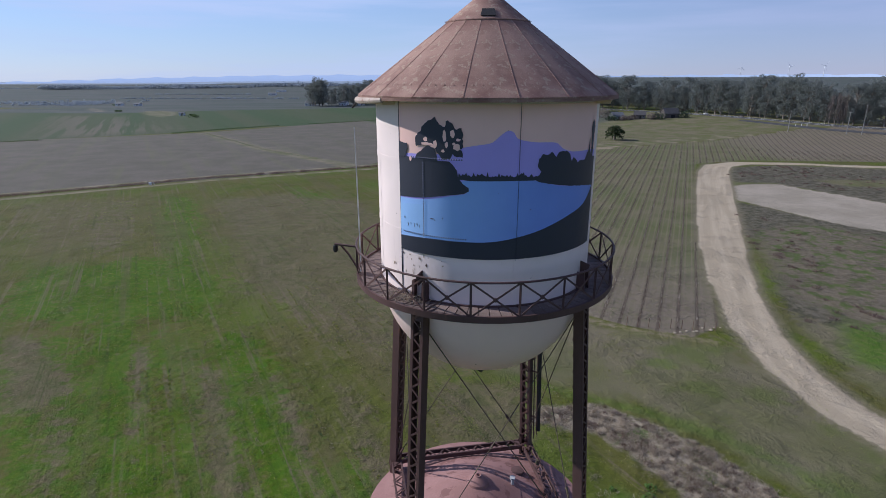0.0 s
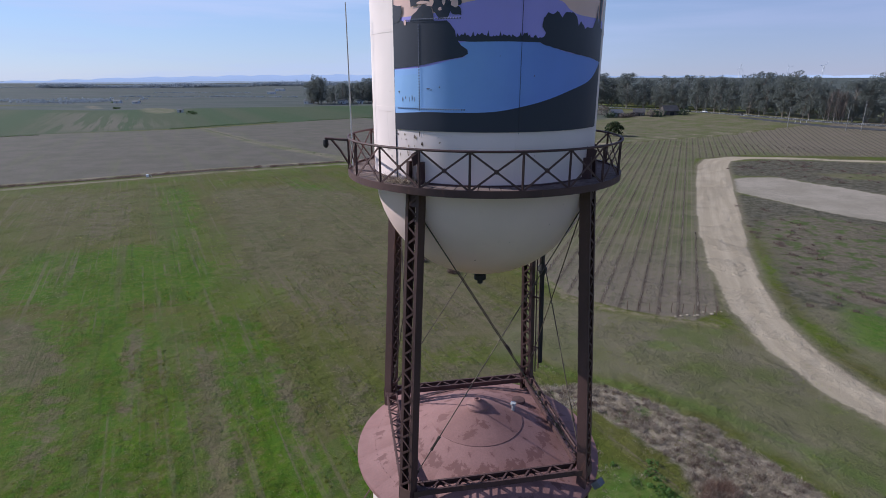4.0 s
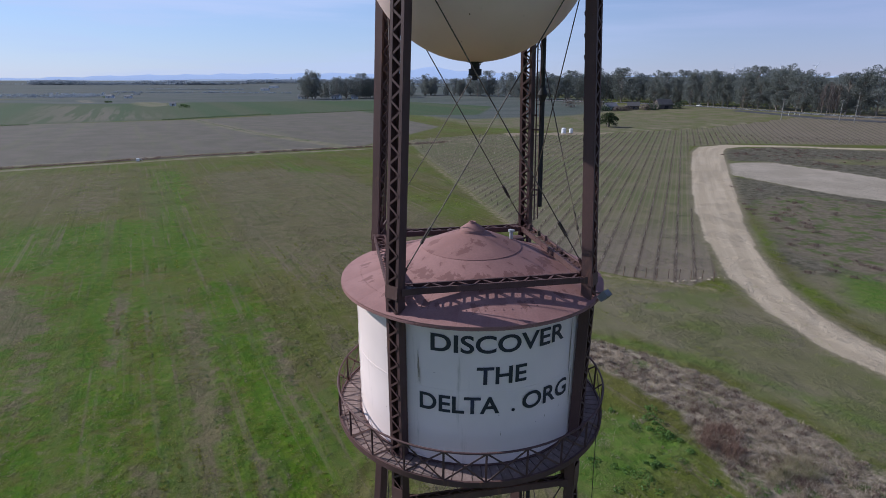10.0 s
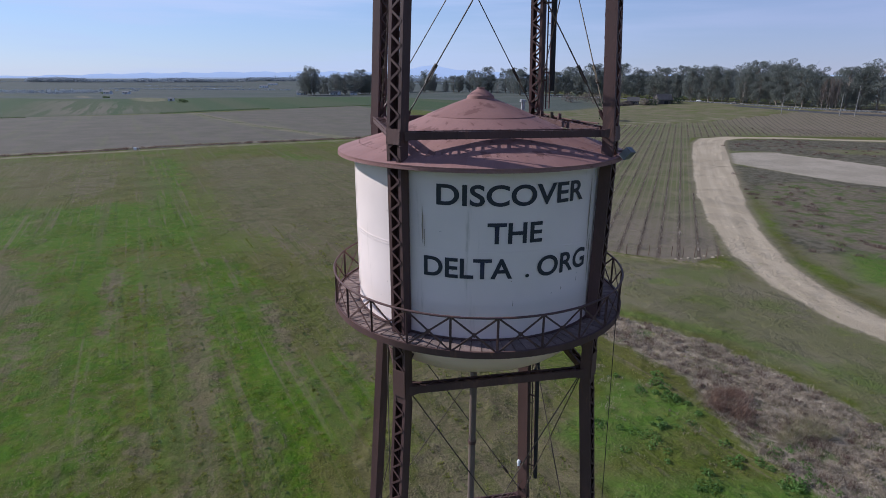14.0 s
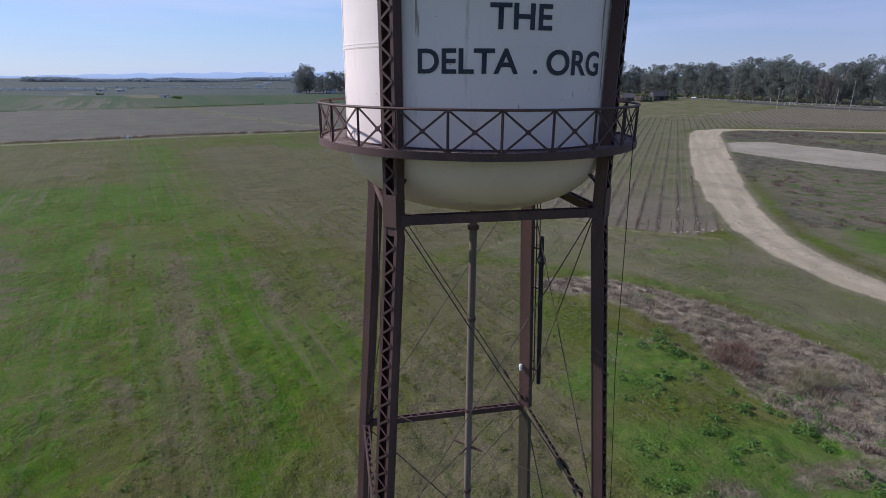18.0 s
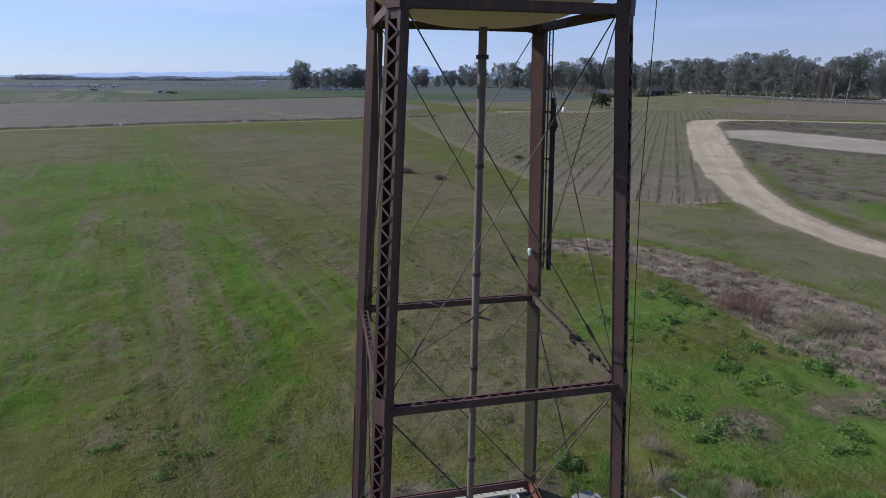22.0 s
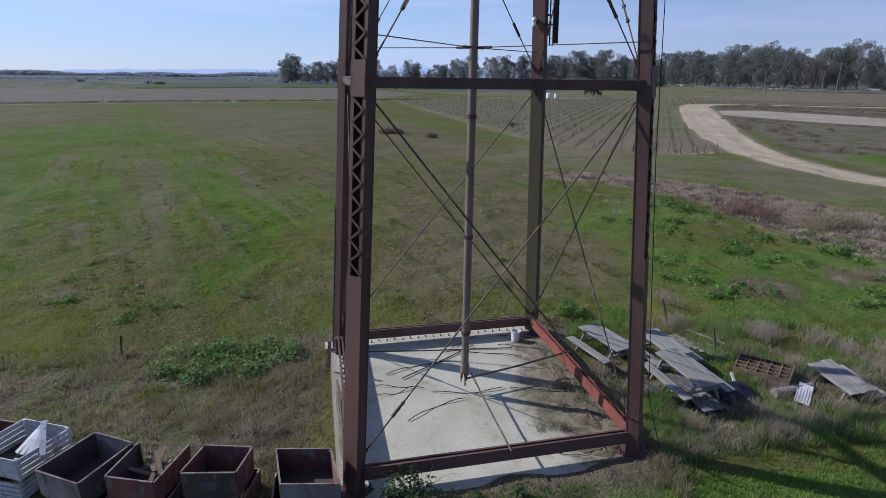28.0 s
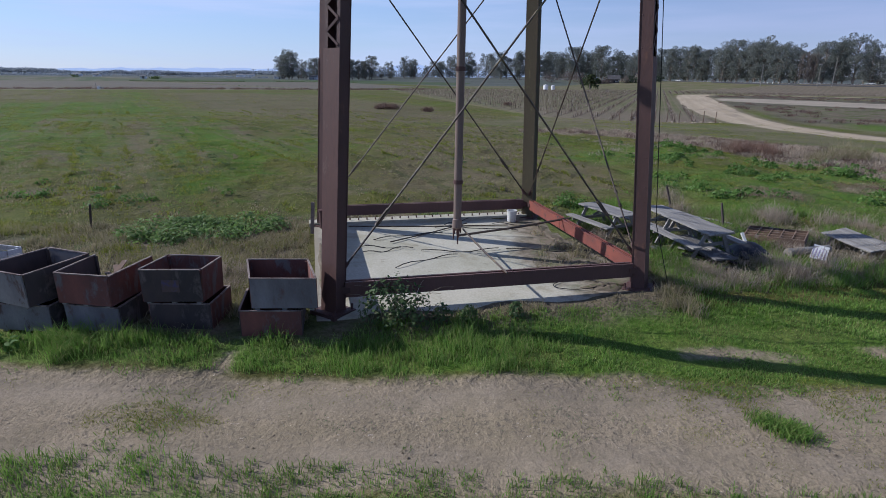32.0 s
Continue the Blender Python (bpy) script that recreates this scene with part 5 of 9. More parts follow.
def leg_at(c, z, dr=0.0, dt=0.0):
    """A place in a leg: dr outward, dt along the tangent."""
    o = Vector((*CORNER[c], 0)).normalized()
    t = Vector((-o.y, o.x, 0))
    p = o * (leg_r(z) + dr) + t * dt
    return Vector((p.x, p.y, zz(z)))


def lacing(c, z0, z1, dr, flip, pitch=0.215):
    """Flat diagonal bars on one face: (from, to, outward)."""
    o = Vector((*CORNER[c], 0)).normalized()
    count = int((z1 - z0) / pitch)
    w = LEG_W / 2 - 0.04
    return [(leg_at(c, z0 + i * pitch, dr + 0.004 * (i % 2), w * (1 if (i + flip) % 2 else -1)), leg_at(c, z0 + (i + 1) * pitch, dr + 0.004 * (i % 2), -w * (1 if (i + flip) % 2 else -1)), o) for i in range(count)]


for c in ("FL", "FR", "BR", "BL"):
    o = Vector((*CORNER[c], 0)).normalized()
    t = Vector((-o.y, o.x, 0))
    zs = ((31.35, 23.17), (23.17, 17.6), (17.6, 9.38), (9.38, 1.02))
    mat_low = STEEL_MOSS if c == "BR" else STEEL
    leg = part("leg", MB().beam(leg_at(c, 17.9), leg_at(c, 17.3), o, LEG_D - 0.03, LEG_W - 0.03), STEEL, tower, "laced channel leg of brown painted steel")
    for s in (1, -1):
        for k, (za, zb) in enumerate(zs):
            mb = MB().channel(leg_at(c, za, 0, s * LEG_W / 2), leg_at(c, zb, 0, s * LEG_W / 2), o, LEG_D, 0.075, 0.014, side=s)
            part("leg_channel", mb, mat_low if k >= 3 and s < 0 else STEEL, leg)
        rows = [(leg_at(c, z, sgn * (LEG_D / 2 - 0.045), s * (LEG_W / 2 + 0.001)), t * s) for z in np.arange(1.2, 31, 0.3) for sgn in (1, -1)]
        rivets("riveting", rows, STEEL, leg, 0.013)
    bars = lacing(c, 17.95, 31.0, LEG_D / 2 + 0.006, 0) + lacing(c, 5.9, 17.35, LEG_D / 2 + 0.006, 1)
    inner = lacing(c, 17.95, 30.0, -LEG_D / 2 - 0.006, 0)
    single = {"FL": bars, "FR": bars, "BR": inner}.get(c, [])
    rest = [b for b in bars + inner if b not in single] if c in ("FL", "FR", "BR") else bars + inner
    for p, q, n_o in single:
        part("lacing_bar", MB().beam(p, q, n_o, 0.012, 0.046), STEEL, leg)
    mb = MB()
    for p, q, n_o in rest:
        mb.beam(p, q, n_o, 0.012, 0.046)
    tagged(part("lacing", mb, STEEL, leg), kind="stuff")
    part("cover_plate", MB().beam(leg_at(c, 5.85, LEG_D / 2 + 0.008), leg_at(c, 1.03, LEG_D / 2 + 0.008), o, 0.014, LEG_W + 0.02), STEEL_PLATE, leg, "red-brown cover plate")
    for za, zb in ((17.3, 9.4), (9.38, 1.03)):
        part("cover_plate", MB().beam(leg_at(c, za, -LEG_D / 2 - 0.008), leg_at(c, zb, -LEG_D / 2 - 0.008), o, 0.014, LEG_W + 0.02), (STEEL_MOSS if zb < 5 else STEEL_PLATE) if c == "BR" else STEEL, leg, "riveted inner plate")
    rivets("plate_riveting", [(leg_at(c, z, -LEG_D / 2 - 0.015, s * 0.16), -o) for z in np.arange(1.2, 17.2, 0.16) for s in (1, -1)], STEEL, leg, 0.018)
    for z, h in ((23.35, 0.3), (17.82, 0.66), (9.45, 0.62)):
        part("splice_plate", MB().beam(leg_at(c, z - h / 2, LEG_D / 2 + 0.018), leg_at(c, z + h / 2, LEG_D / 2 + 0.018), o, 0.014, LEG_W - 0.01), STEEL_PLATE, leg, "riveted splice plate")
        rivets("plate_riveting", [(leg_at(c, zq, LEG_D / 2 + 0.026, s * 0.155), o) for zq in np.arange(z - h / 2 + 0.04, z + h / 2, 0.07) for s in (1, -1)], STEEL, leg, 0.016)
    part("foot_plate", MB().beam(leg_at(c, 1.0), leg_at(c, 1.1), o, 0.62, 0.62), STEEL, leg, "steel foot plate")
    for dr in (-0.25, 0.25):
        for dt in (-0.25, 0.25):
            part("anchor_bolt", MB().tube(leg_at(c, 1.05, dr, dt), leg_at(c, 1.2, dr, dt), 0.025, 0.025, 6), STEEL, leg)
    # bracket up to the walkway
    part("walkway_bracket", MB().prism(leg_at(c, 30.4, 0.1), leg_at(c, 30.8, 0.02), t, [(-0.16, -0.03), (0.16, -0.03), (0.16, 0.1), (-0.16, 0.1)]), STEEL, leg)
    part("knee_bracket", MB().beam(leg_at(c, 18.2, -0.1), leg_at(c, 18.75, -0.65), t, 0.2, 0.02), STEEL, leg)
    part("walkway_stub", MB().beam(leg_at(c, 31.3, -0.02), leg_at(c, 31.55, 0.05), o, 0.3, 0.02), STEEL, leg)


# struts between the legs
def strut(a, b, z, depth, gap, mat, label, lace_top=True, gus=1.0):
    pa, pb = leg_at(a, z), leg_at(b, z)
    d = (pb - pa).normalized()
    out = Vector((d.y, -d.x, 0))
    pa, pb = pa + d * 0.22, pb - d * 0.22
    up_v = Vector((0, 0, 1))
    st = part("strut", MB().beam(pa, pa + d * 0.18, up_v, depth - 0.03, gap * 2 - 0.02), STEEL, tower, label)
    for s in (1, -1):
        part("strut_channel", MB().channel(pa + out * s * gap, pb + out * s * gap, up_v, depth, 0.05, 0.012, side=-s if d.cross(up_v).dot(out) > 0 else s), mat, st)
    length = (pb - pa).length
    nb = int(length / 0.28)
    mb = MB()
    for zt in ((depth / 2 - 0.02,) if lace_top else ()) + (-depth / 2 + 0.02,):
        for i in range(nb):
            s = 1 if i % 2 else -1
            mb.beam(pa + d * (i * length / nb) + out * gap * s + up_v * zt, pa + d * ((i + 1) * length / nb) - out * gap * s + up_v * zt, up_v, 0.01, 0.045)
    tagged(part("strut_lacing", mb, mat, st), kind="stuff")
    spots = [(pa + d * x + out * s * (gap + 0.001) + up_v * e, out * s) for x in np.arange(0.1, length, 0.22) for s in (1, -1) for e in (depth / 2 - 0.03, -depth / 2 + 0.03)]
    spots += [(pa + d * x + out * s * (gap - 0.025) + up_v * e * depth / 2, up_v * e) for x in np.arange(0.15, length, 0.2) for s in (1, -1) for e in (1, -1)]
    rivets("riveting", spots, mat, st, 0.019)
    for p, sgn in ((pa, 1), (pb, -1)):
        for s in (1, -1):
            part("gusset_plate", MB().prism(p + out * s * (gap + 0.015), p + out * s * (gap + 0.025), d * sgn, [(-0.1, -0.28 * gus), (0.3 * gus, -0.16 * gus), (0.3 * gus, 0.16 * gus), (-0.1, 0.28 * gus)]), STEEL, st)
    return st


SIDES = (("FL", "FR"), ("FR", "BR"), ("BR", "BL"), ("BL", "FL"))
for a, b in SIDES:
    strut(a, b, 23.36, 0.15, 0.17, STEEL, "laced brown strut over the lower roof", gus=0.35)
    strut(a, b, 17.6, 0.19, 0.1, STEEL, "deep riveted strut under the lower tank", gus=0.5)
    strut(a, b, 9.38, 0.19, 0.1, STEEL_MOSS if (a, b) == ("FR", "BR") else STEEL, "mossy channel strut" if (a, b) == ("FR", "BR") else "brown channel strut", gus=0.4)
    strut(a, b, 1.5, 0.3, 0.08, STEEL_RED if (a, b) == ("FR", "BR") else STEEL_PLATE, "red-oxide bottom beam" if (a, b) == ("FR", "BR") else "brown bottom beam", lace_top=False, gus=0.3)


# tie rods
def tie(a, za, b, zb, r=0.016, off=0.0):
    pa, pb = leg_at(a, za, -0.12), leg_at(b, zb, -0.12)
    d = (pb - pa).normalized()
    out = Vector((d.y, -d.x, 0)).normalized() * off
    pa, pb = pa + d * 0.1 + out, pb - d * 0.1 + out
    rod = part("tie_rod", MB().tube(pa, pb, r, r, 6), ROD, tower, "thin diagonal tie rod")
    k = pa + (pb - pa) * 0.86
    tb = MB()
    for s in (1, -1):
        u = d.orthogonal().normalized() * 0.035 * s
        tb.beam(k - d * 0.16 + u, k + d * 0.16 + u, u, 0.016, 0.03)
    part("turnbuckle", tb.tube(k - d * 0.2, k - d * 0.14, 0.04, 0.04, 6).tube(k + d * 0.14, k + d * 0.2, 0.04, 0.04, 6), ROD, rod)
    part("rod_end", MB().tube(pb - d * 0.22, pb, 0.035, 0.045, 6), STEEL, rod)


for a, b in SIDES:
    for p, q, s in ((a, b, 0.03), (b, a, -0.03)):
        tie(p, 30.2, q, 23.55, 0.014, s)
        tie(p, 17.62, q, 9.6, 0.015, s)
        tie(p, 9.2, q, 1.75, 0.02, s)

# riser pipe that hangs below the lower tank
riser = part("riser_pipe", MB().rev([(0.0, zz(17.45)), (0.1, zz(17.45)), (0.1, zz(1.95)), (0.12, zz(1.93)), (0.13, zz(1.72)), (0.09, zz(1.68)), (0.09, zz(1.9)), (0, zz(1.9))], 18), worn("riser_paint", (0.2, 0.15, 0.125), (0.13, 0.09, 0.075), (0.1, 0.06, 0.045), 0.6, 3, (0.58, 0.7), 0.6, 0.2, 25, (1, 1, 0.25)), tower, "grey-brown riser pipe", True)
for z in (16.75, 14.2, 11.36, 8.6, 5.6, 2.9):
    rf = 0.15 if z > 16 else 0.122
    part("pipe_flange", MB().rev([(0.09, zz(z - 0.05)), (rf, zz(z - 0.05)), (rf, zz(z + 0.05)), (0.09, zz(z + 0.05))], 16), STEEL, riser, smooth=True)
tail = MB()
for k in range(5):
    a = k * 1.25
    tail.prism((0.08 * math.cos(a), 0.08 * math.sin(a), zz(1.74)), (0.1 * math.cos(a), 0.1 * math.sin(a), zz(1.55 - 0.09 * (k % 3))), (1, 0, 0), [(-0.04, -0.02), (0.04, -0.02), (0.03, 0.02), (-0.03, 0.02)], 0.3)
part("torn_end", tail.chain([(0, 0, zz(1.8)), (0.02, 0, zz(1.5)), (0.03, 0.02, zz(1.25))], 0.02), STEEL, riser, "torn lower end of the pipe")
for c in CORNER:
    q = leg_at(c, 10.2, -0.16)
    p = Vector((q.x * 0.03, q.y * 0.03, zz(10.15)))
    stay = part("stay_rod", MB().tube(p, q, 0.011, 0.011, 5), ROD, riser, "thin stay rod to a leg")
    part("stay_clamp", MB().beam(p, p + (q - p).normalized() * 0.35, (0, 0, 1), 0.05, 0.05), STEEL, stay)


# ladders on one leg
def ladder(z0, z1, label, c="BR", side=-1):
    la = None
    for s in (0.0, 0.24):
        mb = MB()
        zs = [z0] + [z for z in (9.38, 17.6, 23.17) if z0 < z < z1] + [z1]
        for za, zb in zip(zs, zs[1:]):
            mb.beam(leg_at(c, za, 0.12 + s, side * 0.24), leg_at(c, zb, 0.12 + s, side * 0.24), (1, 0, 0), 0.03, 0.03)
        if la is None:
            la = part("ladder", mb, STEEL, tower, label)
        else:
            part("ladder_rail", mb, STEEL, la)
    for z in np.arange(z0 + 0.2, z1, 0.3):
        part("ladder_rung", MB().tube(leg_at(c, z, 0.12, side * 0.24), leg_at(c, z, 0.36, side * 0.24), 0.01, 0.01, 5), STEEL, la)
    for z in np.arange(z0 + 0.8, z1, 2.4):
        part("ladder_clip", MB().beam(leg_at(c, z, 0.12, side * 0.16), leg_at(c, z, 0.12, side * 0.24), (0, 0, 1), 0.05, 0.02), STEEL, la)


ladder(10.4, 19.0, "steel access ladder beside a leg")
ladder(23.6, 30.8, "steel ladder to the upper walkway")
for za, zb, zc in ((15.76, 10.44, 15.0), (30.6, 24.1, 27.4)):
    drop = part("drop_pipe", MB().tube(leg_at("BR", za, 0.02, -0.46), leg_at("BR", zb, 0.02, -0.46), 0.07, 0.07, 12), BLACK, tower, "dark iron drop pipe beside a leg", True)
    a_, b_ = leg_at("BR", zc + 0.2, 0.02, -0.46), leg_at("BR", zc - 0.2, 0.02, -0.46)
    part("pipe_coupling", MB().tube(a_, a_.lerp(b_, 0.5), 0.075, 0.15, 10).tube(a_.lerp(b_, 0.5), b_, 0.15, 0.075, 10), BLACK, drop, "flared iron coupling", True)
    for z in (za - 0.4, zc - 1.0, zb + 0.5):
        part("pipe_clip", MB().beam(leg_at("BR", z, 0.02, -0.18), leg_at("BR", z, 0.02, -0.42), (0, 0, 1), 0.05, 0.02), STEEL, drop)
lampq = part("flood_lamp", MB().prism((0, 0.02, 0), (0.02, -0.14, -0.03), (0, 0, 1), [(-0.1, -0.13), (0.1, -0.13), (0.12, 0.13), (-0.12, 0.13)]), worn("lamp_grey", (0.2, 0.2, 0.2), (0.15, 0.15, 0.15), (0.12, 0.09, 0.07)), tower, "grey flood lamp on a leg")
lampq.location, lampq.rotation_euler = leg_at("FR", 22.97) + Vector((0.336, -0.096, 0)), (0.5, 0.1, 0.5)
part("lamp_bracket", MB().beam(leg_at("FR", 22.97) + Vector((0.1, -0.03, 0)), leg_at("FR", 22.97) + Vector((0.33, -0.09, 0)), (0, 0, 1), 0.03, 0.03), STEEL, tower, "short lamp bracket")
pa_, pb_ = leg_at("FR", 23.36), leg_at("BR", 23.36)
for k, mt in ((0.62, STEEL_PLATE), (0.74, STEEL_MOSS), (0.9, STEEL)):
    part("conduit_fitting", MB().tube(pa_.lerp(pb_, k) + Vector((0, 0, 0.07)), pa_.lerp(pb_, k) + Vector((0, 0, 0.22)), 0.06, 0.05, 8), mt, tower, "small conduit fitting on a strut")
part("conduit", MB().chain([pa_.lerp(pb_, k) + Vector((0.05, 0, 0.11 + 0.02 * math.sin(9 * k))) for k in (0.15, 0.35, 0.62, 0.74, 0.92)], 0.018, 6), STEEL_PLATE, tower, "thin conduit along a strut")
part("insulator", MB().rev([(0.0, 0.0), (0.05, 0.0), (0.05, 0.12), (0.08, 0.14), (0.05, 0.22), (0, 0.24)], 10), worn("porcelain", (0.7, 0.7, 0.68), (0.6, 0.6, 0.58), (0.4, 0.38, 0.33), rough=0.3), tower, "white porcelain insulator", True).location = leg_at("BR", 10.9, -0.22, 0.1)
part("hanging_cable", MB().chain([cyl(62, 3.75, 19.3), cyl(62, 3.9, 14), cyl(62, 4.3, 8), cyl(63, 4.8, 2.5), cyl(64, 5.2, 1.15)], 0.009, 5), BLACK, tower, "thin black hanging cable")

# concrete pad
pad = thing("concrete_pad", "cracked pale concrete pad under the tower legs", "pad", pose(TX, TY, 1.0, 0, 0, TROT))
tagged(pad, kind="structure")
sx, sy = (-3.62, 3.6), (-3.68, 3.62)
for i in range(1):
    for j in range(1):
        x0, x1, y0, y1 = sx[i] + 0.008, sx[i + 1] - 0.008, sy[j] + 0.008, sy[j + 1] - 0.008
        z = 0.06 + 0.006 * ((i * 3 + j * 5) % 3)
        part("slab", MB().prism(((x0 + x1) / 2, (y0 + y1) / 2, -0.25), ((x0 + x1) / 2, (y0 + y1) / 2, z), (1, 0, 0), [(-(x1 - x0) / 2, -(y1 - y0) / 2), ((x1 - x0) / 2, -(y1 - y0) / 2), ((x1 - x0) / 2, (y1 - y0) / 2), (-(x1 - x0) / 2, (y1 - y0) / 2)]), SLAB, pad)
kerb = part("kerb", MB().beam((-3.75, 3.42, 0.09), (3.3, 3.42, 0.09), (0, 0, 1), 0.12, 0.46), CONCRETE, pad, "low pale concrete kerb")
stud = MB().tube((0, 0, 0), (0, 0, 0.07), 0.022, 0.022, 6).mesh("stud", STEEL)
for k in range(24):
    part("stud", stud, STEEL, kerb).location = (-3.3 + 0.26 * k, 3.36 + 0.05 * (k % 2), 0.145)

# ---- things round the foot of the tower ----
BIN_RED = worn("faded_red_plywood", (0.18, 0.072, 0.054), (0.1, 0.046, 0.04), (0.13, 0.115, 0.11), 2.0, 3.5, (0.52, 0.66), 0.85, 0.3, 35, (1, 1, 0.5), 0.12)
BIN_GREY = worn("weathered_grey_plywood", (0.21, 0.195, 0.185), (0.14, 0.13, 0.13), (0.09, 0.055, 0.045), 2.0, 3.5, (0.54, 0.66), 0.85, 0.3, 35, (1, 1, 0.5), 0.12)
BIN_DARK = worn("dark_damp_plywood", (0.09, 0.065, 0.058), (0.05, 0.042, 0.04), (0.14, 0.11, 0.1), 1.6, 3.0, (0.56, 0.7), 0.88, 0.3, 35, (1, 1, 0.5), 0.12)
BIN_BLUE = worn("blue_grey_plywood", (0.2, 0.19, 0.195), (0.12, 0.11, 0.112), (0.12, 0.08, 0.07), 2.2, 4, (0.55, 0.68), 0.85, 0.3, 35, (1, 1, 0.5), 0.1)
GREY_WOOD = worn("silver_weathered_wood", (0.27, 0.258, 0.235), (0.17, 0.16, 0.145), (0.15, 0.13, 0.115), 1.4, 2.5, (0.55, 0.7), 0.85, 0.45, 24, (0.4, 3.5, 3.5), 0.12)
WHITE_WOOD = worn("peeling_white_boards", (0.56, 0.56, 0.57), (0.42, 0.42, 0.43), (0.2, 0.18, 0.16), 1.5, 5, (0.56, 0.66), 0.75, 0.35, 30, vary=0.1)
BROWN_WOOD = worn("brown_scrap_wood", (0.17, 0.11, 0.075), (0.11, 0.075, 0.055), (0.25, 0.21, 0.18), 2.0, 4, (0.55, 0.7), 0.85, 0.4, 30, vary=0.2)
PLASTIC = worn("dusty_white_plastic", (0.6, 0.6, 0.57), (0.5, 0.5, 0.47), (0.3, 0.27, 0.22), 3, 6, (0.6, 0.72), 0.5, 0.1)
rn = random.Random(11)


EDGE_PLY = worn("bleached_ply_edge", (0.25, 0.205, 0.18), (0.15, 0.115, 0.1), (0.09, 0.06, 0.052), 3.0, 5.0, (0.5, 0.62), 0.85, 0.3, 35)


def bin_box(quad, z0, h, mats, label, drop=(), tall=None, slats=0):
    """An open field bin on four corners: panels, corner posts, floor and runners."""
    cx, cy = sum(p[0] for p in quad) / 4, sum(p[1] for p in quad) / 4
    box = thing("field_bin", label, "crate", pose(cx, cy, z0), "field bins beside the tower")
    q = [Vector((p[0] - cx, p[1] - cy, 0)) for p in quad]
    for i in range(4):
        if i in drop:
            continue
        a, b = q[i], q[(i + 1) % 4]
        d = (b - a).normalized()
        out = Vector((d.y, -d.x, 0))
        hh = (tall or {}).get(i, h)
        m = mats[i % len(mats)]
        up_v = Vector((0, 0, 1)) + out * rn.uniform(0.0, 0.05)
        if slats:
            for k in range(slats):
                zc = 0.05 + (hh - 0.05) * (k + 0.5) / slats
                o = out * (zc * 0.03)
                part("slat", MB().beam(a + o + Vector((0, 0, zc)), b + o + Vector((0, 0, zc + rn.uniform(-0.01, 0.01))), up_v, (hh - 0.05) / slats - 0.025, 0.022), m, box)
        else:
            part("side_panel", MB().beam(a + up_v * (0.025 + hh / 2), b + up_v * (0.025 + hh / 2 + rn.uniform(-0.012, 0.012)), up_v, hh - 0.02, 0.026), m, box)
            part("top_edge", MB().beam(a + up_v * (hh + 0.022), b + up_v * (hh + 0.022 + rn.uniform(-0.008, 0.008)), up_v, 0.018, 0.034), EDGE_PLY, box)
        part("corner_post", MB().beam(a * 0.95 + Vector((0, 0, 0.03)), a * 0.95 + Vector((0, 0, hh)), d, 0.05, 0.05), m, box)
    inn = [p * 0.98 for p in q]
    part("floor_panel", MB().add([(*p.xy, 0.032) for p in inn] + [(*p.xy, 0.052) for p in inn], [(3, 2, 1, 0), (4, 5, 6, 7), (0, 1, 5, 4), (1, 2, 6, 5), (2, 3, 7, 6), (3, 0, 4, 7)]), BIN_DARK, box)
    for k in (0.08, 0.5, 0.92):
        a, b = q[0].lerp(q[1], k), q[3].lerp(q[2], k)
        part("runner", MB().beam(a + Vector((0, 0, 0.015)), b + Vector((0, 0, 0.015)), (0, 0, 1), 0.03, 0.08), GREY_WOOD, box)
    return box


def deep(front, dx, dy):
    """Corners from a front edge and a depth."""
    (ax, ay), (bx, by) = front
    return [(ax, ay), (bx, by), (bx + dx, by + dy), (ax + dx, ay + dy)]


G0 = 0.98
bin_box(deep(((-3.25, 11.84), (-2.21, 11.92)), -0.25, 1.02), G0, 0.5, (BIN_RED, BIN_DARK), "faded red plywood field bin under another in tall grass")
bin_box([(-3.05, 11.88), (-1.93, 11.97), (-2.36, 12.96), (-3.48, 12.87)], G0 + 0.525, 0.56, (BIN_BLUE, BIN_RED, BIN_RED, BIN_RED), "blue-grey fronted empty plywood bin stacked on another")
bin_box(deep(((-4.95, 12.01), (-3.9, 12.1)), -0.02, 0.85), G0, 0.5, (BIN_DARK, BIN_RED), "dark plywood field bin under another in tall grass")
bin_box([(-5.03, 11.99), (-4.0, 12.08), (-3.98, 12.82), (-4.95, 12.8)], G0 + 0.525, 0.62, (BIN_DARK, BIN_RED, BIN_RED, BIN_RED), "dark red plywood bin with a faded blue stamp stacked on another")
bin_box(deep(((-6.4, 11.88), (-5.38, 11.8)), 0.0, 0.95), G0, 0.5, (BIN_BLUE, BIN_DARK), "blue-grey plywood field bin with damp boards under another")
bin_box([(-6.46, 11.84), (-5.46, 11.74), (-5.36, 12.9), (-6.42, 12.86)], G0 + 0.525, 0.56, (BIN_RED, BIN_RED, BIN_RED, BIN_DARK), "red plywood bin full of scrap wood with a missing back", drop=(2,))
bin_box(deep(((-7.6, 11.78), (-6.6, 11.74)), 0.05, 1.0), G0, 0.5, (BIN_GREY, BIN_DARK), "grey plywood field bin under another in tall grass")
bin_box([(-7.85, 11.88), (-6.8, 11.58), (-6.5, 12.78), (-7.5, 13.05)], G0 + 0.525, 0.6, (BIN_GREY, BIN_DARK, BIN_GREY, BIN_DARK), "weathered grey plywood bin stacked askew on another")
bin_box(deep(((-9.75, 12.35), (-8.6, 12.2)), 0.1, 1.1), G0, 0.5, (WHITE_WOOD,), "white slatted field bin under another", slats=4)
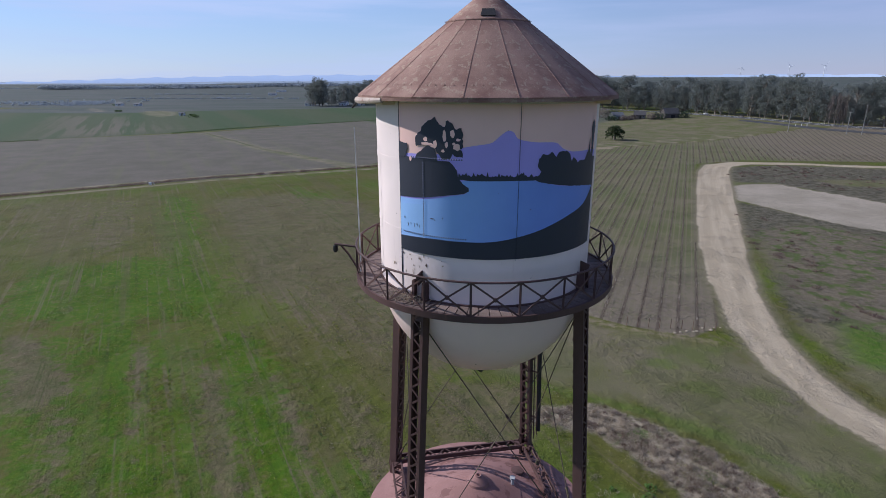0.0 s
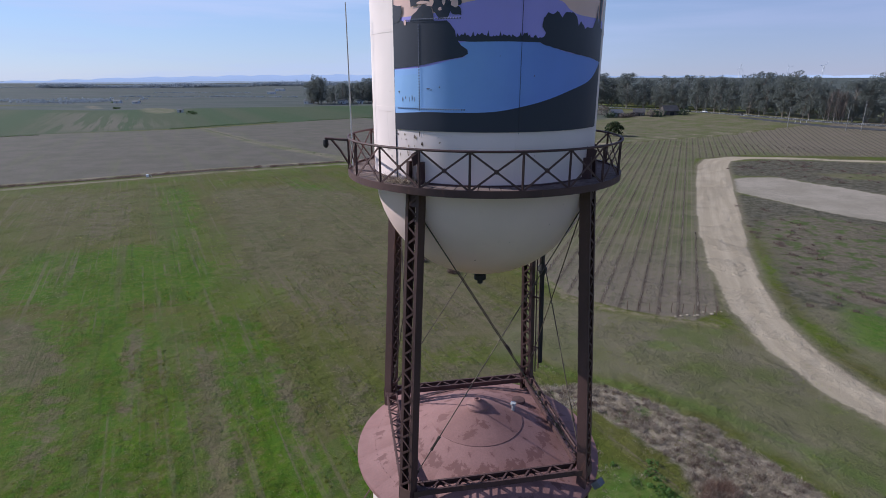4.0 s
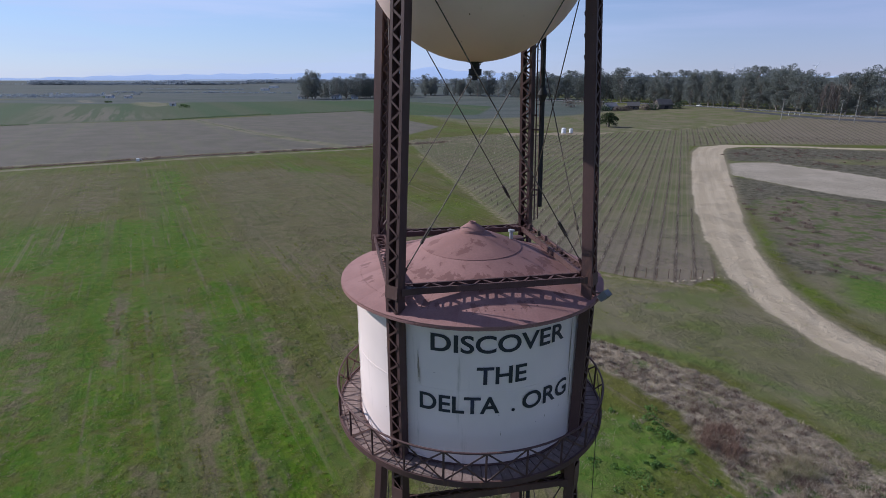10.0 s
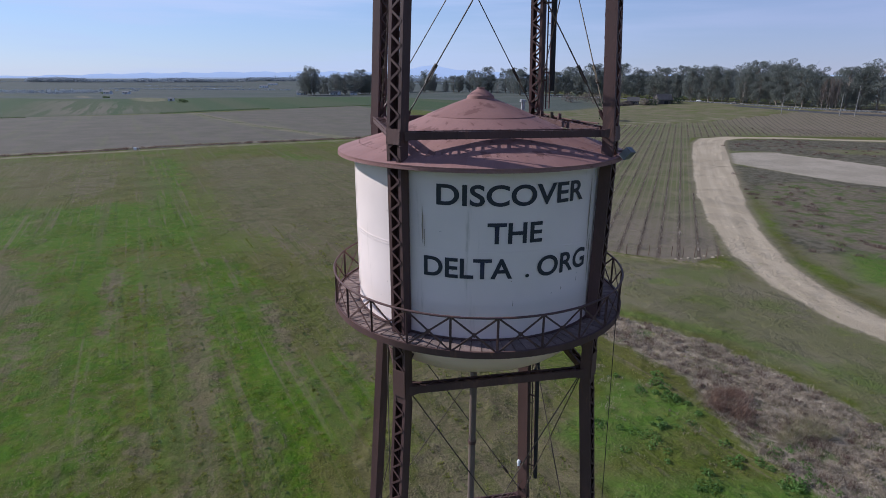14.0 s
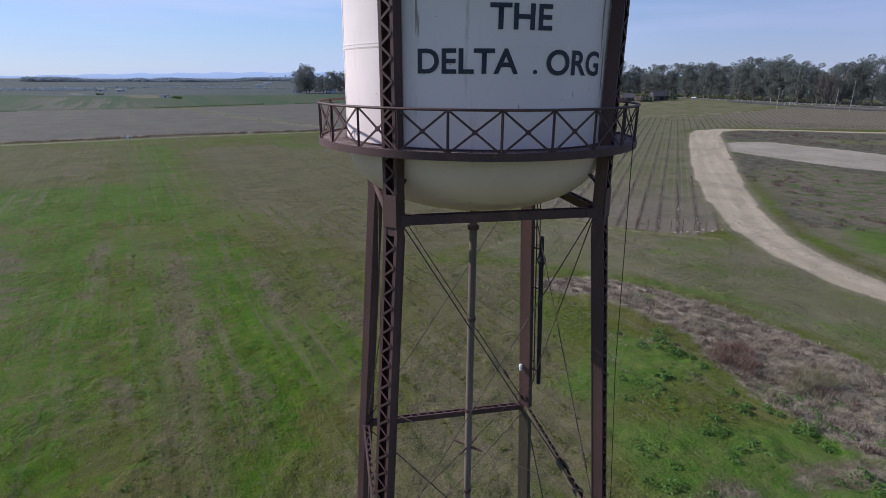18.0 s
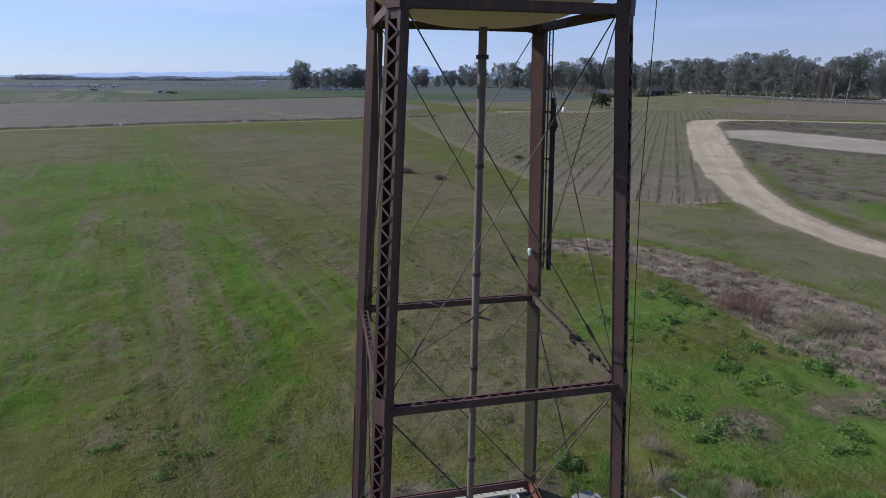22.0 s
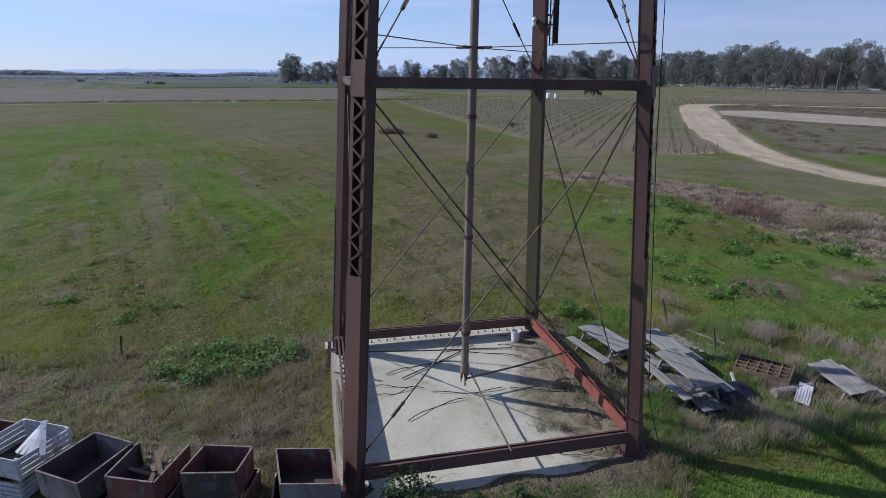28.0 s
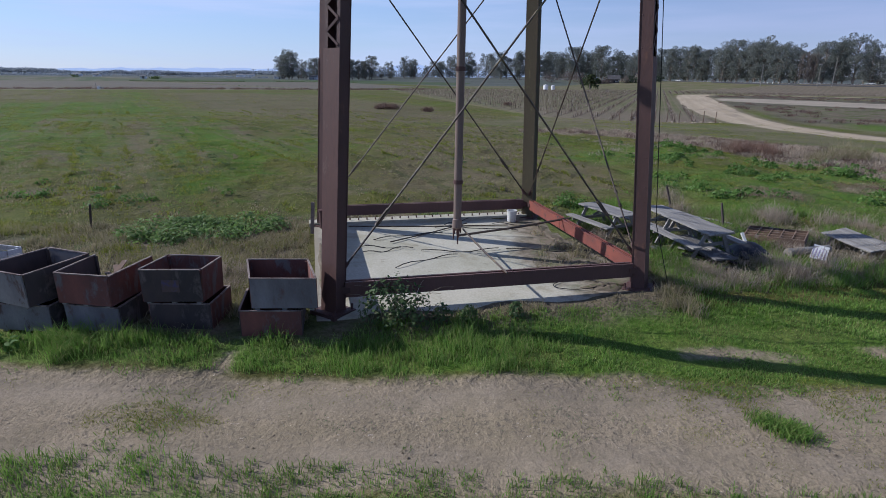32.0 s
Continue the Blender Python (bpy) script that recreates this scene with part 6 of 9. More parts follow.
bin_box([(-9.75, 12.42), (-8.55, 12.19), (-8.25, 13.29), (-9.45, 13.52)], G0 + 0.525, 0.56, (WHITE_WOOD,), "white slatted field bin holding broken boards", slats=4)
bin_box([(-10.9, 13.0), (-9.75, 12.85), (-9.5, 13.9), (-10.6, 14.05)], G0, 0.6, (BIN_RED,), "faded red plywood bin standing alone")
stamp = tagged(part("stamp_mark", MB().box((0, 0, 0), (0.3, 0.006, 0.22), 5), worn("faded_blue_stamp", (0.075, 0.062, 0.13), (0.09, 0.07, 0.085), (0.1, 0.07, 0.062), 5, 7, (0.4, 0.52), 0.9, 0.1)), "faded blue stamp on a bin panel", "mark")
stamp.location = (-4.52, 11.998, G0 + 0.525 + 0.34)


def plank(name, p, q, w, t, mat, label, category="board", up_v=(0, 0, 1), group="loose boards"):
    """One loose board, its broad face towards up_v."""
    p, q = Vector(p), Vector(q)
    c = (p + q) / 2
    ob = part(name, MB().beam(p - c, q - c, up_v, t, w), mat)
    ob.location = c
    return tagged(ob, label, category, group)


for i in range(7):
    a = rn.uniform(0, 3.1)
    c = Vector((-5.95 + rn.uniform(-0.2, 0.2), 12.3 + rn.uniform(-0.25, 0.3), G0 + 0.66 + 0.04 * i))
    d = Vector((math.cos(a) * 0.4, math.sin(a) * 0.4, rn.uniform(-0.1, 0.2)))
    plank("scrap_board", c - d, c + d, 0.09, 0.02, BROWN_WOOD, "short scrap board lying in a bin", group="scrap boards in the bin")
for i in range(5):
    a = 1.1 + 0.25 * i
    c = Vector((-8.9 + 0.12 * i, 13.02 - 0.06 * i, G0 + 1.0 + 0.04 * i))
    d = Vector((math.cos(a) * 0.32, math.sin(a) * 0.32, 0.2))
    plank("broken_board", c - d, c + d, 0.11, 0.02, WHITE_WOOD, "broken white board leaning in a bin", group="broken white boards")


def picnic_table(c, yaw, tilt=0.0, pitch=0.0, length=1.85, mat=None, label="weathered grey picnic table"):
    """Five top boards, two benches, two A-frames."""
    mat = mat or GREY_WOOD
    t = thing("picnic_table", label, "picnic table", pose(*c, tilt, pitch, yaw), "picnic tables piled by the tower")
    h = length / 2
    for k in range(5):
        y = -0.31 + 0.155 * k
        part("top_board", MB().beam((-h + rn.uniform(-0.02, 0.02), y, 0.73), (h + rn.uniform(-0.02, 0.02), y, 0.73 + rn.uniform(-0.006, 0.006)), (0, 0, 1), 0.038, 0.145), mat, t)
    for s in (-1, 1):
        for k in (0, 1):
            y = s * (0.62 + 0.14 * k)
            part("bench_board", MB().beam((-h, y, 0.43), (h, y, 0.43), (0, 0, 1), 0.038, 0.13), mat, t)
        x = s * (h - 0.3)
        part("top_bearer", MB().beam((x, -0.36, 0.68), (x, 0.36, 0.68), (0, 0, 1), 0.07, 0.04), mat, t)
        part("bench_bearer", MB().beam((x, -0.78, 0.37), (x, 0.78, 0.37), (0, 0, 1), 0.085, 0.04), mat, t)
        for e in (-1, 1):
            part("leg", MB().beam((x + 0.04 * s, e * 0.24, 0.7), (x + 0.04 * s, e * 0.6, 0.0), (1, 0, 0), 0.04, 0.1), mat, t)
        part("brace", MB().beam((x, 0, 0.4), (x - s * 0.45, 0, 0.69), (0, 1, 0), 0.04, 0.08), mat, t)
    return t


picnic_table((4.78, 19.5, 1.0), -62)
picnic_table((6.5, 19.3, 1.0), -70, length=1.7, label="weathered grey picnic table behind another in weeds")
picnic_table((6.55, 17.5, 1.15), -69, 1, 3, label="weathered grey picnic table propped on collapsed boards")
ROTTEN = worn("rotten_grey_wood", (0.13, 0.125, 0.12), (0.075, 0.07, 0.066), (0.2, 0.195, 0.19), 3, 8, (0.5, 0.62), 0.9, 0.4)
picnic_table((6.55, 17.15, 0.62), -67, -4, 5, 1.7, ROTTEN, label="collapsed grey picnic table sunk in dry weeds")
picnic_table((11.35, 18.3, 0.62), -78, 9, 3, 1.6, label="tipped grey picnic table lying in weeds")
for i in range(9):
    a = radians(-60 + rn.uniform(-25, 25))
    c = Vector((6.6 + rn.uniform(-0.35, 0.45), 16.95 + rn.uniform(-0.3, 0.3), 1.06 + 0.035 * i))
    d = Vector((math.cos(a), math.sin(a), rn.uniform(-0.12, 0.12))) * rn.uniform(0.2, 0.4)
    plank("grey_board", c - d, c + d, 0.14, 0.035, GREY_WOOD, "loose silver-grey board in a pile")
for i in range(9):
    c = Vector((7.5 + 0.11 * i, 20.6 - 0.1 * i + rn.uniform(-0.08, 0.08), 1.12 + 0.02 * (i % 3)))
    d = Vector((0.22, -0.55, rn.uniform(-0.02, 0.06))) * rn.uniform(0.8, 1.15)
    plank("grey_board", c - d, c + d, 0.07, 0.025, GREY_WOOD, "thin grey slat lying slanted in weeds", group="slanted slats")
for i in range(2):
    a = radians(-50 + rn.uniform(-20, 20))
    c = Vector((8.3 + rn.uniform(-0.5, 0.5), 20.7 + rn.uniform(-0.6, 0.5), 1.1 + 0.03 * i))
    d = Vector((math.cos(a), math.sin(a), 0)) * rn.uniform(0.4, 0.8)
    plank("grey_board", c - d, c + d, 0.12, 0.03, GREY_WOOD, "loose silver-grey board lying in weeds")

for i in range(12):
    a = radians(-70 + rn.uniform(-40, 40))
    c = Vector((6.95 + rn.uniform(-0.7, 0.8), 16.9 + rn.uniform(-0.3, 0.5), 1.05 + 0.03 * (i % 6)))
    d = Vector((math.cos(a), math.sin(a), rn.uniform(-0.25, 0.25))) * rn.uniform(0.15, 0.4)
    plank("dark_board", c - d, c + d, 0.12, 0.03, BIN_DARK if i % 3 else ROTTEN, "short dark rotten board in a pile", group="rotten boards")
tray = thing("divided_tray", "weathered wooden tray with square compartments lying in weeds", "crate", pose(9.27, 18.6, 1.14, 4, -3, -35))
for k in range(5):
    part("long_divider", MB().beam((-0.72, -0.45 + 0.225 * k, 0.13), (0.72, -0.45 + 0.225 * k, 0.13), (0, 0, 1), 0.24, 0.028), BROWN_WOOD, tray)
for k in range(6):
    part("cross_divider", MB().beam((-0.72 + 0.288 * k, -0.46, 0.13), (-0.72 + 0.288 * k, 0.46, 0.13), (0, 0, 1), 0.235, 0.028), BROWN_WOOD, tray)
part("tray_floor", MB().box((0, 0, 0.008), (1.46, 0.94, 0.016)), BIN_DARK, tray)
tub = tagged(part("water_pipe", MB().tube((-0.7, 0, 0), (0.7, 0, 0), 0.13, 0.12, 14), GREY_WOOD, smooth=True), "grey tube lying on weeds beside a tray", "pipe")
tub.matrix_world = pose(9.7, 17.75, 1.12, 0, 0, 20)
sign = thing("fallen_sign", "fallen white notice board with faded writing", "sign", pose(9.85, 17.5, 1.17, 6, -8, 55))
part("board", MB().box((0, 0, 0), (0.95, 0.36, 0.02)), PLASTIC, sign)
for k in range(5):
    part("writing_bar", MB().box((-0.1 + 0.02 * (k % 2), 0.15 - 0.07 * k, 0.012), (0.8 - 0.13 * (k % 3), 0.025, 0.004)), worn("faded_violet_ink", (0.2, 0.17, 0.3), (0.3, 0.27, 0.38), (0.5, 0.48, 0.5), 6, 9, rough=0.8), sign)
wp = tagged(part("white_post", MB().prism((7.95, 17.85, 1.55), (8.05, 17.4, 1.06), (1, 0, 0), [(-0.035, -0.025), (0.035, -0.025), (0.035, 0.025), (-0.035, 0.025)]), PLASTIC), "leaning white post end in a weed pile", "post")
tarp = MB()
rt2 = random.Random(5)
gn = 12
tarp.add([(7.5 + 1.0 * i / gn + 0.05 * rt2.random(), 17.0 + 1.1 * j / gn, 1.08 + 0.28 * math.sin(math.pi * i / gn) * math.sin(math.pi * j / gn) + 0.06 * rt2.random()) for j in range(gn + 1) for i in range(gn + 1)],
         [(j * (gn + 1) + i, j * (gn + 1) + i + 1, (j + 1) * (gn + 1) + i + 1, (j + 1) * (gn + 1) + i) for j in range(gn) for i in range(gn)])
tagged(part("dark_tarp", tarp, worn("dark_blue_tarp", (0.014, 0.016, 0.024), (0.01, 0.011, 0.014), (0.04, 0.038, 0.04), 3, 5, (0.6, 0.7), 0.5, 0.3), smooth=True), "crumpled dark tarpaulin in weeds", "tarpaulin")

for x, y, lean, h in ((-10.4, 18.3, 8, 0.75), (7.63, 22.15, -12, 0.95), (8.48, 20.05, -8, 0.85)):
    st = tagged(part("stake", MB().beam((0, 0, -0.1), (0, 0, h), (1, 0, 0), 0.05, 0.05), BIN_DARK), "thin leaning wooden stake in the grass", "stake", "stakes")
    st.matrix_world = pose(x, y, gz(x, y), lean, lean, 20)

bucket = thing("bucket", "white plastic bucket standing on the concrete pad", "bucket", pose(2.0, 20.3, PAD_Z + 0.012))
part("shell", MB().rev([(0, 0.0), (0.13, 0.0), (0.155, 0.34), (0.165, 0.34), (0.165, 0.36), (0.145, 0.36), (0.12, 0.02), (0, 0.02)], 20), PLASTIC, bucket, smooth=True)
part("bail_handle", MB().chain([(0.16 * math.cos(a), 0.02, 0.33 - 0.13 * math.sin(a)) for a in np.linspace(0, math.pi, 9)], 0.005, 5), GALV, bucket)


def wire(pts, r, label, mat=None):
    c = Vector(pts[0])
    ob = part("loose_wire", MB().chain([Vector(p) - c for p in pts], r, 5), mat or BLACK)
    ob.location = c
    return tagged(ob, label, "wire", "loose wires and rods on the pad")


def to_world(x, y, z):
    a = radians(TROT)
    return Vector((TX + x * math.cos(a) - y * math.sin(a), TY + x * math.sin(a) + y * math.cos(a), z))


for i in range(9):
    x0, y0, a = rn.uniform(-3.0, 1.8), rn.uniform(-1.5, 3.0), rn.uniform(-0.6, 0.6)
    L, bend = rn.uniform(1.0, 3.0), rn.uniform(-0.5, 0.5)
    pts = []
    for k in range(9):
        s = k / 8
        px, py = x0 + L * s * math.cos(a), y0 + L * s * math.sin(a) + bend * s * (1 - s) * 2
        pts.append(to_world(max(-3.5, min(3.4, px)), max(-3.4, min(3.4, py)), PAD_Z + 0.03 + 0.03 * math.sin(s * 9)))
    wire(pts, 0.012, "thin dark bent wire lying on concrete")
wire([to_world(2.0 + 0.55 * math.cos(k), -2.9 + 0.28 * math.sin(k), PAD_Z + 0.03) for k in np.linspace(0.3, 6.0, 20)], 0.01, "loop of black wire on concrete")
for p0, p1, r_ in (((0.5, 17.2, 1.62), (1.45, 13.72, 1.67), 0.024), ((0.42, 17.0, 1.5), (3.52, 18.57, 1.66), 0.03)):
    wire([p0, Vector(p0).lerp(Vector(p1), 0.5) - Vector((0, 0, 0.03)), p1], r_, "straight steel rod from the pipe to a beam", ROD)
for (x0, y0, z0), (x1, y1, z1) in (((-2.6, 2.9, PAD_Z + 0.03), (2.2, 2.2, PAD_Z + 0.04)), ((-1.6, 1.0, PAD_Z + 0.05), (1.0, 2.6, PAD_Z + 0.05))):
    wire([to_world(x0, y0, z0), to_world((x0 + x1) / 2, (y0 + y1) / 2, (z0 + z1) / 2 - 0.02), to_world(x1, y1, z1)], 0.018, "fallen steel rod lying on the pad", ROD)
post = tagged(part("pipe_stub", MB().rev([(0.0, 0.0), (0.09, 0.0), (0.09, 0.5), (0.12, 0.5), (0.12, 0.56), (0, 0.56)], 12), STEEL, smooth=True), "rusty pipe stub at a leg's foot", "pipe")
post.location = to_world(-3.35, 2.95, PAD_Z)
rod2 = tagged(part("bleached_post", MB().beam((0, 0, 0), (0.08, -0.05, 0.9), (1, 0, 0), 0.09, 0.06), EDGE_PLY), "bleached wooden post beside a tower leg", "post")
rod2.location = to_world(-3.66, 1.9, PAD_Z + 0.14)

SOIL = worn("dirt_on_concrete", (0.17, 0.135, 0.096), (0.105, 0.085, 0.058), (0.075, 0.085, 0.03), 2.0, 6.0, (0.5, 0.66), 0.95, 0.8, 30)


def dirt_heap(x, y, rx, ry, h, seed):
    """A low uneven spread of soil, feathered out at its rim."""
    r = random.Random(seed)
    ph = [r.uniform(0, 6.28) for _ in range(4)]
    mb, rings, seg = MB(), 7, 28
    vs = [(0, 0, h)]
    for i in range(1, rings + 1):
        for k in range(seg):
            a = 2 * math.pi * k / seg
            w = 1 + 0.2 * math.sin(3 * a + ph[0]) + 0.13 * math.sin(7 * a + ph[1])
            q = i / rings
            z = h * (1 - q * q) * (1 + 0.4 * math.sin(5 * a + 9 * q + ph[2])) - 0.012 * (i == rings)
            vs.append((rx * q * w * math.cos(a), ry * q * w * math.sin(a), z))
    fs = [(0, 1 + k, 1 + (k + 1) % seg) for k in range(seg)]
    for i in range(rings - 1):
        b = 1 + i * seg
        fs += [(b + k, b + seg + k, b + seg + (k + 1) % seg, b + (k + 1) % seg) for k in range(seg)]
    ob = tagged(part("dirt_patch", mb.add(vs, fs), SOIL, smooth=True), "brown soil washed over the concrete pad", "soil", "soil on the pad")
    p = to_world(x, y, PAD_Z + 0.004)
    ob.location, ob.rotation_euler = p, (0, 0, radians(TROT))


for k, (x, y, rx, ry, h) in enumerate(((2.95, 0.4, 0.35, 0.8, 0.05), (2.9, -1.7, 0.4, 0.6, 0.06), (2.6, -3.1, 0.5, 0.25, 0.05), (3.05, 2.0, 0.25, 0.6, 0.04), (-3.4, -0.6, 0.15, 1.8, 0.03))):
    dirt_heap(x, y, rx, ry, h, k)

# ---- grass, weeds and brush ----
def tinted(name, c0, c1, c2, rough=0.8):
    """Leaf or straw: three tones spread over single blades."""
    m = Nodes(name)
    r = m.per_island()
    c = m.mix(m.rng(r, 0.0, 0.6), c0, c1)
    c = m.mix(m.rng(r, 0.72, 0.95), c, c2)
    c = m.bright(c, m.noise(0.6, 3), 0.75, 1.25)
    out = m.done(c, rough, spec=0.15)
    tl = m.t.nodes.new("ShaderNodeBsdfTranslucent")
    mx = m.t.nodes.new("ShaderNodeMixShader")
    m.put(tl.inputs["Color"], c)
    mx.inputs[0].default_value = 0.42
    m.t.links.new(m.b.outputs[0], mx.inputs[1])
    m.t.links.new(tl.outputs[0], mx.inputs[2])
    m.t.links.new(mx.outputs[0], m.t.nodes["Material Output"].inputs["Surface"])
    return out


GRASS = tinted("green_grass", (0.12, 0.235, 0.035), (0.17, 0.265, 0.06), (0.26, 0.28, 0.1))
FIELD = tinted("field_grass", (0.16, 0.212, 0.024), (0.215, 0.228, 0.045), (0.32, 0.27, 0.1))
STRAW = tinted("dead_grass", (0.26, 0.22, 0.13), (0.32, 0.275, 0.175), (0.17, 0.19, 0.07))
TWIG = tinted("dead_twigs", (0.4, 0.33, 0.25), (0.3, 0.245, 0.182), (0.5, 0.425, 0.325))
MALLOW = tinted("grey_green_leaves", (0.115, 0.2, 0.05), (0.155, 0.24, 0.078), (0.22, 0.28, 0.12), 0.6)
LEAF = tinted("weed_leaves", (0.08, 0.16, 0.03), (0.11, 0.2, 0.045), (0.16, 0.24, 0.08), 0.6)
DARK_LEAF = tinted("bramble_leaves", (0.075, 0.125, 0.045), (0.105, 0.16, 0.065), (0.15, 0.15, 0.08), 0.6)
HEATH = tinted("russet_brush", (0.19, 0.13, 0.105), (0.15, 0.1, 0.08), (0.24, 0.19, 0.155))
RUSSET = tinted("russet_stalks", (0.24, 0.15, 0.105), (0.19, 0.12, 0.09), (0.3, 0.21, 0.16))
VINE = tinted("bare_vine_canes", (0.3, 0.24, 0.19), (0.2, 0.155, 0.12), (0.42, 0.36, 0.29))
VINE_TRUNK = tinted("vine_trunk_bark", (0.11, 0.085, 0.065), (0.16, 0.125, 0.098), (0.36, 0.31, 0.25))
rg = np.random.default_rng(7)


def blades(x, y, h, w, lean, z=None):
    """Bent blades of three triangles each."""
    k = len(x)
    z = ground_z(x, y) - 0.01 if z is None else z
    a, b = rg.uniform(0, 2 * math.pi, k), rg.uniform(0, 2 * math.pi, k)
    dx, dy = np.cos(b) * lean * h, np.sin(b) * lean * h
    sx, sy = np.cos(a) * w / 2, np.sin(a) * w / 2
    p = np.empty((k, 5, 3))
    p[:, 0] = np.stack([x - sx, y - sy, z], -1)
    p[:, 1] = np.stack([x + sx, y + sy, z], -1)
    p[:, 2] = np.stack([x - sx * 0.8 + dx * 0.35, y - sy * 0.8 + dy * 0.35, z + h * 0.6], -1)
    p[:, 3] = np.stack([x + sx * 0.8 + dx * 0.35, y + sy * 0.8 + dy * 0.35, z + h * 0.6], -1)
    p[:, 4] = np.stack([x + dx, y + dy, z + h * rg.uniform(0.8, 1.0, k)], -1)
    base = np.arange(k)[:, None] * 5
    f = np.concatenate([base + [0, 1, 3], base + [0, 3, 2], base + [2, 3, 4]], 0)
    return p.reshape(-1, 3), f


def scatter(outline, per_m2, keep=None):
    """Random places inside an outline."""
    xs, ys = [p[0] for p in outline], [p[1] for p in outline]
    k = int((max(xs) - min(xs)) * (max(ys) - min(ys)) * per_m2)
    x, y = rg.uniform(min(xs), max(xs), k), rg.uniform(min(ys), max(ys), k)
    ok = area(x, y, outline) > 0
    if keep is not None:
        ok &= rg.uniform(0, 1, k) < keep(x, y)
    return x[ok], y[ok]


def clumped(x, y, per, spread):
    x, y = np.repeat(x, per), np.repeat(y, per)
    return x + rg.normal(0, spread, len(x)), y + rg.normal(0, spread, len(y))


def off_pad(x, y):
    """1 outside the pad, 0 on it."""
    a = radians(-TROT)
    lx = (x - TX) * math.cos(a) - (y - TY) * math.sin(a)
    ly = (x - TX) * math.sin(a) + (y - TY) * math.cos(a)
    return 1.0 - ((np.abs(lx) < 3.75) & (np.abs(ly + 0.1) < 3.68))


def stuff(name, vf, mat, label, category):
    return tagged(new(name, raw_mesh(name, *vf, mat)), label, category, kind="stuff")


def sward(name, outline, per_m2, per, hmin, hmax, w, lean, mat, label, keep=None, spread=0.06, tall=None):
    x, y = scatter(outline, per_m2, keep)
    x, y = clumped(x, y, per, spread)
    ok = off_pad(x, y) > 0.5
    x, y = x[ok], y[ok]
    h = rg.uniform(hmin, hmax, len(x)) * (0.55 + 0.9 * lattice(x, y, 0.7, 3))
    if tall is not None:
        h = h * tall(x, y)
    return stuff(name, blades(x, y, h, w * rg.uniform(0.6, 1.3, len(x)), lean * rg.uniform(0.2, 1.4, len(x))), mat, label, "grass")


patchy = lambda s, lo, hi, seed: (lambda x, y: sstep(lo, hi, lattice(x, y, s, seed)))
STRIP = [(-10, 10.55), (-4, 10.72), (0, 10.78), (4, 11.1), (9, 11.15), (16, 11.3), (16, 12.2), (8, 12.9), (4.4, 13.9), (1.5, 13.1), (-1.2, 12.35), (-1.8, 11.75), (-10, 11.6)]
by_lane = lambda a, b, amp, seed: (lambda x, y: sstep(a, b, np.abs(y - 9.45 - 0.03 * x) + amp * (lattice(x, y, 0.55, seed) - 0.5) + 0.5 * amp * (lattice(x, y, 0.2, seed + 1) - 0.5)))
off_bare = lambda x, y: (1 - np.exp(-((x + 3.2) / 0.24) ** 2)) * (1 - 0.85 * soft(area(x, y, [(4.2, 12.06), (5.4, 12.19), (6.5, 12.05), (6.39, 11.69), (4.2, 11.6)]), 0.25)) * (1 - 0.8 * soft(area(x, y, [(7.4, 12.3), (9.5, 12.6), (9.6, 12.2), (7.6, 11.8)]), 0.25))
sward("verge_grass", STRIP, 80, 14, 0.05, 0.16, 0.011, 0.6, GRASS, "green grass along a dirt lane", lambda x, y: by_lane(1.05, 1.75, 1.0, 61)(x, y) * off_bare(x, y), 0.06, lambda x, y: 1 - 0.5 * sstep(1.0, 3.5, x))
sward("verge_rank_grass", [(-10, 11.0), (-4, 11.2), (1, 11.4), (2.6, 11.8), (3.4, 12.6), (1.6, 12.4), (-1.4, 11.9), (-1.8, 11.7), (-10, 11.5)], 24, 26, 0.15, 0.34, 0.011, 0.55, GRASS, "rank green grass along the pad and bins", lambda x, y: patchy(0.9, 0.3, 0.55, 44)(x, y) * off_bare(x, y), 0.09)
sward("pad_foot_weeds", [(3.2, 12.9), (6.4, 13.6), (6.0, 14.8), (4.6, 15.0), (4.3, 14.2), (3.0, 13.5)], 30, 24, 0.12, 0.36, 0.011, 0.7, STRAW, "dry grass at the tower's foot", patchy(0.7, 0.4, 0.65, 46), 0.09)
sward("lane_patch", [(-4.5, 9.2), (-3.7, 9.05), (-2.6, 9.2), (-2.5, 9.5), (-3.6, 9.8), (-4.3, 9.55)], 330, 12, 0.012, 0.04, 0.007, 1.0, FIELD, "low grass patch in a dirt lane", patchy(0.4, 0.25, 0.6, 48))
sward("lane_patch", [(2.4, 10.0), (4.2, 9.95), (7, 10.3), (9, 10.6), (9, 11.3), (4, 11.1), (2.8, 10.9)], 120, 11, 0.015, 0.06, 0.008, 0.9, FIELD, "worn grass on a lane's edge", patchy(0.6, 0.3, 0.6, 49))
sward("verge_tussocks", STRIP, 22, 26, 0.14, 0.32, 0.011, 0.5, GRASS, "tall green tussocks along a dirt lane", lambda x, y: patchy(0.6, 0.45, 0.7, 41)(x, y) * off_bare(x, y), 0.09, lambda x, y: 1 - 0.75 * sstep(1.0, 3.5, x))
sward("lawn_grass", [(4.8, 13.6), (8, 12.6), (16, 12), (17, 17), (13.5, 16.5), (9, 15.2), (6, 14.8)], 60, 12, 0.04, 0.14, 0.012, 0.6, GRASS, "short bright green grass")
sward("lane_side_grass", [(-7, 4.6), (8, 4.6), (8, 8.4), (3, 8.62), (-2, 8.66), (-7, 8.5)], 75, 12, 0.05, 0.15, 0.010, 0.5, GRASS, "short green grass beside a lane")
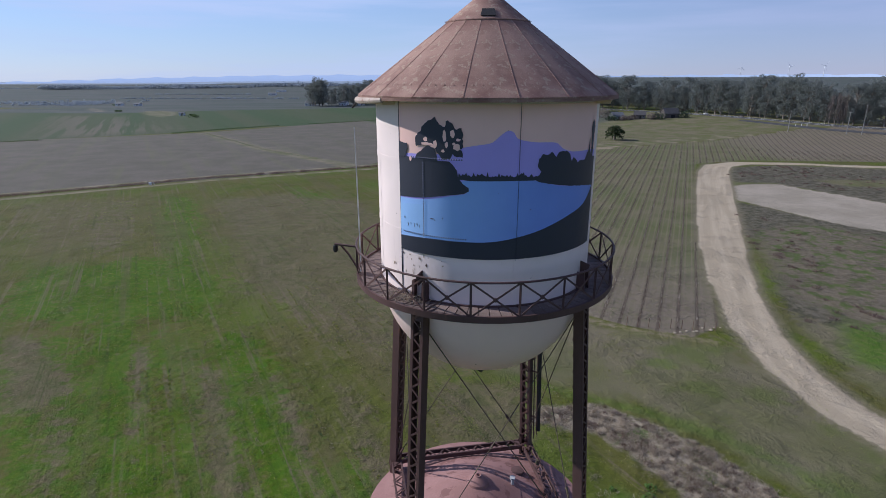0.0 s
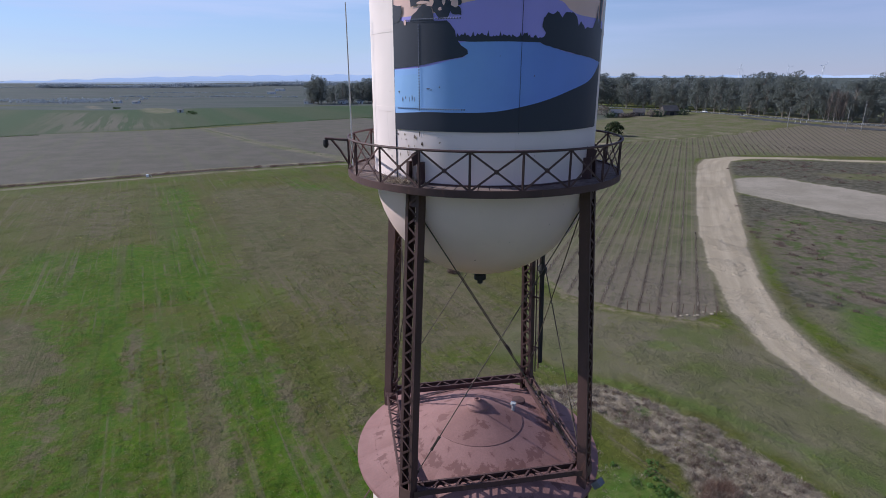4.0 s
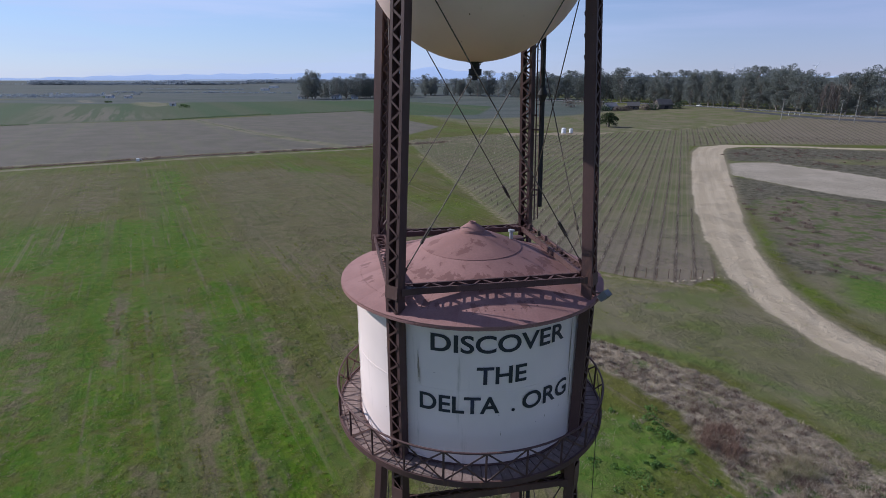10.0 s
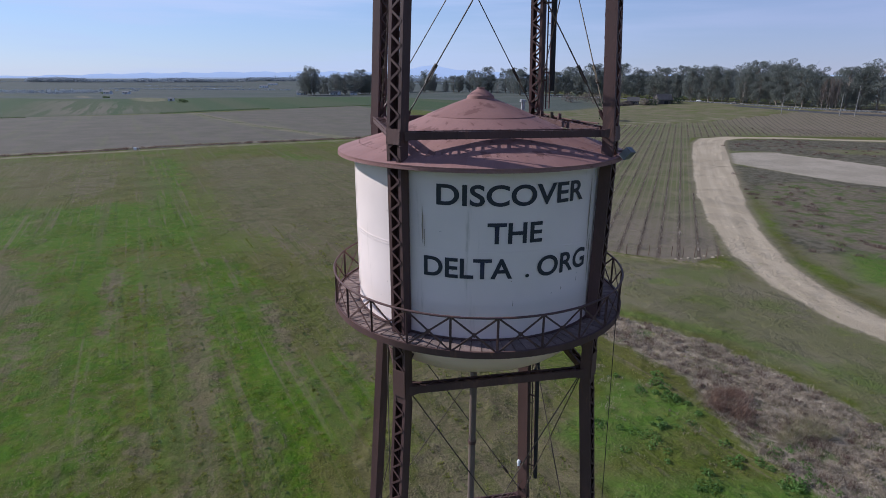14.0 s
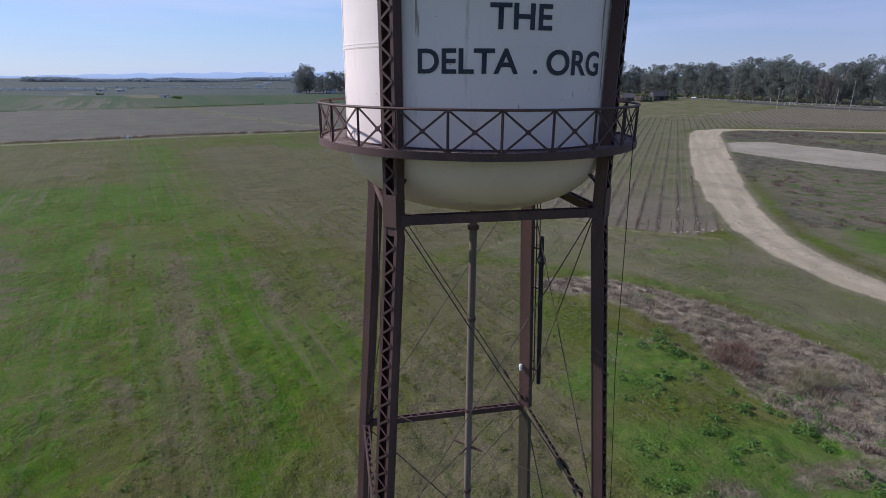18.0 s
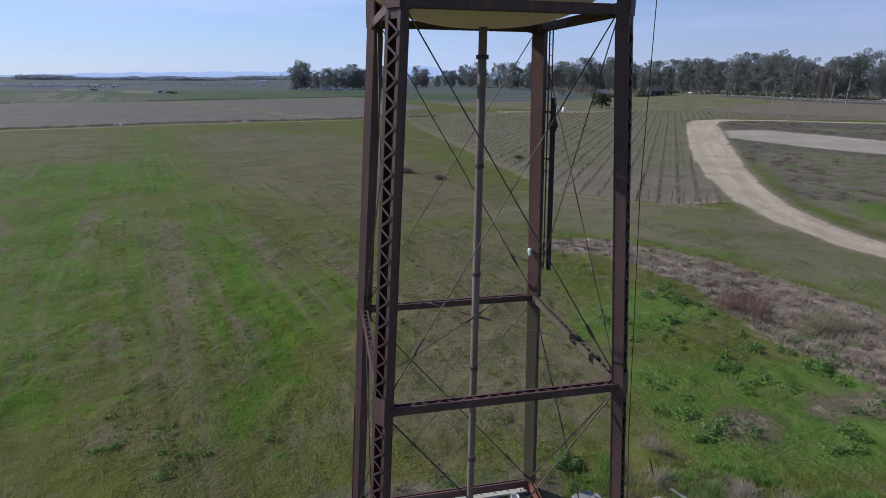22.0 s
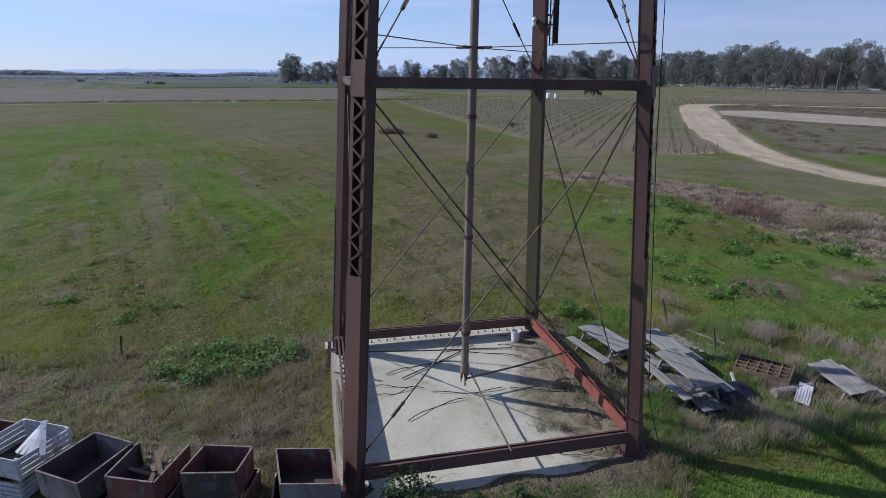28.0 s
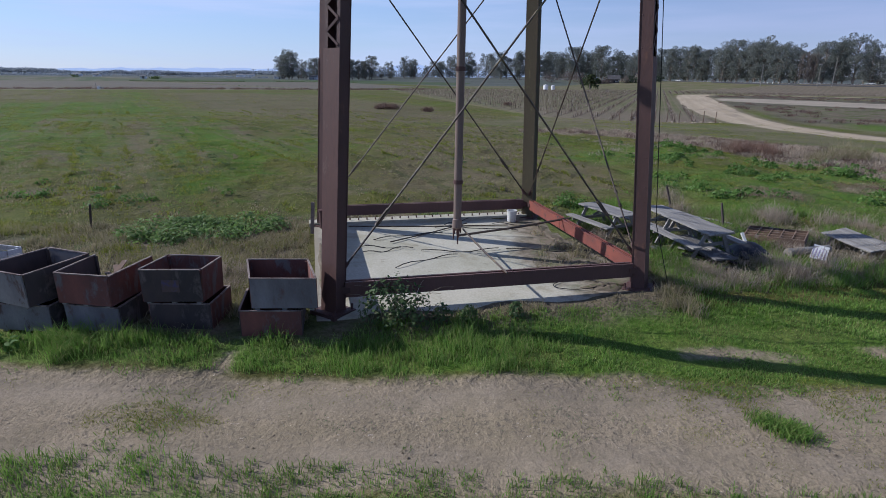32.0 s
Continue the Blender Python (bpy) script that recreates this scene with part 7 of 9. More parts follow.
sward("lane_tufts", [(-8, 8.1), (10, 8.4), (10, 11.1), (-8, 10.6)], 26, 9, 0.03, 0.1, 0.010, 0.7, GRASS, "thin grass tufts on a dirt lane", patchy(0.9, 0.6, 0.75, 21))
sward("lane_right_tufts", [(4.2, 8.6), (10, 8.8), (11, 11.2), (4, 11.0)], 26, 9, 0.02, 0.06, 0.010, 0.8, FIELD, "worn grass on the lane's edge", patchy(0.6, 0.5, 0.7, 8))
for band, seed in (([(-8, 8.45), (10, 8.8), (10, 9.15), (-8, 8.8)], 81), ([(-8, 9.75), (2, 9.95), (10, 10.1), (10, 10.6), (-8, 10.3)], 85)):
    sward("lane_specks", band, 90, 7, 0.008, 0.03, 0.012, 1.2, FIELD if seed > 82 else STRAW, "sparse flattened grass on a dirt lane", patchy(0.5, 0.45, 0.7, seed))
tx, ty = clumped(np.array([4.88, 4.98, 4.75, 5.1]), np.array([9.8, 9.66, 9.92, 9.78]), 420, 0.12)
stuff("lane_tussock", blades(tx, ty, rg.uniform(0.05, 0.17, len(tx)), 0.011, 0.6), GRASS, "round green tussock in the lane", "grass")
sward("lane_mound_grass", [(-6.2, 10.7), (-5.0, 10.8), (-4.9, 11.45), (-6.2, 11.4)], 45, 26, 0.2, 0.42, 0.011, 0.9, GRASS, "mound of long arching green grass", patchy(0.8, 0.2, 0.5, 66), 0.08)
sward("lane_patch", [(1.55, 9.5), (2.45, 9.6), (2.45, 10.0), (1.6, 9.9)], 150, 11, 0.012, 0.045, 0.008, 1.1, FIELD, "low grass patch in a dirt lane", patchy(0.35, 0.4, 0.65, 67))
sward("lane_patch", [(3.4, 10.7), (4.7, 10.5), (6.1, 10.85), (6.4, 11.35), (3.4, 11.1)], 170, 12, 0.015, 0.07, 0.009, 0.9, GRASS, "low green grass on a lane's edge", patchy(0.5, 0.3, 0.6, 68))
sward("lane_patch", [(2.8, 9.5), (4.6, 9.5), (4.6, 9.95), (2.9, 9.9)], 110, 11, 0.012, 0.04, 0.009, 1.1, FIELD, "thin flat grass in a dirt lane", patchy(0.4, 0.4, 0.7, 69))
sward("lane_flat_weeds", [(-2.7, 9.05), (1.5, 9.3), (7, 9.4), (7, 10.6), (2, 10.3), (-2.7, 9.85)], 60, 9, 0.006, 0.022, 0.014, 1.6, DARK_LEAF, "flat dark weeds on the lane's crown", patchy(0.3, 0.5, 0.72, 70))
sward("dead_grass_patch", [(-15, 12.3), (-3.4, 12.6), (-3.9, 18.6), (-6, 17.8), (-10, 18.6), (-18, 17.5)], 55, 12, 0.08, 0.26, 0.012, 1.0, STRAW, "matted dead grass", patchy(1.3, 0.15, 0.5, 5))
sward("bin_back_grass", [(-15, 12.6), (-3.6, 12.8), (-4.1, 18.6), (-6, 18.2), (-10, 19), (-18, 18)], 45, 11, 0.06, 0.2, 0.012, 0.9, FIELD, "thin green grass through a dead mat", patchy(0.9, 0.35, 0.65, 64))
sward("dead_grass_patch", [(4.5, 14.4), (7.5, 14.9), (12.5, 16.6), (15, 20.5), (10, 22.8), (5.0, 22.3), (3.6, 20.2)], 40, 12, 0.1, 0.3, 0.012, 0.8, STRAW, "dead grass and weeds round old tables", patchy(1.0, 0.2, 0.55, 9))
sward("weedy_grass", [(3.6, 20.2), (5.2, 14.4), (7.5, 14.9), (15, 17), (16, 23), (5, 23.5)], 70, 12, 0.1, 0.34, 0.013, 0.6, GRASS, "rank green grass round old tables", patchy(1.2, 0.42, 0.62, 14))
sward("leg_tuft", [(5.1, 15.9), (5.9, 16.0), (5.9, 17.0), (5.2, 17.0)], 26, 24, 0.3, 0.62, 0.014, 0.7, GRASS, "tall green grass tuft beside a tower leg", None, 0.1)
sward("leg_tuft", [(4.0, 15.45), (4.45, 15.5), (4.35, 16.1), (4.0, 16.0)], 30, 24, 0.25, 0.55, 0.013, 0.7, GRASS, "tall green grass tuft against a red beam", None, 0.08)
sward("pad_edge_grass", [(-5.2, 11.9), (5, 13.6), (4.8, 15), (3.2, 22), (-0.5, 21.6), (-5.2, 20.2)], 50, 10, 0.06, 0.2, 0.011, 0.7, STRAW, "dry grass along the pad's edge", patchy(0.8, 0.3, 0.6, 17))
sward("pad_crack_weeds", [(1.8, 15.6), (4.3, 15.4), (3.6, 19), (2.6, 18.5)], 8, 22, 0.05, 0.3, 0.012, 0.6, GRASS, "weeds growing against a red beam")
wx, wy = scatter([(2.2, 15.2), (4.2, 15.6), (3.3, 19.4), (2.5, 18.8)], 14, patchy(0.5, 0.4, 0.7, 31))
wx, wy = clumped(wx, wy, 34, 0.09)
stuff("pad_weeds", blades(wx, wy, rg.uniform(0.05, 0.28, len(wx)), 0.012, 0.8, np.full(len(wx), PAD_Z + 0.012)), STRAW, "dry weeds on the pad beside a beam", "grass")
def on_green(f):
    """Thins a growth out on the bare, trampled patches."""
    def g(x, y):
        b = np.zeros(np.shape(x))
        for w_, s_, o in BARE_G:
            b = np.maximum(b, w_ * soft(area(x, y, o), s_))
        return f(x, y) * (1 - 0.92 * b)
    return g


sward("field_grass_near", [(-26, 17.5), (-6, 18), (-4, 20), (4, 22), (30, 20), (36, 44), (-34, 44)], 6, 9, 0.03, 0.08, 0.02, 1.0, FIELD, "uneven green field grass", on_green(patchy(1.5, 0.25, 0.6, 2)), 0.12)
sward("field_grass_green", [(-26, 17.5), (-6, 18), (-4, 20), (4, 22), (30, 18), (36, 44), (-34, 44)], 4, 9, 0.04, 0.1, 0.022, 0.9, GRASS, "lush green field grass", on_green(patchy(2.6, 0.5, 0.68, 12)), 0.14)
sward("field_straw", [(-26, 17.5), (-6, 18), (-4, 20), (4, 22), (30, 20), (36, 44), (-34, 44)], 4, 8, 0.03, 0.08, 0.02, 1.3, STRAW, "dead straw in the field", patchy(2.0, 0.55, 0.72, 6), 0.14)
sward("field_grass_middle", [(-75, 90), (10, 86), (2, 110), (-20, 160), (-130, 160)], 0.4, 8, 0.05, 0.11, 0.1, 1.1, FIELD, "uneven green field grass", on_green(patchy(5.0, 0.3, 0.65, 74)), 0.45)
sward("field_grass_far", [(-50, 44), (36, 44), (40, 78), (-75, 90)], 2.0, 9, 0.04, 0.1, 0.05, 1.1, FIELD, "uneven field grass", on_green(patchy(3.0, 0.35, 0.65, 4)), 0.25)
sward("field_clods", [(-50, 30), (10, 30), (10, 85), (-75, 90)], 1.1, 8, 0.04, 0.1, 0.06, 1.5, STRAW, "dead weeds along old tractor rows", lambda x, y: sstep(0.55, 0.75, lattice(x * 0.83 + y * 0.555, (y * 0.83 - x * 0.555) * 0.06, 2.2, 15)), 0.25)


row_keep = lambda seed, a, b: (lambda x, y: sstep(a, b, lattice(x * 0.83 + y * 0.555, (y * 0.83 - x * 0.555) * 0.12, 1.1, seed)) * sstep(0.35, 0.6, lattice(x, y, 6.0, seed + 1)))
NEAR_FIELD = [(-34, 20), (-6, 19.5), (4, 23), (10, 30), (8, 62), (-46, 62)]
sward("row_tufts", NEAR_FIELD, 4.5, 10, 0.05, 0.16, 0.03, 1.0, FIELD, "grass tufts along old tractor rows", row_keep(51, 0.5, 0.75), 0.12)
sward("row_straw", NEAR_FIELD, 7.0, 10, 0.04, 0.13, 0.03, 1.3, STRAW, "dead tufts along old tractor rows", row_keep(55, 0.55, 0.78), 0.12)


def row_clumps(name, a0, a1, c0, c1, gap, per_m, per, h, w, mat, label, seed, lo, hi):
    """Tufts strung along the old tractor rows, thick in some stretches and missing in others."""
    px, py = [], []
    for k, c in enumerate(np.arange(c0, c1, gap)):
        m_ = int((a1 - a0) * per_m)
        a = rg.uniform(a0, a1, m_)
        q = c + rg.normal(0, 0.1, m_) + 0.25 * np.sin(a * 0.15 + k)
        x, y = -0.555 * a + 0.832 * q, 0.832 * a + 0.555 * q
        ok_ = (rg.uniform(0, 1, m_) < sstep(lo, hi, lattice(a, np.full(m_, k * 7.0), 4.0, seed)) * sstep(0.3, 0.6, lattice(x, y, 9.0, seed + 1))) & (y > 21)
        px.append(x[ok_])
        py.append(y[ok_])
    x, y = clumped(np.concatenate(px), np.concatenate(py), per, 0.07)
    return stuff(name, blades(x, y, h * rg.uniform(0.4, 1.0, len(x)), w, 0.9), mat, label, "grass")


row_clumps("row_tussocks", 14, 95, -4, 38, 1.45, 2.6, 14, 0.2, 0.026, FIELD, "grass tussocks strung along old tractor rows", 101, 0.42, 0.7)
row_clumps("row_dead_tufts", 14, 80, -3.4, 36, 2.9, 3.2, 14, 0.15, 0.028, STRAW, "pale dead tufts strung along old tractor rows", 103, 0.5, 0.75)
row_clumps("row_dark_tufts", 14, 80, -3.8, 36, 2.2, 2.0, 12, 0.14, 0.03, DARK_LEAF, "dark weed tufts strung along old tractor rows", 105, 0.5, 0.75)


def leaf_cloud(c, r, count, size, up=0.4):
    """Small folded leaves spread through a rounded mound."""
    d = rg.normal(0, 1, (count, 3))
    d /= np.linalg.norm(d, axis=1)[:, None]
    d[:, 2] = np.abs(d[:, 2])
    p = np.asarray(c) + d * np.asarray(r) * (rg.uniform(0.45, 1.0, (count, 1)) ** 0.6)
    n = d + rg.normal(0, 0.7, (count, 3)) + [0, 0, up]
    n /= np.linalg.norm(n, axis=1)[:, None]
    u = np.cross(n, rg.normal(0, 1, (count, 3)))
    u /= np.linalg.norm(u, axis=1)[:, None]
    v = np.cross(n, u)
    s = size * rg.uniform(0.6, 1.4, (count, 1))
    q = np.stack([p - u * s, p + v * s * 0.55 + n * s * 0.15, p + u * s, p - v * s * 0.55 + n * s * 0.15], 1).reshape(-1, 3)
    return q, np.arange(count * 4).reshape(-1, 4)


def join(parts):
    vs, fs, k = [], [], 0
    for v, f in parts:
        vs.append(v)
        fs.append(f + k)
        k += len(v)
    return np.concatenate(vs), np.concatenate(fs)


def weeds(name, spots, r, h, per, size, mat, label):
    return stuff(name, join([leaf_cloud((x, y, gz(x, y) + 0.02), (r * s, r * s, h * s), per, size) for x, y, s in spots]), mat, label, "weeds")


def spots(outline, per_m2, keep=None):
    x, y = scatter(outline, per_m2, keep)
    return [(a, b, s) for a, b, s in zip(x, y, rg.uniform(0.6, 1.3, len(x)))]


weeds("mallow_weeds", spots([(-9.2, 17.5), (-6.8, 16.6), (-4.9, 18.2), (-4.7, 19.3), (-7, 19.4), (-9, 18.7)], 9), 0.34, 0.36, 60, 0.05, MALLOW, "dense leafy green weeds beside the pad")
weeds("mallow_weeds", spots([(3.6, 22.3), (4.8, 22.3), (5.0, 23.4), (3.8, 23.4)], 3.5), 0.34, 0.45, 90, 0.06, LEAF, "leafy green weeds behind the pad")
weeds("field_weeds", spots([(-22, 19), (-9, 19.5), (-8, 24), (-24, 26)], 0.5, patchy(2, 0.5, 0.7, 3)), 0.3, 0.22, 40, 0.055, LEAF, "low leafy weeds in the field")
weeds("field_weeds", spots([(9, 24), (26, 24), (26, 36), (8, 36)], 0.9, patchy(2.5, 0.45, 0.65, 13)), 0.4, 0.3, 45, 0.075, LEAF, "leafy green weeds in rough ground")
weeds("field_weeds", spots([(9, 33), (17, 39), (16, 46), (8, 46)], 1.1, patchy(2.2, 0.42, 0.65, 93)), 0.4, 0.26, 36, 0.08, LEAF, "leafy green weeds beside dead brush")
weeds("verge_weeds", spots([(-9.8, 10.9), (-6.6, 10.9), (-6.6, 11.5), (-9.8, 11.4)], 5), 0.25, 0.3, 60, 0.05, LEAF, "leafy weeds in verge grass")
weeds("bramble_leaves", [(-0.95, 12.55, 1.2), (-0.65, 12.6, 1.5), (-0.35, 12.6, 1.2), (-0.85, 12.9, 1.2), (-0.5, 12.4, 1.0), (0.2, 12.7, 0.6), (0.7, 12.8, 0.5), (1.6, 13.0, 0.45)], 0.36, 0.62, 190, 0.04, DARK_LEAF, "bramble bush sprawling over the pad's edge")
cane = MB()
for i in range(16):
    a, L = rn.uniform(0, 6.28), rn.uniform(0.5, 1.2)
    b0 = Vector((-0.65 + rn.uniform(-0.25, 0.25), 12.9 + rn.uniform(-0.15, 0.15), 1.0))
    cane.chain([b0 + Vector((math.cos(a) * L * s * 0.8, math.sin(a) * L * s * 0.4, L * (s * 1.25 - 0.7 * s * s))) for s in (0, 0.25, 0.5, 0.75, 1)], 0.008, 4, 0.003)
tagged(part("bramble_canes", cane, TWIG), "thin arching bramble canes", "weeds", kind="stuff")


def twiggy(name, spots_, r, h, per, w, mat, label, lean=1.0):
    x = np.concatenate([np.full(per, a) for a, b, s in spots_])
    y = np.concatenate([np.full(per, b) for a, b, s in spots_])
    s = np.concatenate([np.full(per, c) for a, b, c in spots_])
    x, y = x + rg.normal(0, r * 0.45, len(x)) * s, y + rg.normal(0, r * 0.45, len(y)) * s
    z = ground_z(x, y) + rg.uniform(0, 0.35, len(x)) * h * s
    return stuff(name, blades(x, y, h * s * rg.uniform(0.35, 1.0, len(x)), w * rg.uniform(0.5, 1.3, len(x)), lean * rg.uniform(0.2, 1.5, len(x)), z), mat, label, "brush")


twiggy("dead_weeds", spots([(7, 30), (17, 36), (16, 50), (6, 52)], 0.5, patchy(2.5, 0.5, 0.7, 95)), 0.6, 0.25, 40, 0.02, TWIG, "pale dead weeds in green grass", 1.2)
twiggy("dead_brush", spots(BRUSH[0], 1.8), 0.7, 0.16, 60, 0.035, TWIG, "grey dead brush", 1.3)
twiggy("dead_brush", spots(BRUSH[1], 2.0), 0.7, 0.2, 70, 0.032, TWIG, "tangled grey dead brush", 1.3)
for o in (BRUSH[2], BRUSH[4]):
    twiggy("dead_brush", spots(o, 1.6), 0.8, 0.14, 60, 0.018, RUSSET, "low mat of brown dead grass", 2.0)
    twiggy("dead_brush", spots(o, 1.0), 0.6, 0.2, 50, 0.014, STRAW, "thin pale dead grass", 1.4)
twiggy("dead_brush", spots(BRUSH[3], 1.4), 0.8, 0.35, 50, 0.022, TWIG, "low grey dead brush", 1.3)
for o, dens in ((BRUSH[0], 0.9), (BRUSH[1], 0.9)):
    twiggy("brush_clumps", spots(o, dens), 0.4, 0.3, 110, 0.028, TWIG, "knee-high clumps of grey dead brush", 0.7)
    # darker blades put the shade between the brush clumps into colour
    twiggy("brush_shade", spots(o, dens * 0.5), 0.5, 0.28, 70, 0.04, HEATH, "dark low clumps that stand for shade in dead brush", 0.6)
weeds("brush_edge_weeds", spots([(11, 48), (15, 45.5), (17, 41), (17, 36), (21, 34.5), (23.5, 31.5), (20, 30.5), (15, 33), (12, 40), (9, 46)], 0.7, patchy(1.8, 0.4, 0.65, 97)), 0.42, 0.4, 60, 0.08, LEAF, "rank green weeds along dead brush")
twiggy("scrub_clumps", spots([(52, 106), (60, 141), (70, 168), (82, 150), (92, 138), (108, 112), (75, 70), (50, 76), (47, 86)], 0.07, patchy(7, 0.35, 0.65, 111)), 0.9, 0.5, 60, 0.06, HEATH, "dark low scrub inside the road's bend", 0.8)
twiggy("scrub_clumps", spots([(86, 222), (94, 238), (120, 246), (156, 236), (160, 180), (118, 174), (104, 196), (98, 206)], 0.05, patchy(9, 0.35, 0.65, 112)), 1.1, 0.55, 60, 0.08, HEATH, "dark low scrub beside a gravel lot", 0.8)
twiggy("russet_brush", spots([(17.2, 39.6), (19.8, 38.9), (21, 42.9), (17.5, 43.7)], 1.3), 0.8, 0.75, 130, 0.022, RUSSET, "russet dead brush heap", 1.0)
twiggy("straw_heap", [(23.2, 38.2, 1.3), (22.0, 37.4, 1.0), (24.0, 37.6, 0.9), (21, 36.8, 0.8)], 0.8, 1.0, 260, 0.018, STRAW, "heap of pale dead stalks", 1.2)
twiggy("straw_heap", [(-6.6, 15.4, 1.0), (-6.1, 14.9, 0.9), (-5.6, 15.4, 0.7)], 0.5, 0.5, 240, 0.009, STRAW, "heap of dead stalks", 1.6)
twiggy("grey_shrub", [(7.7, 21.9, 0.9), (10.4, 21.2, 1.2), (10.9, 21.6, 1.0), (12.2, 21.0, 1.1), (8.1, 24.0, 1.0), (12.8, 20.4, 0.9), (11.6, 17.6, 0.8), (13.0, 18.6, 0.9), (9.4, 16.4, 0.9), (8.2, 15.7, 0.8), (14.2, 20.6, 1.0), (10.6, 16.9, 0.7), (4.4, 18.3, 0.6)], 0.5, 0.6, 320, 0.008, TWIG, "grey twiggy shrub in weeds", 0.8)
twiggy("dead_weeds", spots([(5.0, 14.7), (8.2, 14.9), (9.5, 16.2), (8, 16.9), (5.4, 16.6)], 5), 0.35, 0.32, 120, 0.007, TWIG, "pale dead weeds beside the tables", 0.9)
twiggy("dead_weeds", spots([(9, 16.6), (13.5, 18), (14, 20.5), (9, 20.2)], 1.4), 0.35, 0.4, 120, 0.007, TWIG, "pale dead weeds round old boards", 0.9)
twiggy("grey_shrub", spots([(-5.9, 13.0), (-3.6, 12.9), (-4.2, 15.2), (-5.6, 14.8)], 2.2), 0.35, 0.4, 160, 0.007, TWIG, "grey twiggy brush behind bins", 1.1)
twiggy("field_mound", [(-14.4, 100.9, 2.2), (-13.0, 100.6, 1.8), (-6.5, 94.5, 1.6), (8.0, 121.5, 1.6), (-15.4, 100.4, 1.3)], 0.6, 0.5, 400, 0.06, HEATH, "dark mound of cut brush in the field", 0.9)
twiggy("pad_litter", [(2.6, 17.0, 0.5), (1.4, 16.0, 0.4), (0.9, 17.4, 0.35), (2.9, 15.6, 0.5), (-0.6, 18.1, 0.25)], 0.4, 0.12, 90, 0.012, TWIG, "dead twigs lying on concrete", 1.8).location = (0, 0, 0.07)
twiggy("ditch_weeds", [(a, b, rg.uniform(0.7, 1.4)) for a, b in zip(np.linspace(-300, -20, 230) + rg.normal(0, 0.6, 230), np.interp(np.linspace(-300, -20, 230), [p[0] for p in DITCH[:7]], [p[1] for p in DITCH[:7]]))], 1.5, 0.7, 50, 0.13, HEATH, "dark weeds along a field ditch", 0.8)

nx_, ny_ = clumped(np.array([0.0] * 3), np.array([0.0] * 3), 60, 0.25)
nest = [cyl(-40 + 13 * k, 2.95, 30.9) for k in (0, 0.4, 0.8)]
nx_ = np.concatenate([np.full(60, to_world(p.x, p.y, 0).x) for p in nest]) + rg.normal(0, 0.14, 180)
ny_ = np.concatenate([np.full(60, to_world(p.x, p.y, 0).y) for p in nest]) + rg.normal(0, 0.14, 180)
stuff("nest_sticks", blades(nx_, ny_, rg.uniform(0.06, 0.22, 180), 0.014, 1.6, np.full(180, 30.9)), TWIG, "old nest sticks on the upper walkway", "sticks")

# vines: short trunks with bare canes, in rows
vx, vy = [], []
nrm = np.array([ROW_DIR[1], -ROW_DIR[0]])
for k in range(-60, 90):
    for q in np.arange(-120, 420, 1.9):
        vx.append(nrm[0] * (k * ROW_GAP - ROW_AT) + ROW_DIR[0] * q)
        vy.append(nrm[1] * (k * ROW_GAP - ROW_AT) + ROW_DIR[1] * q)
vx, vy = np.array(vx), np.array(vy)
ok = (area(vx, vy, VINE_A) > 1.0) & (vy > 40) & (np.hypot(vx, vy) < 330) & (rg.uniform(0, 1, len(vx)) < 0.9)
vx, vy = vx[ok], vy[ok]
tx_, ty_ = np.repeat(vx, 2) + rg.normal(0, 0.05, len(vx) * 2), np.repeat(vy, 2) + rg.normal(0, 0.12, len(vx) * 2)
stuff("vine_trunks", blades(tx_, ty_, rg.uniform(0.5, 0.95, len(tx_)), 0.13, 0.12), VINE_TRUNK, "dark stumpy vine trunks in straight rows", "vines")
cx_, cy_ = np.repeat(vx, 8), np.repeat(vy, 8)
al_ = rg.normal(0, 0.5, len(cx_))
cx_, cy_ = cx_ + ROW_DIR[0] * al_ + rg.normal(0, 0.16, len(cx_)), cy_ + ROW_DIR[1] * al_ + rg.normal(0, 0.1, len(cx_))
stuff("vine_rows", blades(cx_, cy_, rg.uniform(0.12, 0.42, len(cx_)), 0.055, 0.6, ground_z(cx_, cy_) + rg.uniform(0, 0.7, len(cx_))), VINE, "bare winter vines in straight rows", "vines")
ends = [(a, b) for a, b in zip(np.linspace(20.5, 33, 9), np.linspace(80.5, 80.0, 9))]
for a, b in ends:
    tagged(part("row_post", MB().tube((0, 0, -0.2), (0, 0, 1.5), 0.06, 0.05, 6), BROWN_WOOD), "wooden end post of a vine row", "post", "vine row posts").location = (a, b, gz(a, b))
stone = worn("pale_clods", (0.33, 0.275, 0.195), (0.24, 0.2, 0.14), (0.2, 0.16, 0.12), 2, 5, rough=0.95)
for i in range(10):
    a = 27 + i * 0.9 + rn.uniform(-0.3, 0.3)
    b = 78.6 + (a - 27) * 0.4 + rn.uniform(-0.5, 0.5)
    s = rn.uniform(0.12, 0.34)
    o = tagged(part("clod", MB().rev([(0, 0.5 * s), (0.5 * s, 0.42 * s), (0.95 * s, 0.15 * s), (s, -0.1)], 7), stone), "pale lump of soil at the road's edge", "rock", "soil lumps")
    o.location, o.rotation_euler = (a, b, gz(a, b)), (rn.uniform(-0.2, 0.2), rn.uniform(-0.2, 0.2), rn.uniform(0, 6))

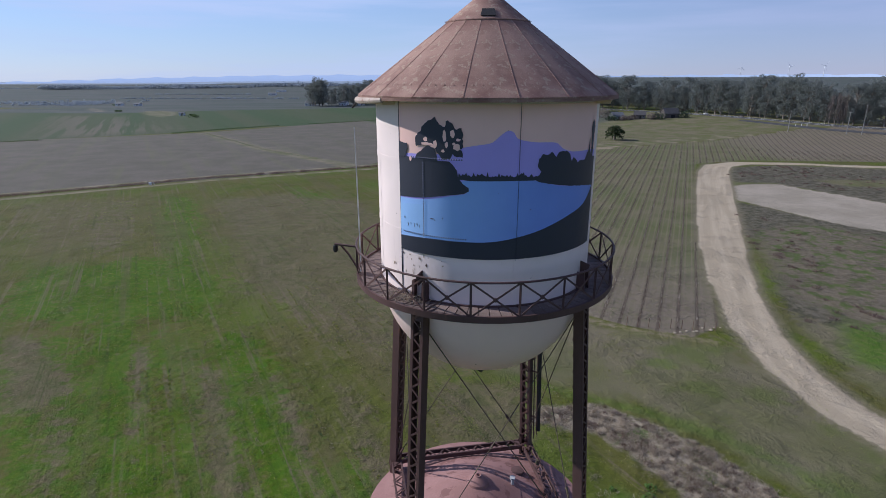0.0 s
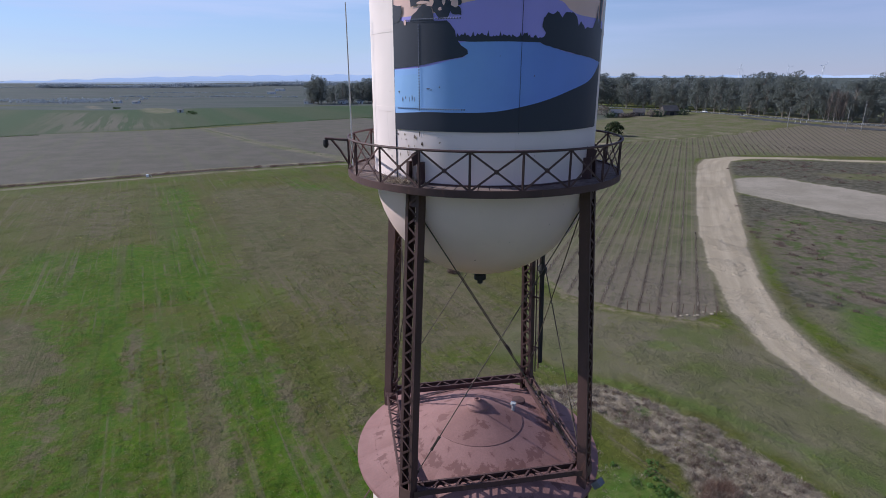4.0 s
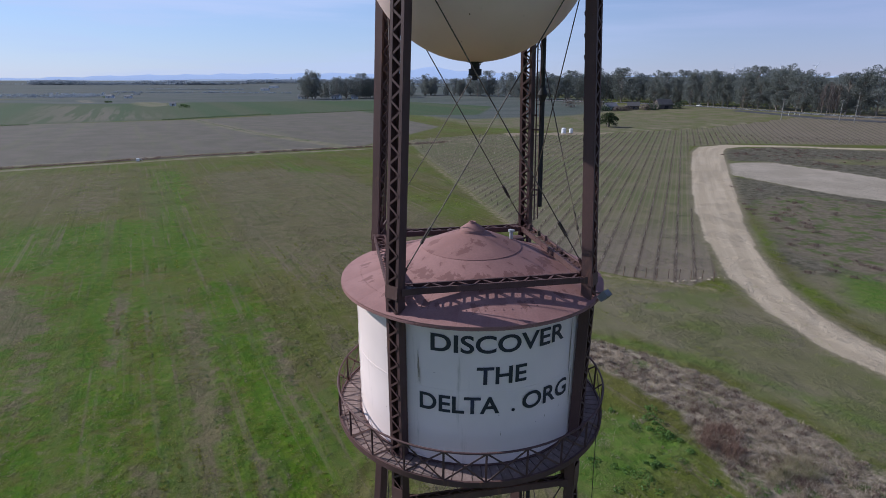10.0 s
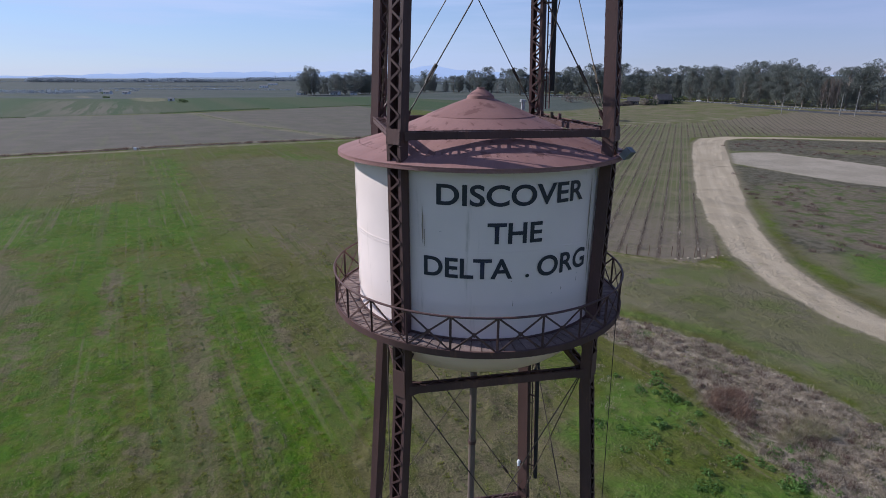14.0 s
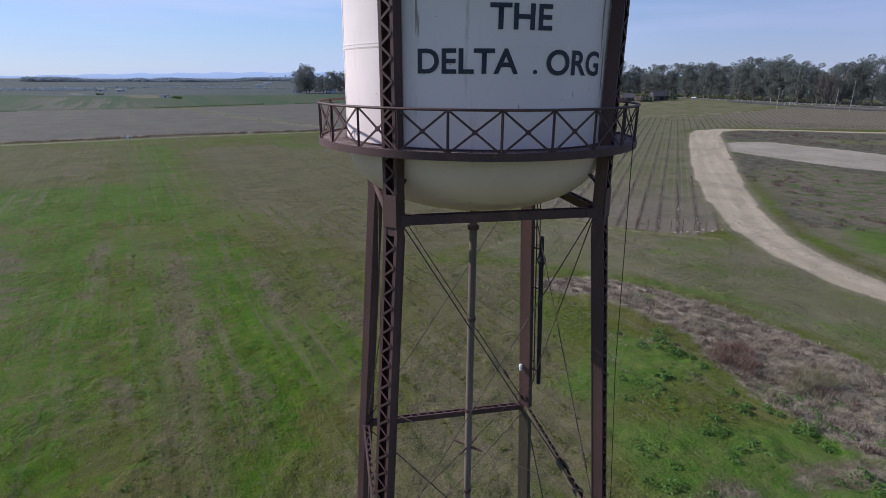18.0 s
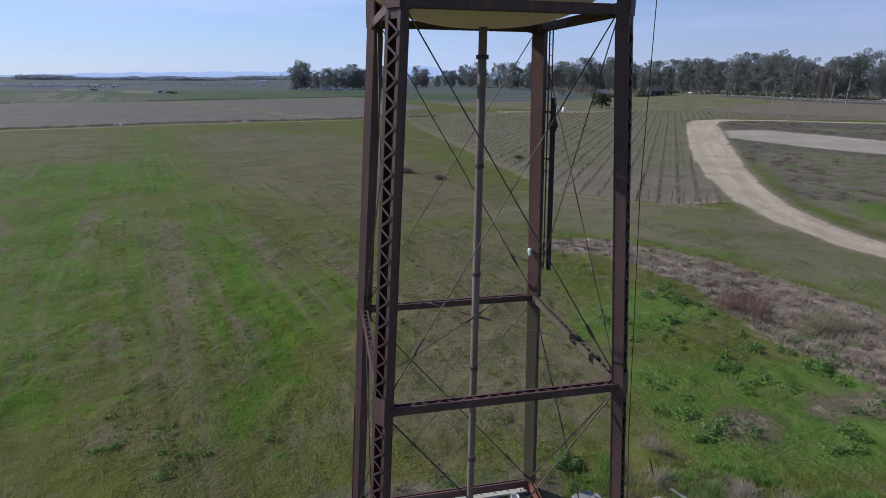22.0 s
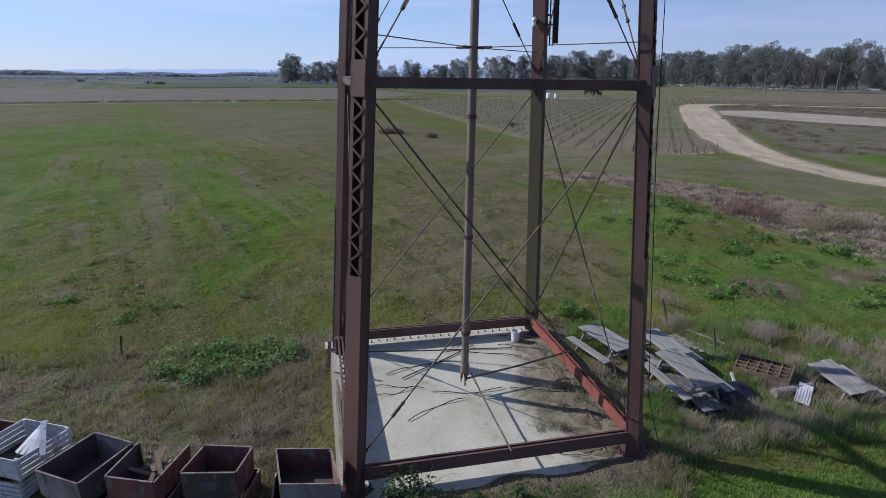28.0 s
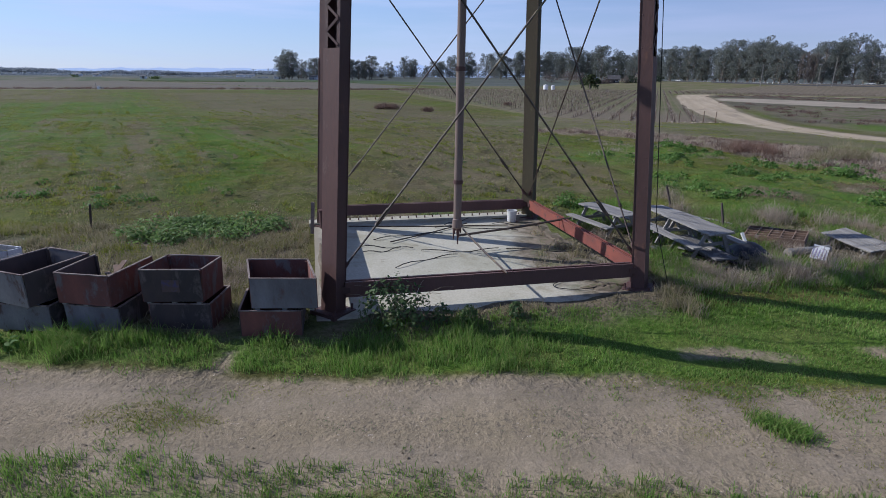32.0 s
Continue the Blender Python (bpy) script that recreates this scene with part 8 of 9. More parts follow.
# small clods and stones on the lane
CLOD = tinted("lane_clods", (0.25, 0.2, 0.145), (0.33, 0.27, 0.2), (0.19, 0.15, 0.11), 0.95)
cx_, cy_ = scatter([(-8, 8.2), (10, 8.5), (10, 11.0), (-8, 10.6)], 150, lambda x, y: 0.12 + 0.88 * sstep(0.45, 0.7, lattice(x, y, 0.5, 71)) * sstep(0.3, 0.6, lattice(x, y, 1.7, 72)))
k_ = len(cx_)
sz = 0.008 + 0.022 * rg.uniform(0, 1, k_) ** 2.5
yaw = rg.uniform(0, 6.28, k_)
corner = np.array([(1, 0, 0), (0.1, 0.9, 0), (-0.9, 0.2, 0), (-0.1, -1, 0), (0.15, 0.1, 0.8)])
pv = corner[None] * (sz[:, None, None] * rg.uniform(0.7, 1.3, (k_, 5, 1)))
rx_ = pv[..., 0] * np.cos(yaw)[:, None] - pv[..., 1] * np.sin(yaw)[:, None] + cx_[:, None]
ry_ = pv[..., 0] * np.sin(yaw)[:, None] + pv[..., 1] * np.cos(yaw)[:, None] + cy_[:, None]
rz_ = pv[..., 2] + (ground_z(cx_, cy_) - 0.004)[:, None]
base_ = np.arange(k_)[:, None] * 5
stuff("lane_clods", (np.stack([rx_, ry_, rz_], -1).reshape(-1, 3), np.concatenate([base_ + [0, 1, 4], base_ + [1, 2, 4], base_ + [2, 3, 4], base_ + [3, 0, 4]], 0)), CLOD, "small clods and stones on a dirt lane", "stones")

# ---- trees, houses, highway and the far distance ----
BARK = worn("pale_bark", (0.24, 0.2, 0.165), (0.15, 0.125, 0.105), (0.34, 0.3, 0.26), 0.4, 1.2, (0.5, 0.65), 0.9, 0.3, 6, (1, 1, 0.3))
# leaf tones paled and greyed to hold the distance haze
EUC = tinted("hazed_eucalyptus_leaves", (0.15, 0.165, 0.145), (0.18, 0.195, 0.175), (0.23, 0.245, 0.22), 0.6)
CYPRESS = tinted("dark_conifer_leaves", (0.04, 0.058, 0.036), (0.055, 0.075, 0.046), (0.075, 0.095, 0.065), 0.7)
BARE = tinted("bare_twigs", (0.2, 0.165, 0.14), (0.16, 0.13, 0.115), (0.25, 0.21, 0.185))
FROND = tinted("palm_fronds", (0.04, 0.058, 0.024), (0.058, 0.076, 0.034), (0.11, 0.105, 0.06))


def crown_mesh(name, lobes, per, size, mat, flat=0.8):
    return raw_mesh(name, *join([leaf_cloud3(c, r, per, size, flat) for c, r in lobes]), mat)


def leaf_cloud3(c, r, count, size, flat):
    d = rg.normal(0, 1, (count, 3))
    d /= np.linalg.norm(d, axis=1)[:, None]
    p = np.asarray(c) + d * np.array([r, r, r * flat]) * (rg.uniform(0.25, 1.0, (count, 1)) ** 0.5)
    u = rg.normal(0, 1, (count, 3))
    u /= np.linalg.norm(u, axis=1)[:, None]
    v = np.cross(u, rg.normal(0, 1, (count, 3)))
    v /= np.linalg.norm(v, axis=1)[:, None]
    s = size * rg.uniform(0.5, 1.3, (count, 1))
    q = np.stack([p - u * s, p + v * s * 0.6, p + u * s, p - v * s * 0.6], 1).reshape(-1, 3)
    return q, np.arange(count * 4).reshape(-1, 4)


def tall_tree(seed, h, spread, lean=0.0):
    """A tall gum tree: bare lower trunk, rising limbs, crown in separate masses."""
    r = random.Random(seed)
    t = thing("eucalyptus_tree", "tall dark green eucalyptus tree with a pale bare trunk", "tree", group="eucalyptus trees along the highway")
    top = Vector((lean * h, r.uniform(-0.05, 0.05) * h, h * 0.86))
    tr = MB().chain([(0, 0, -0.5), (lean * h * 0.2, 0.01 * h, h * 0.25), (lean * h * 0.5, 0, h * 0.55), top], h * 0.02, 7, h * 0.005)
    lobes = []
    for k in range(30):
        zf = 0.14 + 0.8 * (k / 29) ** 0.9
        a = k * 2.4 + r.uniform(-0.6, 0.6)
        wide = spread * (0.55 + 0.75 * math.sin(math.pi * min(1, max(0, (zf - 0.1) / 0.95)))) * r.uniform(0.35, 1.0)
        c = Vector((lean * h * zf + math.cos(a) * wide, math.sin(a) * wide, h * zf * r.uniform(0.92, 1.04)))
        lobes.append((c, r.uniform(0.075, 0.14) * h))
        base = Vector((lean * h * zf * 0.7, 0, h * max(0.05, zf - 0.2)))
        tr.chain([base, base.lerp(c, 0.6) + Vector((0, 0, 0.02 * h)), c], h * 0.007, 5, h * 0.002)
    lobes.append((top, 0.1 * h))
    part("trunk", tr, BARK, t, "pale trunk and limbs", True)
    part("crown", crown_mesh("crown", lobes, 190, h * 0.0125, EUC, 0.75), EUC, t)
    return t


kinds = [tall_tree(s, h, w, l) for s, h, w, l in ((1, 31, 7.6, 0.02), (2, 27, 8.2, -0.03), (3, 33, 6.8, 0.04), (4, 24, 7.6, 0.0), (5, 29, 6.2, -0.02), (6, 21, 7.8, 0.03))]


def along(pts, step):
    """Places at even steps along a line."""
    out, carry = [], 0.0
    for a, b in zip(pts, pts[1:]):
        a, b = Vector(a), Vector(b)
        L = (b - a).length
        s = carry
        while s < L:
            out.append(a.lerp(b, s / L))
            s += step
        carry = s - L
    return out


rt3 = random.Random(3)
used = set()


def plant(kind, x, y, s):
    """The first use moves the pattern tree itself."""
    m = pose(x, y, gz(x, y) - 0.2, 0, 0, rt3.uniform(0, 360)) @ Matrix.Scale(s, 4)
    if kind in used:
        o = copy_thing(kinds[kind], m)
        o.scale = (s, s, s)
    else:
        used.add(kind)
        kinds[kind].matrix_world = m


ROWT = [(30, 655), (110, 600), (165, 545), (198, 487), (236, 400), (285, 335), (400, 240)]
for i, p in enumerate(along(ROWT, 6.2)):
    plant(rt3.randrange(6), p.x + rt3.uniform(-4, 4), p.y + rt3.uniform(-4, 4), rt3.uniform(0.72, 1.08))
for i, p in enumerate(along([(60, 690), (150, 610), (215, 520), (258, 420), (310, 350)], 9)):
    plant(rt3.randrange(6), p.x + rt3.uniform(-5, 5) + 8, p.y + rt3.uniform(-5, 5) + 8, rt3.uniform(0.7, 1.0))
for p in along([(-180, 775), (-110, 800), (-60, 775), (0, 730), (30, 690)], 6.5):
    plant(rt3.randrange(6), p.x + rt3.uniform(-9, 9), p.y + rt3.uniform(-14, 14), rt3.uniform(0.5, 1.05))
for x, y, s in ((-236, 715, 1.0), (-231, 718, 0.9), (-226, 714, 0.8), (-241, 722, 0.75), (-214, 735, 0.6), (-205, 742, 0.65), (-180, 748, 0.95), (-172, 750, 0.8), (-165, 755, 0.7), (-219, 730, 0.55), (-195, 752, 0.8), (-188, 760, 0.7), (-158, 752, 0.75), (-150, 756, 0.85), (-142, 758, 0.6), (-134, 760, 0.75), (-210, 760, 0.7), (-245, 738, 0.6), (-200, 765, 0.75), (-226, 740, 0.85), (-166, 770, 0.7)):
    plant(rt3.randrange(6), x, y, s * 1.3)


def bush(name, x, y, r, h, mat, label, per=120, size=0.35):
    b = thing(name, label, "bush", pose(x, y, gz(x, y)), "bushes by the farm buildings")
    part("stem", MB().tube((0, 0, -0.2), (0, 0, h * 0.6), 0.12, 0.06, 6), BARK, b)
    lob = [((rt3.uniform(-r, r) * 0.6, rt3.uniform(-r, r) * 0.6, h * rt3.uniform(0.3, 0.7)), r * 0.6) for _ in range(6)]
    part("crown", crown_mesh("crown", lob, per, size, mat), mat, b)


for x, y, r, h in ((107, 472, 5, 4), (124, 470, 6, 4.5), (128, 468, 6, 5), (148, 472, 6, 4.5), (101, 470, 4, 3), (91, 472, 5, 4), (88, 480, 7, 10), (80, 500, 8, 12), (95, 492, 6, 8), (176, 560, 6, 6), (70, 520, 7, 9)):
    bush("bush", x, y, r, h, BARE if rt3.random() < 0.6 else CYPRESS, "wintry brown bush beside a farm building", 70, 0.55)
# bare poplars
pop = thing("bare_poplar", "tall bare poplar clump without leaves", "tree", pose(222, 398, gz(222, 398)))
tr = MB()
tw = []
for k in range(5):
    bx, by = rt3.uniform(-5, 5), rt3.uniform(-3, 3)
    hh = rt3.uniform(18, 24)
    tr.chain([(bx, by, -0.5), (bx * 1.05, by, hh * 0.5), (bx * 1.1, by, hh)], 0.3, 6, 0.05)
    for j in range(260):
        zf = rt3.uniform(0.15, 1.0)
        tw.append((bx * 1.05 + rt3.gauss(0, 0.9) * (1.1 - zf * 0.5), by + rt3.gauss(0, 0.9), hh * zf * 0.92))
tw = np.array(tw)
part("trunk", tr, BARK, pop, smooth=True)
part("twigs", raw_mesh("twigs", *blades(tw[:, 0], tw[:, 1], np.full(len(tw), 2.6), 0.13, np.full(len(tw), 0.35), tw[:, 2]), BARE), BARE, pop, "fine bare twigs")
pop2 = copy_thing(pop, pose(258, 372, gz(258, 372), 0, 0, 80))
pop2.scale = (0.5, 0.5, 0.5)

palm = thing("palm_tree", "short palm tree with a round head of fronds", "palm", pose(69, 342, gz(69, 342)) @ Matrix.Scale(1.25, 4))
part("trunk", MB().tube((0, 0, -0.3), (0, 0, 3.0), 0.6, 0.5, 10), BARK, palm)
fr = []
for k in range(150):
    a, e = rt3.uniform(0, 6.28), rt3.uniform(-0.6, 1.5)
    for s in np.linspace(0.1, 1, 9):
        L = 4.6 * s
        fr.append((math.cos(a) * L * math.cos(e), math.sin(a) * L * math.cos(e), 3.6 + L * math.sin(e) * 0.85 - 1.0 * s * s))
fr = np.array(fr)
fob = part("fronds", raw_mesh("fronds", *leaf_cloud3((0, 0, 0), 0.01, len(fr), 0.5, 1.0), FROND), FROND, palm)
me = fob.data
co = np.empty(len(me.vertices) * 3, np.float32)
me.vertices.foreach_get("co", co)
me.vertices.foreach_set("co", (co.reshape(-1, 4, 3) + fr[:, None, :]).astype(np.float32).ravel())

# buildings
WALL_WHITE = worn("white_siding", (0.8, 0.8, 0.78), (0.72, 0.72, 0.7), (0.3, 0.29, 0.27), 0.3, 1, rough=0.7)
WALL_DARK = worn("dark_barn_boards", (0.12, 0.1, 0.09), (0.09, 0.075, 0.07), (0.18, 0.16, 0.14), 0.4, 1, rough=0.85)
WALL_GREEN = worn("pale_green_siding", (0.34, 0.38, 0.33), (0.28, 0.31, 0.27), (0.2, 0.2, 0.18), 0.4, 1, rough=0.8)
ROOF_GREY = worn("grey_shingles", (0.2, 0.2, 0.2), (0.15, 0.15, 0.15), (0.26, 0.25, 0.24), 0.5, 1.5, rough=0.85)
ROOF_DARK = worn("dark_shingles", (0.085, 0.08, 0.08), (0.06, 0.056, 0.056), (0.12, 0.115, 0.11), 0.5, 1.5, rough=0.9)
PANE = worn("dark_window_pane", (0.03, 0.035, 0.04), (0.025, 0.03, 0.035), (0.05, 0.05, 0.055), rough=0.15, bump=0.02)


def house(x, y, yaw, L, W, H, rise, wall, roof, label, windows=3):
    """Walls, gabled roof with eaves, a door and windows set into frames."""
    h = thing("farm_house" if windows else "barn", label, "house" if windows else "barn", pose(x, y, gz(x, y) - 0.1, 0, 0, yaw))
    l, w = L / 2, W / 2
    part("wall", MB().add([(-l, -w, 0), (l, -w, 0), (l, w, 0), (-l, w, 0), (-l, -w, H), (l, -w, H), (l, w, H), (-l, w, H), (-l, 0, H + rise), (l, 0, H + rise)],
                          [(0, 1, 5, 4), (2, 3, 7, 6), (1, 2, 6, 9, 5), (3, 0, 4, 8, 7)]), wall, h)
    for s in (-1, 1):
        part("roof", MB().beam((-l - 0.4, s * (w + 0.4) / 2, H + rise / 2 - 0.1), (l + 0.4, s * (w + 0.4) / 2, H + rise / 2 - 0.1), Vector((0, s * (w + 0.4), -rise - 0.25)), math.hypot(w + 0.4, rise + 0.25), 0.16), roof, h)
    part("door", MB().box((l * 0.1, -w - 0.03, 1.05), (1.1 if windows else 3.2, 0.06, 2.1 if windows else H * 0.85)), WALL_DARK if wall is WALL_WHITE else BLACK, h)
    for k in range(windows):
        cx = -l + L * (k + 0.5) / windows + (0.9 if abs(-l + L * (k + 0.5) / windows - l * 0.1) < 1.1 else 0)
        fr_ = part("window", MB().box((cx, -w - 0.02, 1.7), (1.3, 0.06, 1.3)), WALL_WHITE, h)
        part("pane", MB().box((cx, -w - 0.06, 1.7), (1.1, 0.03, 1.1)), PANE, fr_)
    return h


house(-246, 726, 10, 12, 8, 3.6, 2.0, WALL_WHITE, ROOF_GREY, "small white farm house below tall trees")
house(-205, 740, -15, 11, 8, 3.4, 2.2, WALL_WHITE, ROOF_GREY, "white farm house with a grey roof among trees")
house(-182, 745, 5, 8, 6, 3.0, 1.6, WALL_WHITE, ROOF_GREY, "low white shed among trees", 2)
house(-470, 1150, 5, 16, 8, 4, 1.6, WALL_WHITE, ROOF_GREY, "far white farm building", 3)
house(-545, 1390, 0, 22, 9, 4, 1.6, WALL_WHITE, ROOF_GREY, "far white farm building", 3)
house(97, 481, 20, 10, 7, 3.0, 2.6, WALL_GREEN, ROOF_GREY, "white farm house with a steep grey roof")
house(115, 479, -12, 9, 8, 3.0, 3.0, WALL_DARK, ROOF_DARK, "dark gabled farm house behind bushes")
house(138, 477, 12, 12, 9, 3.6, 4.0, WALL_DARK, ROOF_DARK, "dark weathered barn with a gabled roof", 0)
house(303, 448, -30, 20, 9, 3.6, 1.6, WALL_GREEN, ROOF_GREY, "long pale shed beside the highway", 0)

for x, y, s in ((38, 300, 2.4), (42, 302, 2.0)):
    tk = thing("well_tank", "small pale tank on bare ground", "tank", pose(x, y, gz(x, y)), "tanks at the field's edge")
    part("shell", MB().rev([(0, s * 1.1), (s * 0.45, s * 1.05), (s * 0.5, s), (s * 0.5, 0)], 16), WALL_WHITE, tk, smooth=True)
    part("lid", MB().rev([(0, s * 1.2), (s * 0.2, s * 1.18), (s * 0.2, s * 1.05)], 12), GALV, tk, smooth=True)

pump = thing("irrigation_pump", "small white irrigation pump beside a field ditch", "pump", pose(-119.5, 181.5, gz(-119.5, 181.5), 0, 0, 30))
part("housing", MB().box((0, 0, 0.5), (0.9, 0.7, 0.9)), WALL_WHITE, pump)
part("pipe", MB().chain([(0.4, 0, 0.6), (0.9, 0, 0.7), (1.3, 0, 0.1)], 0.12, 8), GALV, pump)
part("post", MB().tube((-0.7, 0, -0.2), (-0.7, 0, 2.0), 0.07, 0.06, 6), GREY_WOOD, pump)

# highway: a raised strip with painted edge lines, in front of the trees
ASPHALT = worn("asphalt", (0.06, 0.06, 0.062), (0.045, 0.045, 0.047), (0.08, 0.078, 0.075), 0.1, 0.5, rough=0.9)
LINE = worn("road_paint", (0.6, 0.6, 0.57), (0.5, 0.5, 0.47), (0.3, 0.3, 0.29), rough=0.7)


def lane_strip(pts, off, width, dz):
    p = [Vector((*q, 0)) for q in pts]
    mb = MB()
    vs = []
    for i, q in enumerate(p):
        d = (p[min(i + 1, len(p) - 1)] - p[max(i - 1, 0)]).normalized()
        nn = Vector((d.y, -d.x, 0))
        for k in (off - width / 2, off + width / 2):
            r_ = q + nn * k
            vs += [(r_.x, r_.y, gz(r_.x, r_.y) + dz), (r_.x, r_.y, gz(r_.x, r_.y) - 0.6)]
    fs = []
    for i in range(len(p) - 1):
        a, b = i * 4, i * 4 + 4
        fs += [(a, a + 2, b + 2, b), (a + 1, a, b, b + 1), (a + 2, a + 3, b + 3, b + 2)]
    return mb.add(vs, fs)


hw = [tuple(v) for v in along([(40, 628), (100, 578), (150, 530), (182, 478), (220, 392), (268, 322), (400, 210), (700, -20)], 8)]
road = tagged(part("highway", lane_strip(hw, 0, 9, 0.35), ASPHALT), "grey two-lane highway along a row of trees", "road", kind="structure")
for o_ in (-4.0, 4.0):
    part("edge_line", lane_strip(hw, o_, 0.3, 0.37), LINE, road)
hw2 = [tuple(v) for v in along([(180, 440), (205, 372), (245, 318), (330, 250), (500, 120)], 8)]
tagged(part("side_road", lane_strip(hw2, 0, 7, 0.3), ASPHALT), "grey side road below the highway", "road", kind="structure")


def car(x, y, yaw, paint, label):
    """A small road car: shell with a sloped cabin, dark glass and four wheels."""
    c = thing("car", label, "car", pose(x, y, gz(x, y) + 0.36, 0, 0, yaw), "cars on the highway")
    side = [(-2.1, 0.3), (2.1, 0.3), (2.15, 0.62), (1.9, 0.8), (1.1, 0.88), (-1.7, 0.92), (-2.15, 0.85)]
    part("body", MB().prism((0, -0.85, 0), (0, 0.85, 0), (1, 0, 0), [(a, -b) for a, b in side][::-1]), paint, c)
    part("cabin", MB().prism((0, -0.72, 0), (0, 0.72, 0), (1, 0, 0), [(a, -b) for a, b in ((-1.5, 0.9), (1.0, 0.88), (0.4, 1.38), (-1.0, 1.42))][::-1]), PANE, c, "dark glass")
    part("roof", MB().prism((0, -0.7, 0), (0, 0.7, 0), (1, 0, 0), [(a, -b) for a, b in ((-1.05, 1.4), (0.45, 1.37), (0.35, 1.45), (-0.95, 1.47))][::-1]), paint, c)
    for sx_ in (-1.3, 1.3):
        for sy_ in (-0.8, 0.8):
            part("wheel", MB().tube((sx_, sy_ - 0.1, 0.32), (sx_, sy_ + 0.1, 0.32), 0.32, 0.32, 12), BLACK, c)


car(172, 494, 118, WALL_WHITE, "white car driving on the highway")
car(240, 362, 125, GALV, "silver car driving on the highway")
car(188, 463, 116, WALL_DARK, "dark car driving on the highway")


def pole(x, y, h, arms=2):
    p = thing("utility_pole", "wooden utility pole with a cross-arm beside a road", "utility pole", pose(x, y, gz(x, y), 0, 0, rt3.uniform(20, 60)), "utility poles")
    part("shaft", MB().tube((0, 0, -0.5), (0, 0, h), 0.24, 0.16, 8), GREY_WOOD, p)
    part("cross_arm", MB().beam((-1.4, 0.2, h - 0.8), (1.4, 0.2, h - 0.8), (0, 0, 1), 0.16, 0.12), GREY_WOOD, p)
    for k in (-1.2, -0.5, 0.5, 1.2):
        part("insulator", MB().tube((k, 0.2, h - 0.7), (k, 0.2, h - 0.45), 0.06, 0.05, 6), PLASTIC, p)


pole(180, 372, 13)
pole(203, 352, 13)
pole(209, 348, 17)
for x, y in ((196, 396), (199, 395), (202, 394)):
    tagged(part("white_marker_post", MB().beam((0, 0, -0.2), (0, 0, 1.6), (1, 0, 0), 0.22, 0.22), PLASTIC), "pale marker post near the highway", "post", "marker posts").location = (x, y, gz(x, y))

# wind turbines on the hills
TURB = worn("turbine_white", (0.74, 0.76, 0.78), (0.7, 0.72, 0.75), (0.66, 0.68, 0.7), rough=0.5, bump=0.02)
for dx, dy, dist, a0 in ((0.4258, 0.9048, 4200, 10), (0.4648, 0.8854, 4000, 50), (0.3675, 0.930, 4400, 80)):
    x, y = dx * dist, dy * dist
    zb = gz(x, y)
    tb = thing("wind_turbine", "far white wind turbine on a hill", "wind turbine", pose(x, y, zb, 0, 0, 20), "wind turbines on the hills")
    part("tower", MB().tube((0, 0, -5), (0, 0, 62), 2.0, 1.3, 10), TURB, tb)
    part("nacelle", MB().box((0, -1, 63), (3, 8, 3)), TURB, tb)
    for k in range(3):
        a = radians(a0 + 120 * k)
        part("blade", MB().prism((0, -5.5, 63), (36 * math.cos(a), -5.5, 63 + 36 * math.sin(a)), (0, 1, 0), [(-0.4, -1.2), (0.4, -1.2), (0.4, 1.2), (-0.4, 1.2)], 0.25), TURB, tb)

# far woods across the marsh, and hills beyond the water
# the blue-grey of distance haze is put into these leaf tones
FARWOOD_HAZED = tinted("hazed_far_woods", (0.25, 0.285, 0.32), (0.28, 0.315, 0.35), (0.32, 0.35, 0.38), 0.9)
fx = np.concatenate([rg.uniform(-2700, 150, 2000), rg.uniform(-1500, -620, 2800)])
fy = np.where(fx < -880, 2440 + 0.53 * fx, 2010 + 0.04 * fx) + rg.normal(0, 40, 4800)
fh = 5 + 12 * lattice(fx, fy, 60, 5) * lattice(fx, fy, 230, 8) * 2
ok = lattice(fx, fy, 260, 22) > np.where(fx < -620, 0.26, 0.62)
fx, fy, fh = fx[ok], fy[ok], fh[ok]
stuff("hazed_far_woods", join([leaf_cloud3((a, b, gz(a, b) + h * 0.5), h * 0.62, 14, 2.8, 0.8) for a, b, h in zip(fx, fy, fh)]), FARWOOD_HAZED, "far belt of trees across the marsh", "woods")
fx = np.concatenate([rg.uniform(-1000, -545, 420), rg.uniform(-660, -540, 160)])
fy = 745 + 0.12 * (fx + 700) + rg.normal(0, 30, 580)
ok = lattice(fx, fy, 45, 31) > 0.36
stuff("far_thicket", join([leaf_cloud3((a, b, gz(a, b) + h * 0.4), h * 0.9, 12, 1.3, 0.6) for a, b, h in zip(fx[ok], fy[ok], rg.uniform(2.0, 4.4, int(ok.sum())))]), FARWOOD_HAZED, "thicket of brush at a marsh's edge, its grey from painted haze", "brush")
for a, b, h in ((-282, 507, 2.6), (-417, 585, 1.8), (-300, 531, 1.6), (-512, 716, 2.2)):
    stuff("far_shrub", join([leaf_cloud3((a + rg.normal(0, h), b + rg.normal(0, h), gz(a, b) + h * 0.5), h * 0.8, 30, 0.6, 0.7) for _ in range(6)]), DARK_LEAF, "dark round shrub in a far field", "shrub")
house(-310, 531, 15, 5, 3.5, 2.4, 1.0, WALL_WHITE, ROOF_GREY, "small white shed in a far field", 1)
house(-504, 715, 0, 9, 6, 2.8, 1.4, WALL_WHITE, ROOF_GREY, "small white house across far fields", 2)
house(-475, 710, 0, 8, 6, 2.6, 1.2, WALL_WHITE, ROOF_GREY, "small white house across far fields", 2)
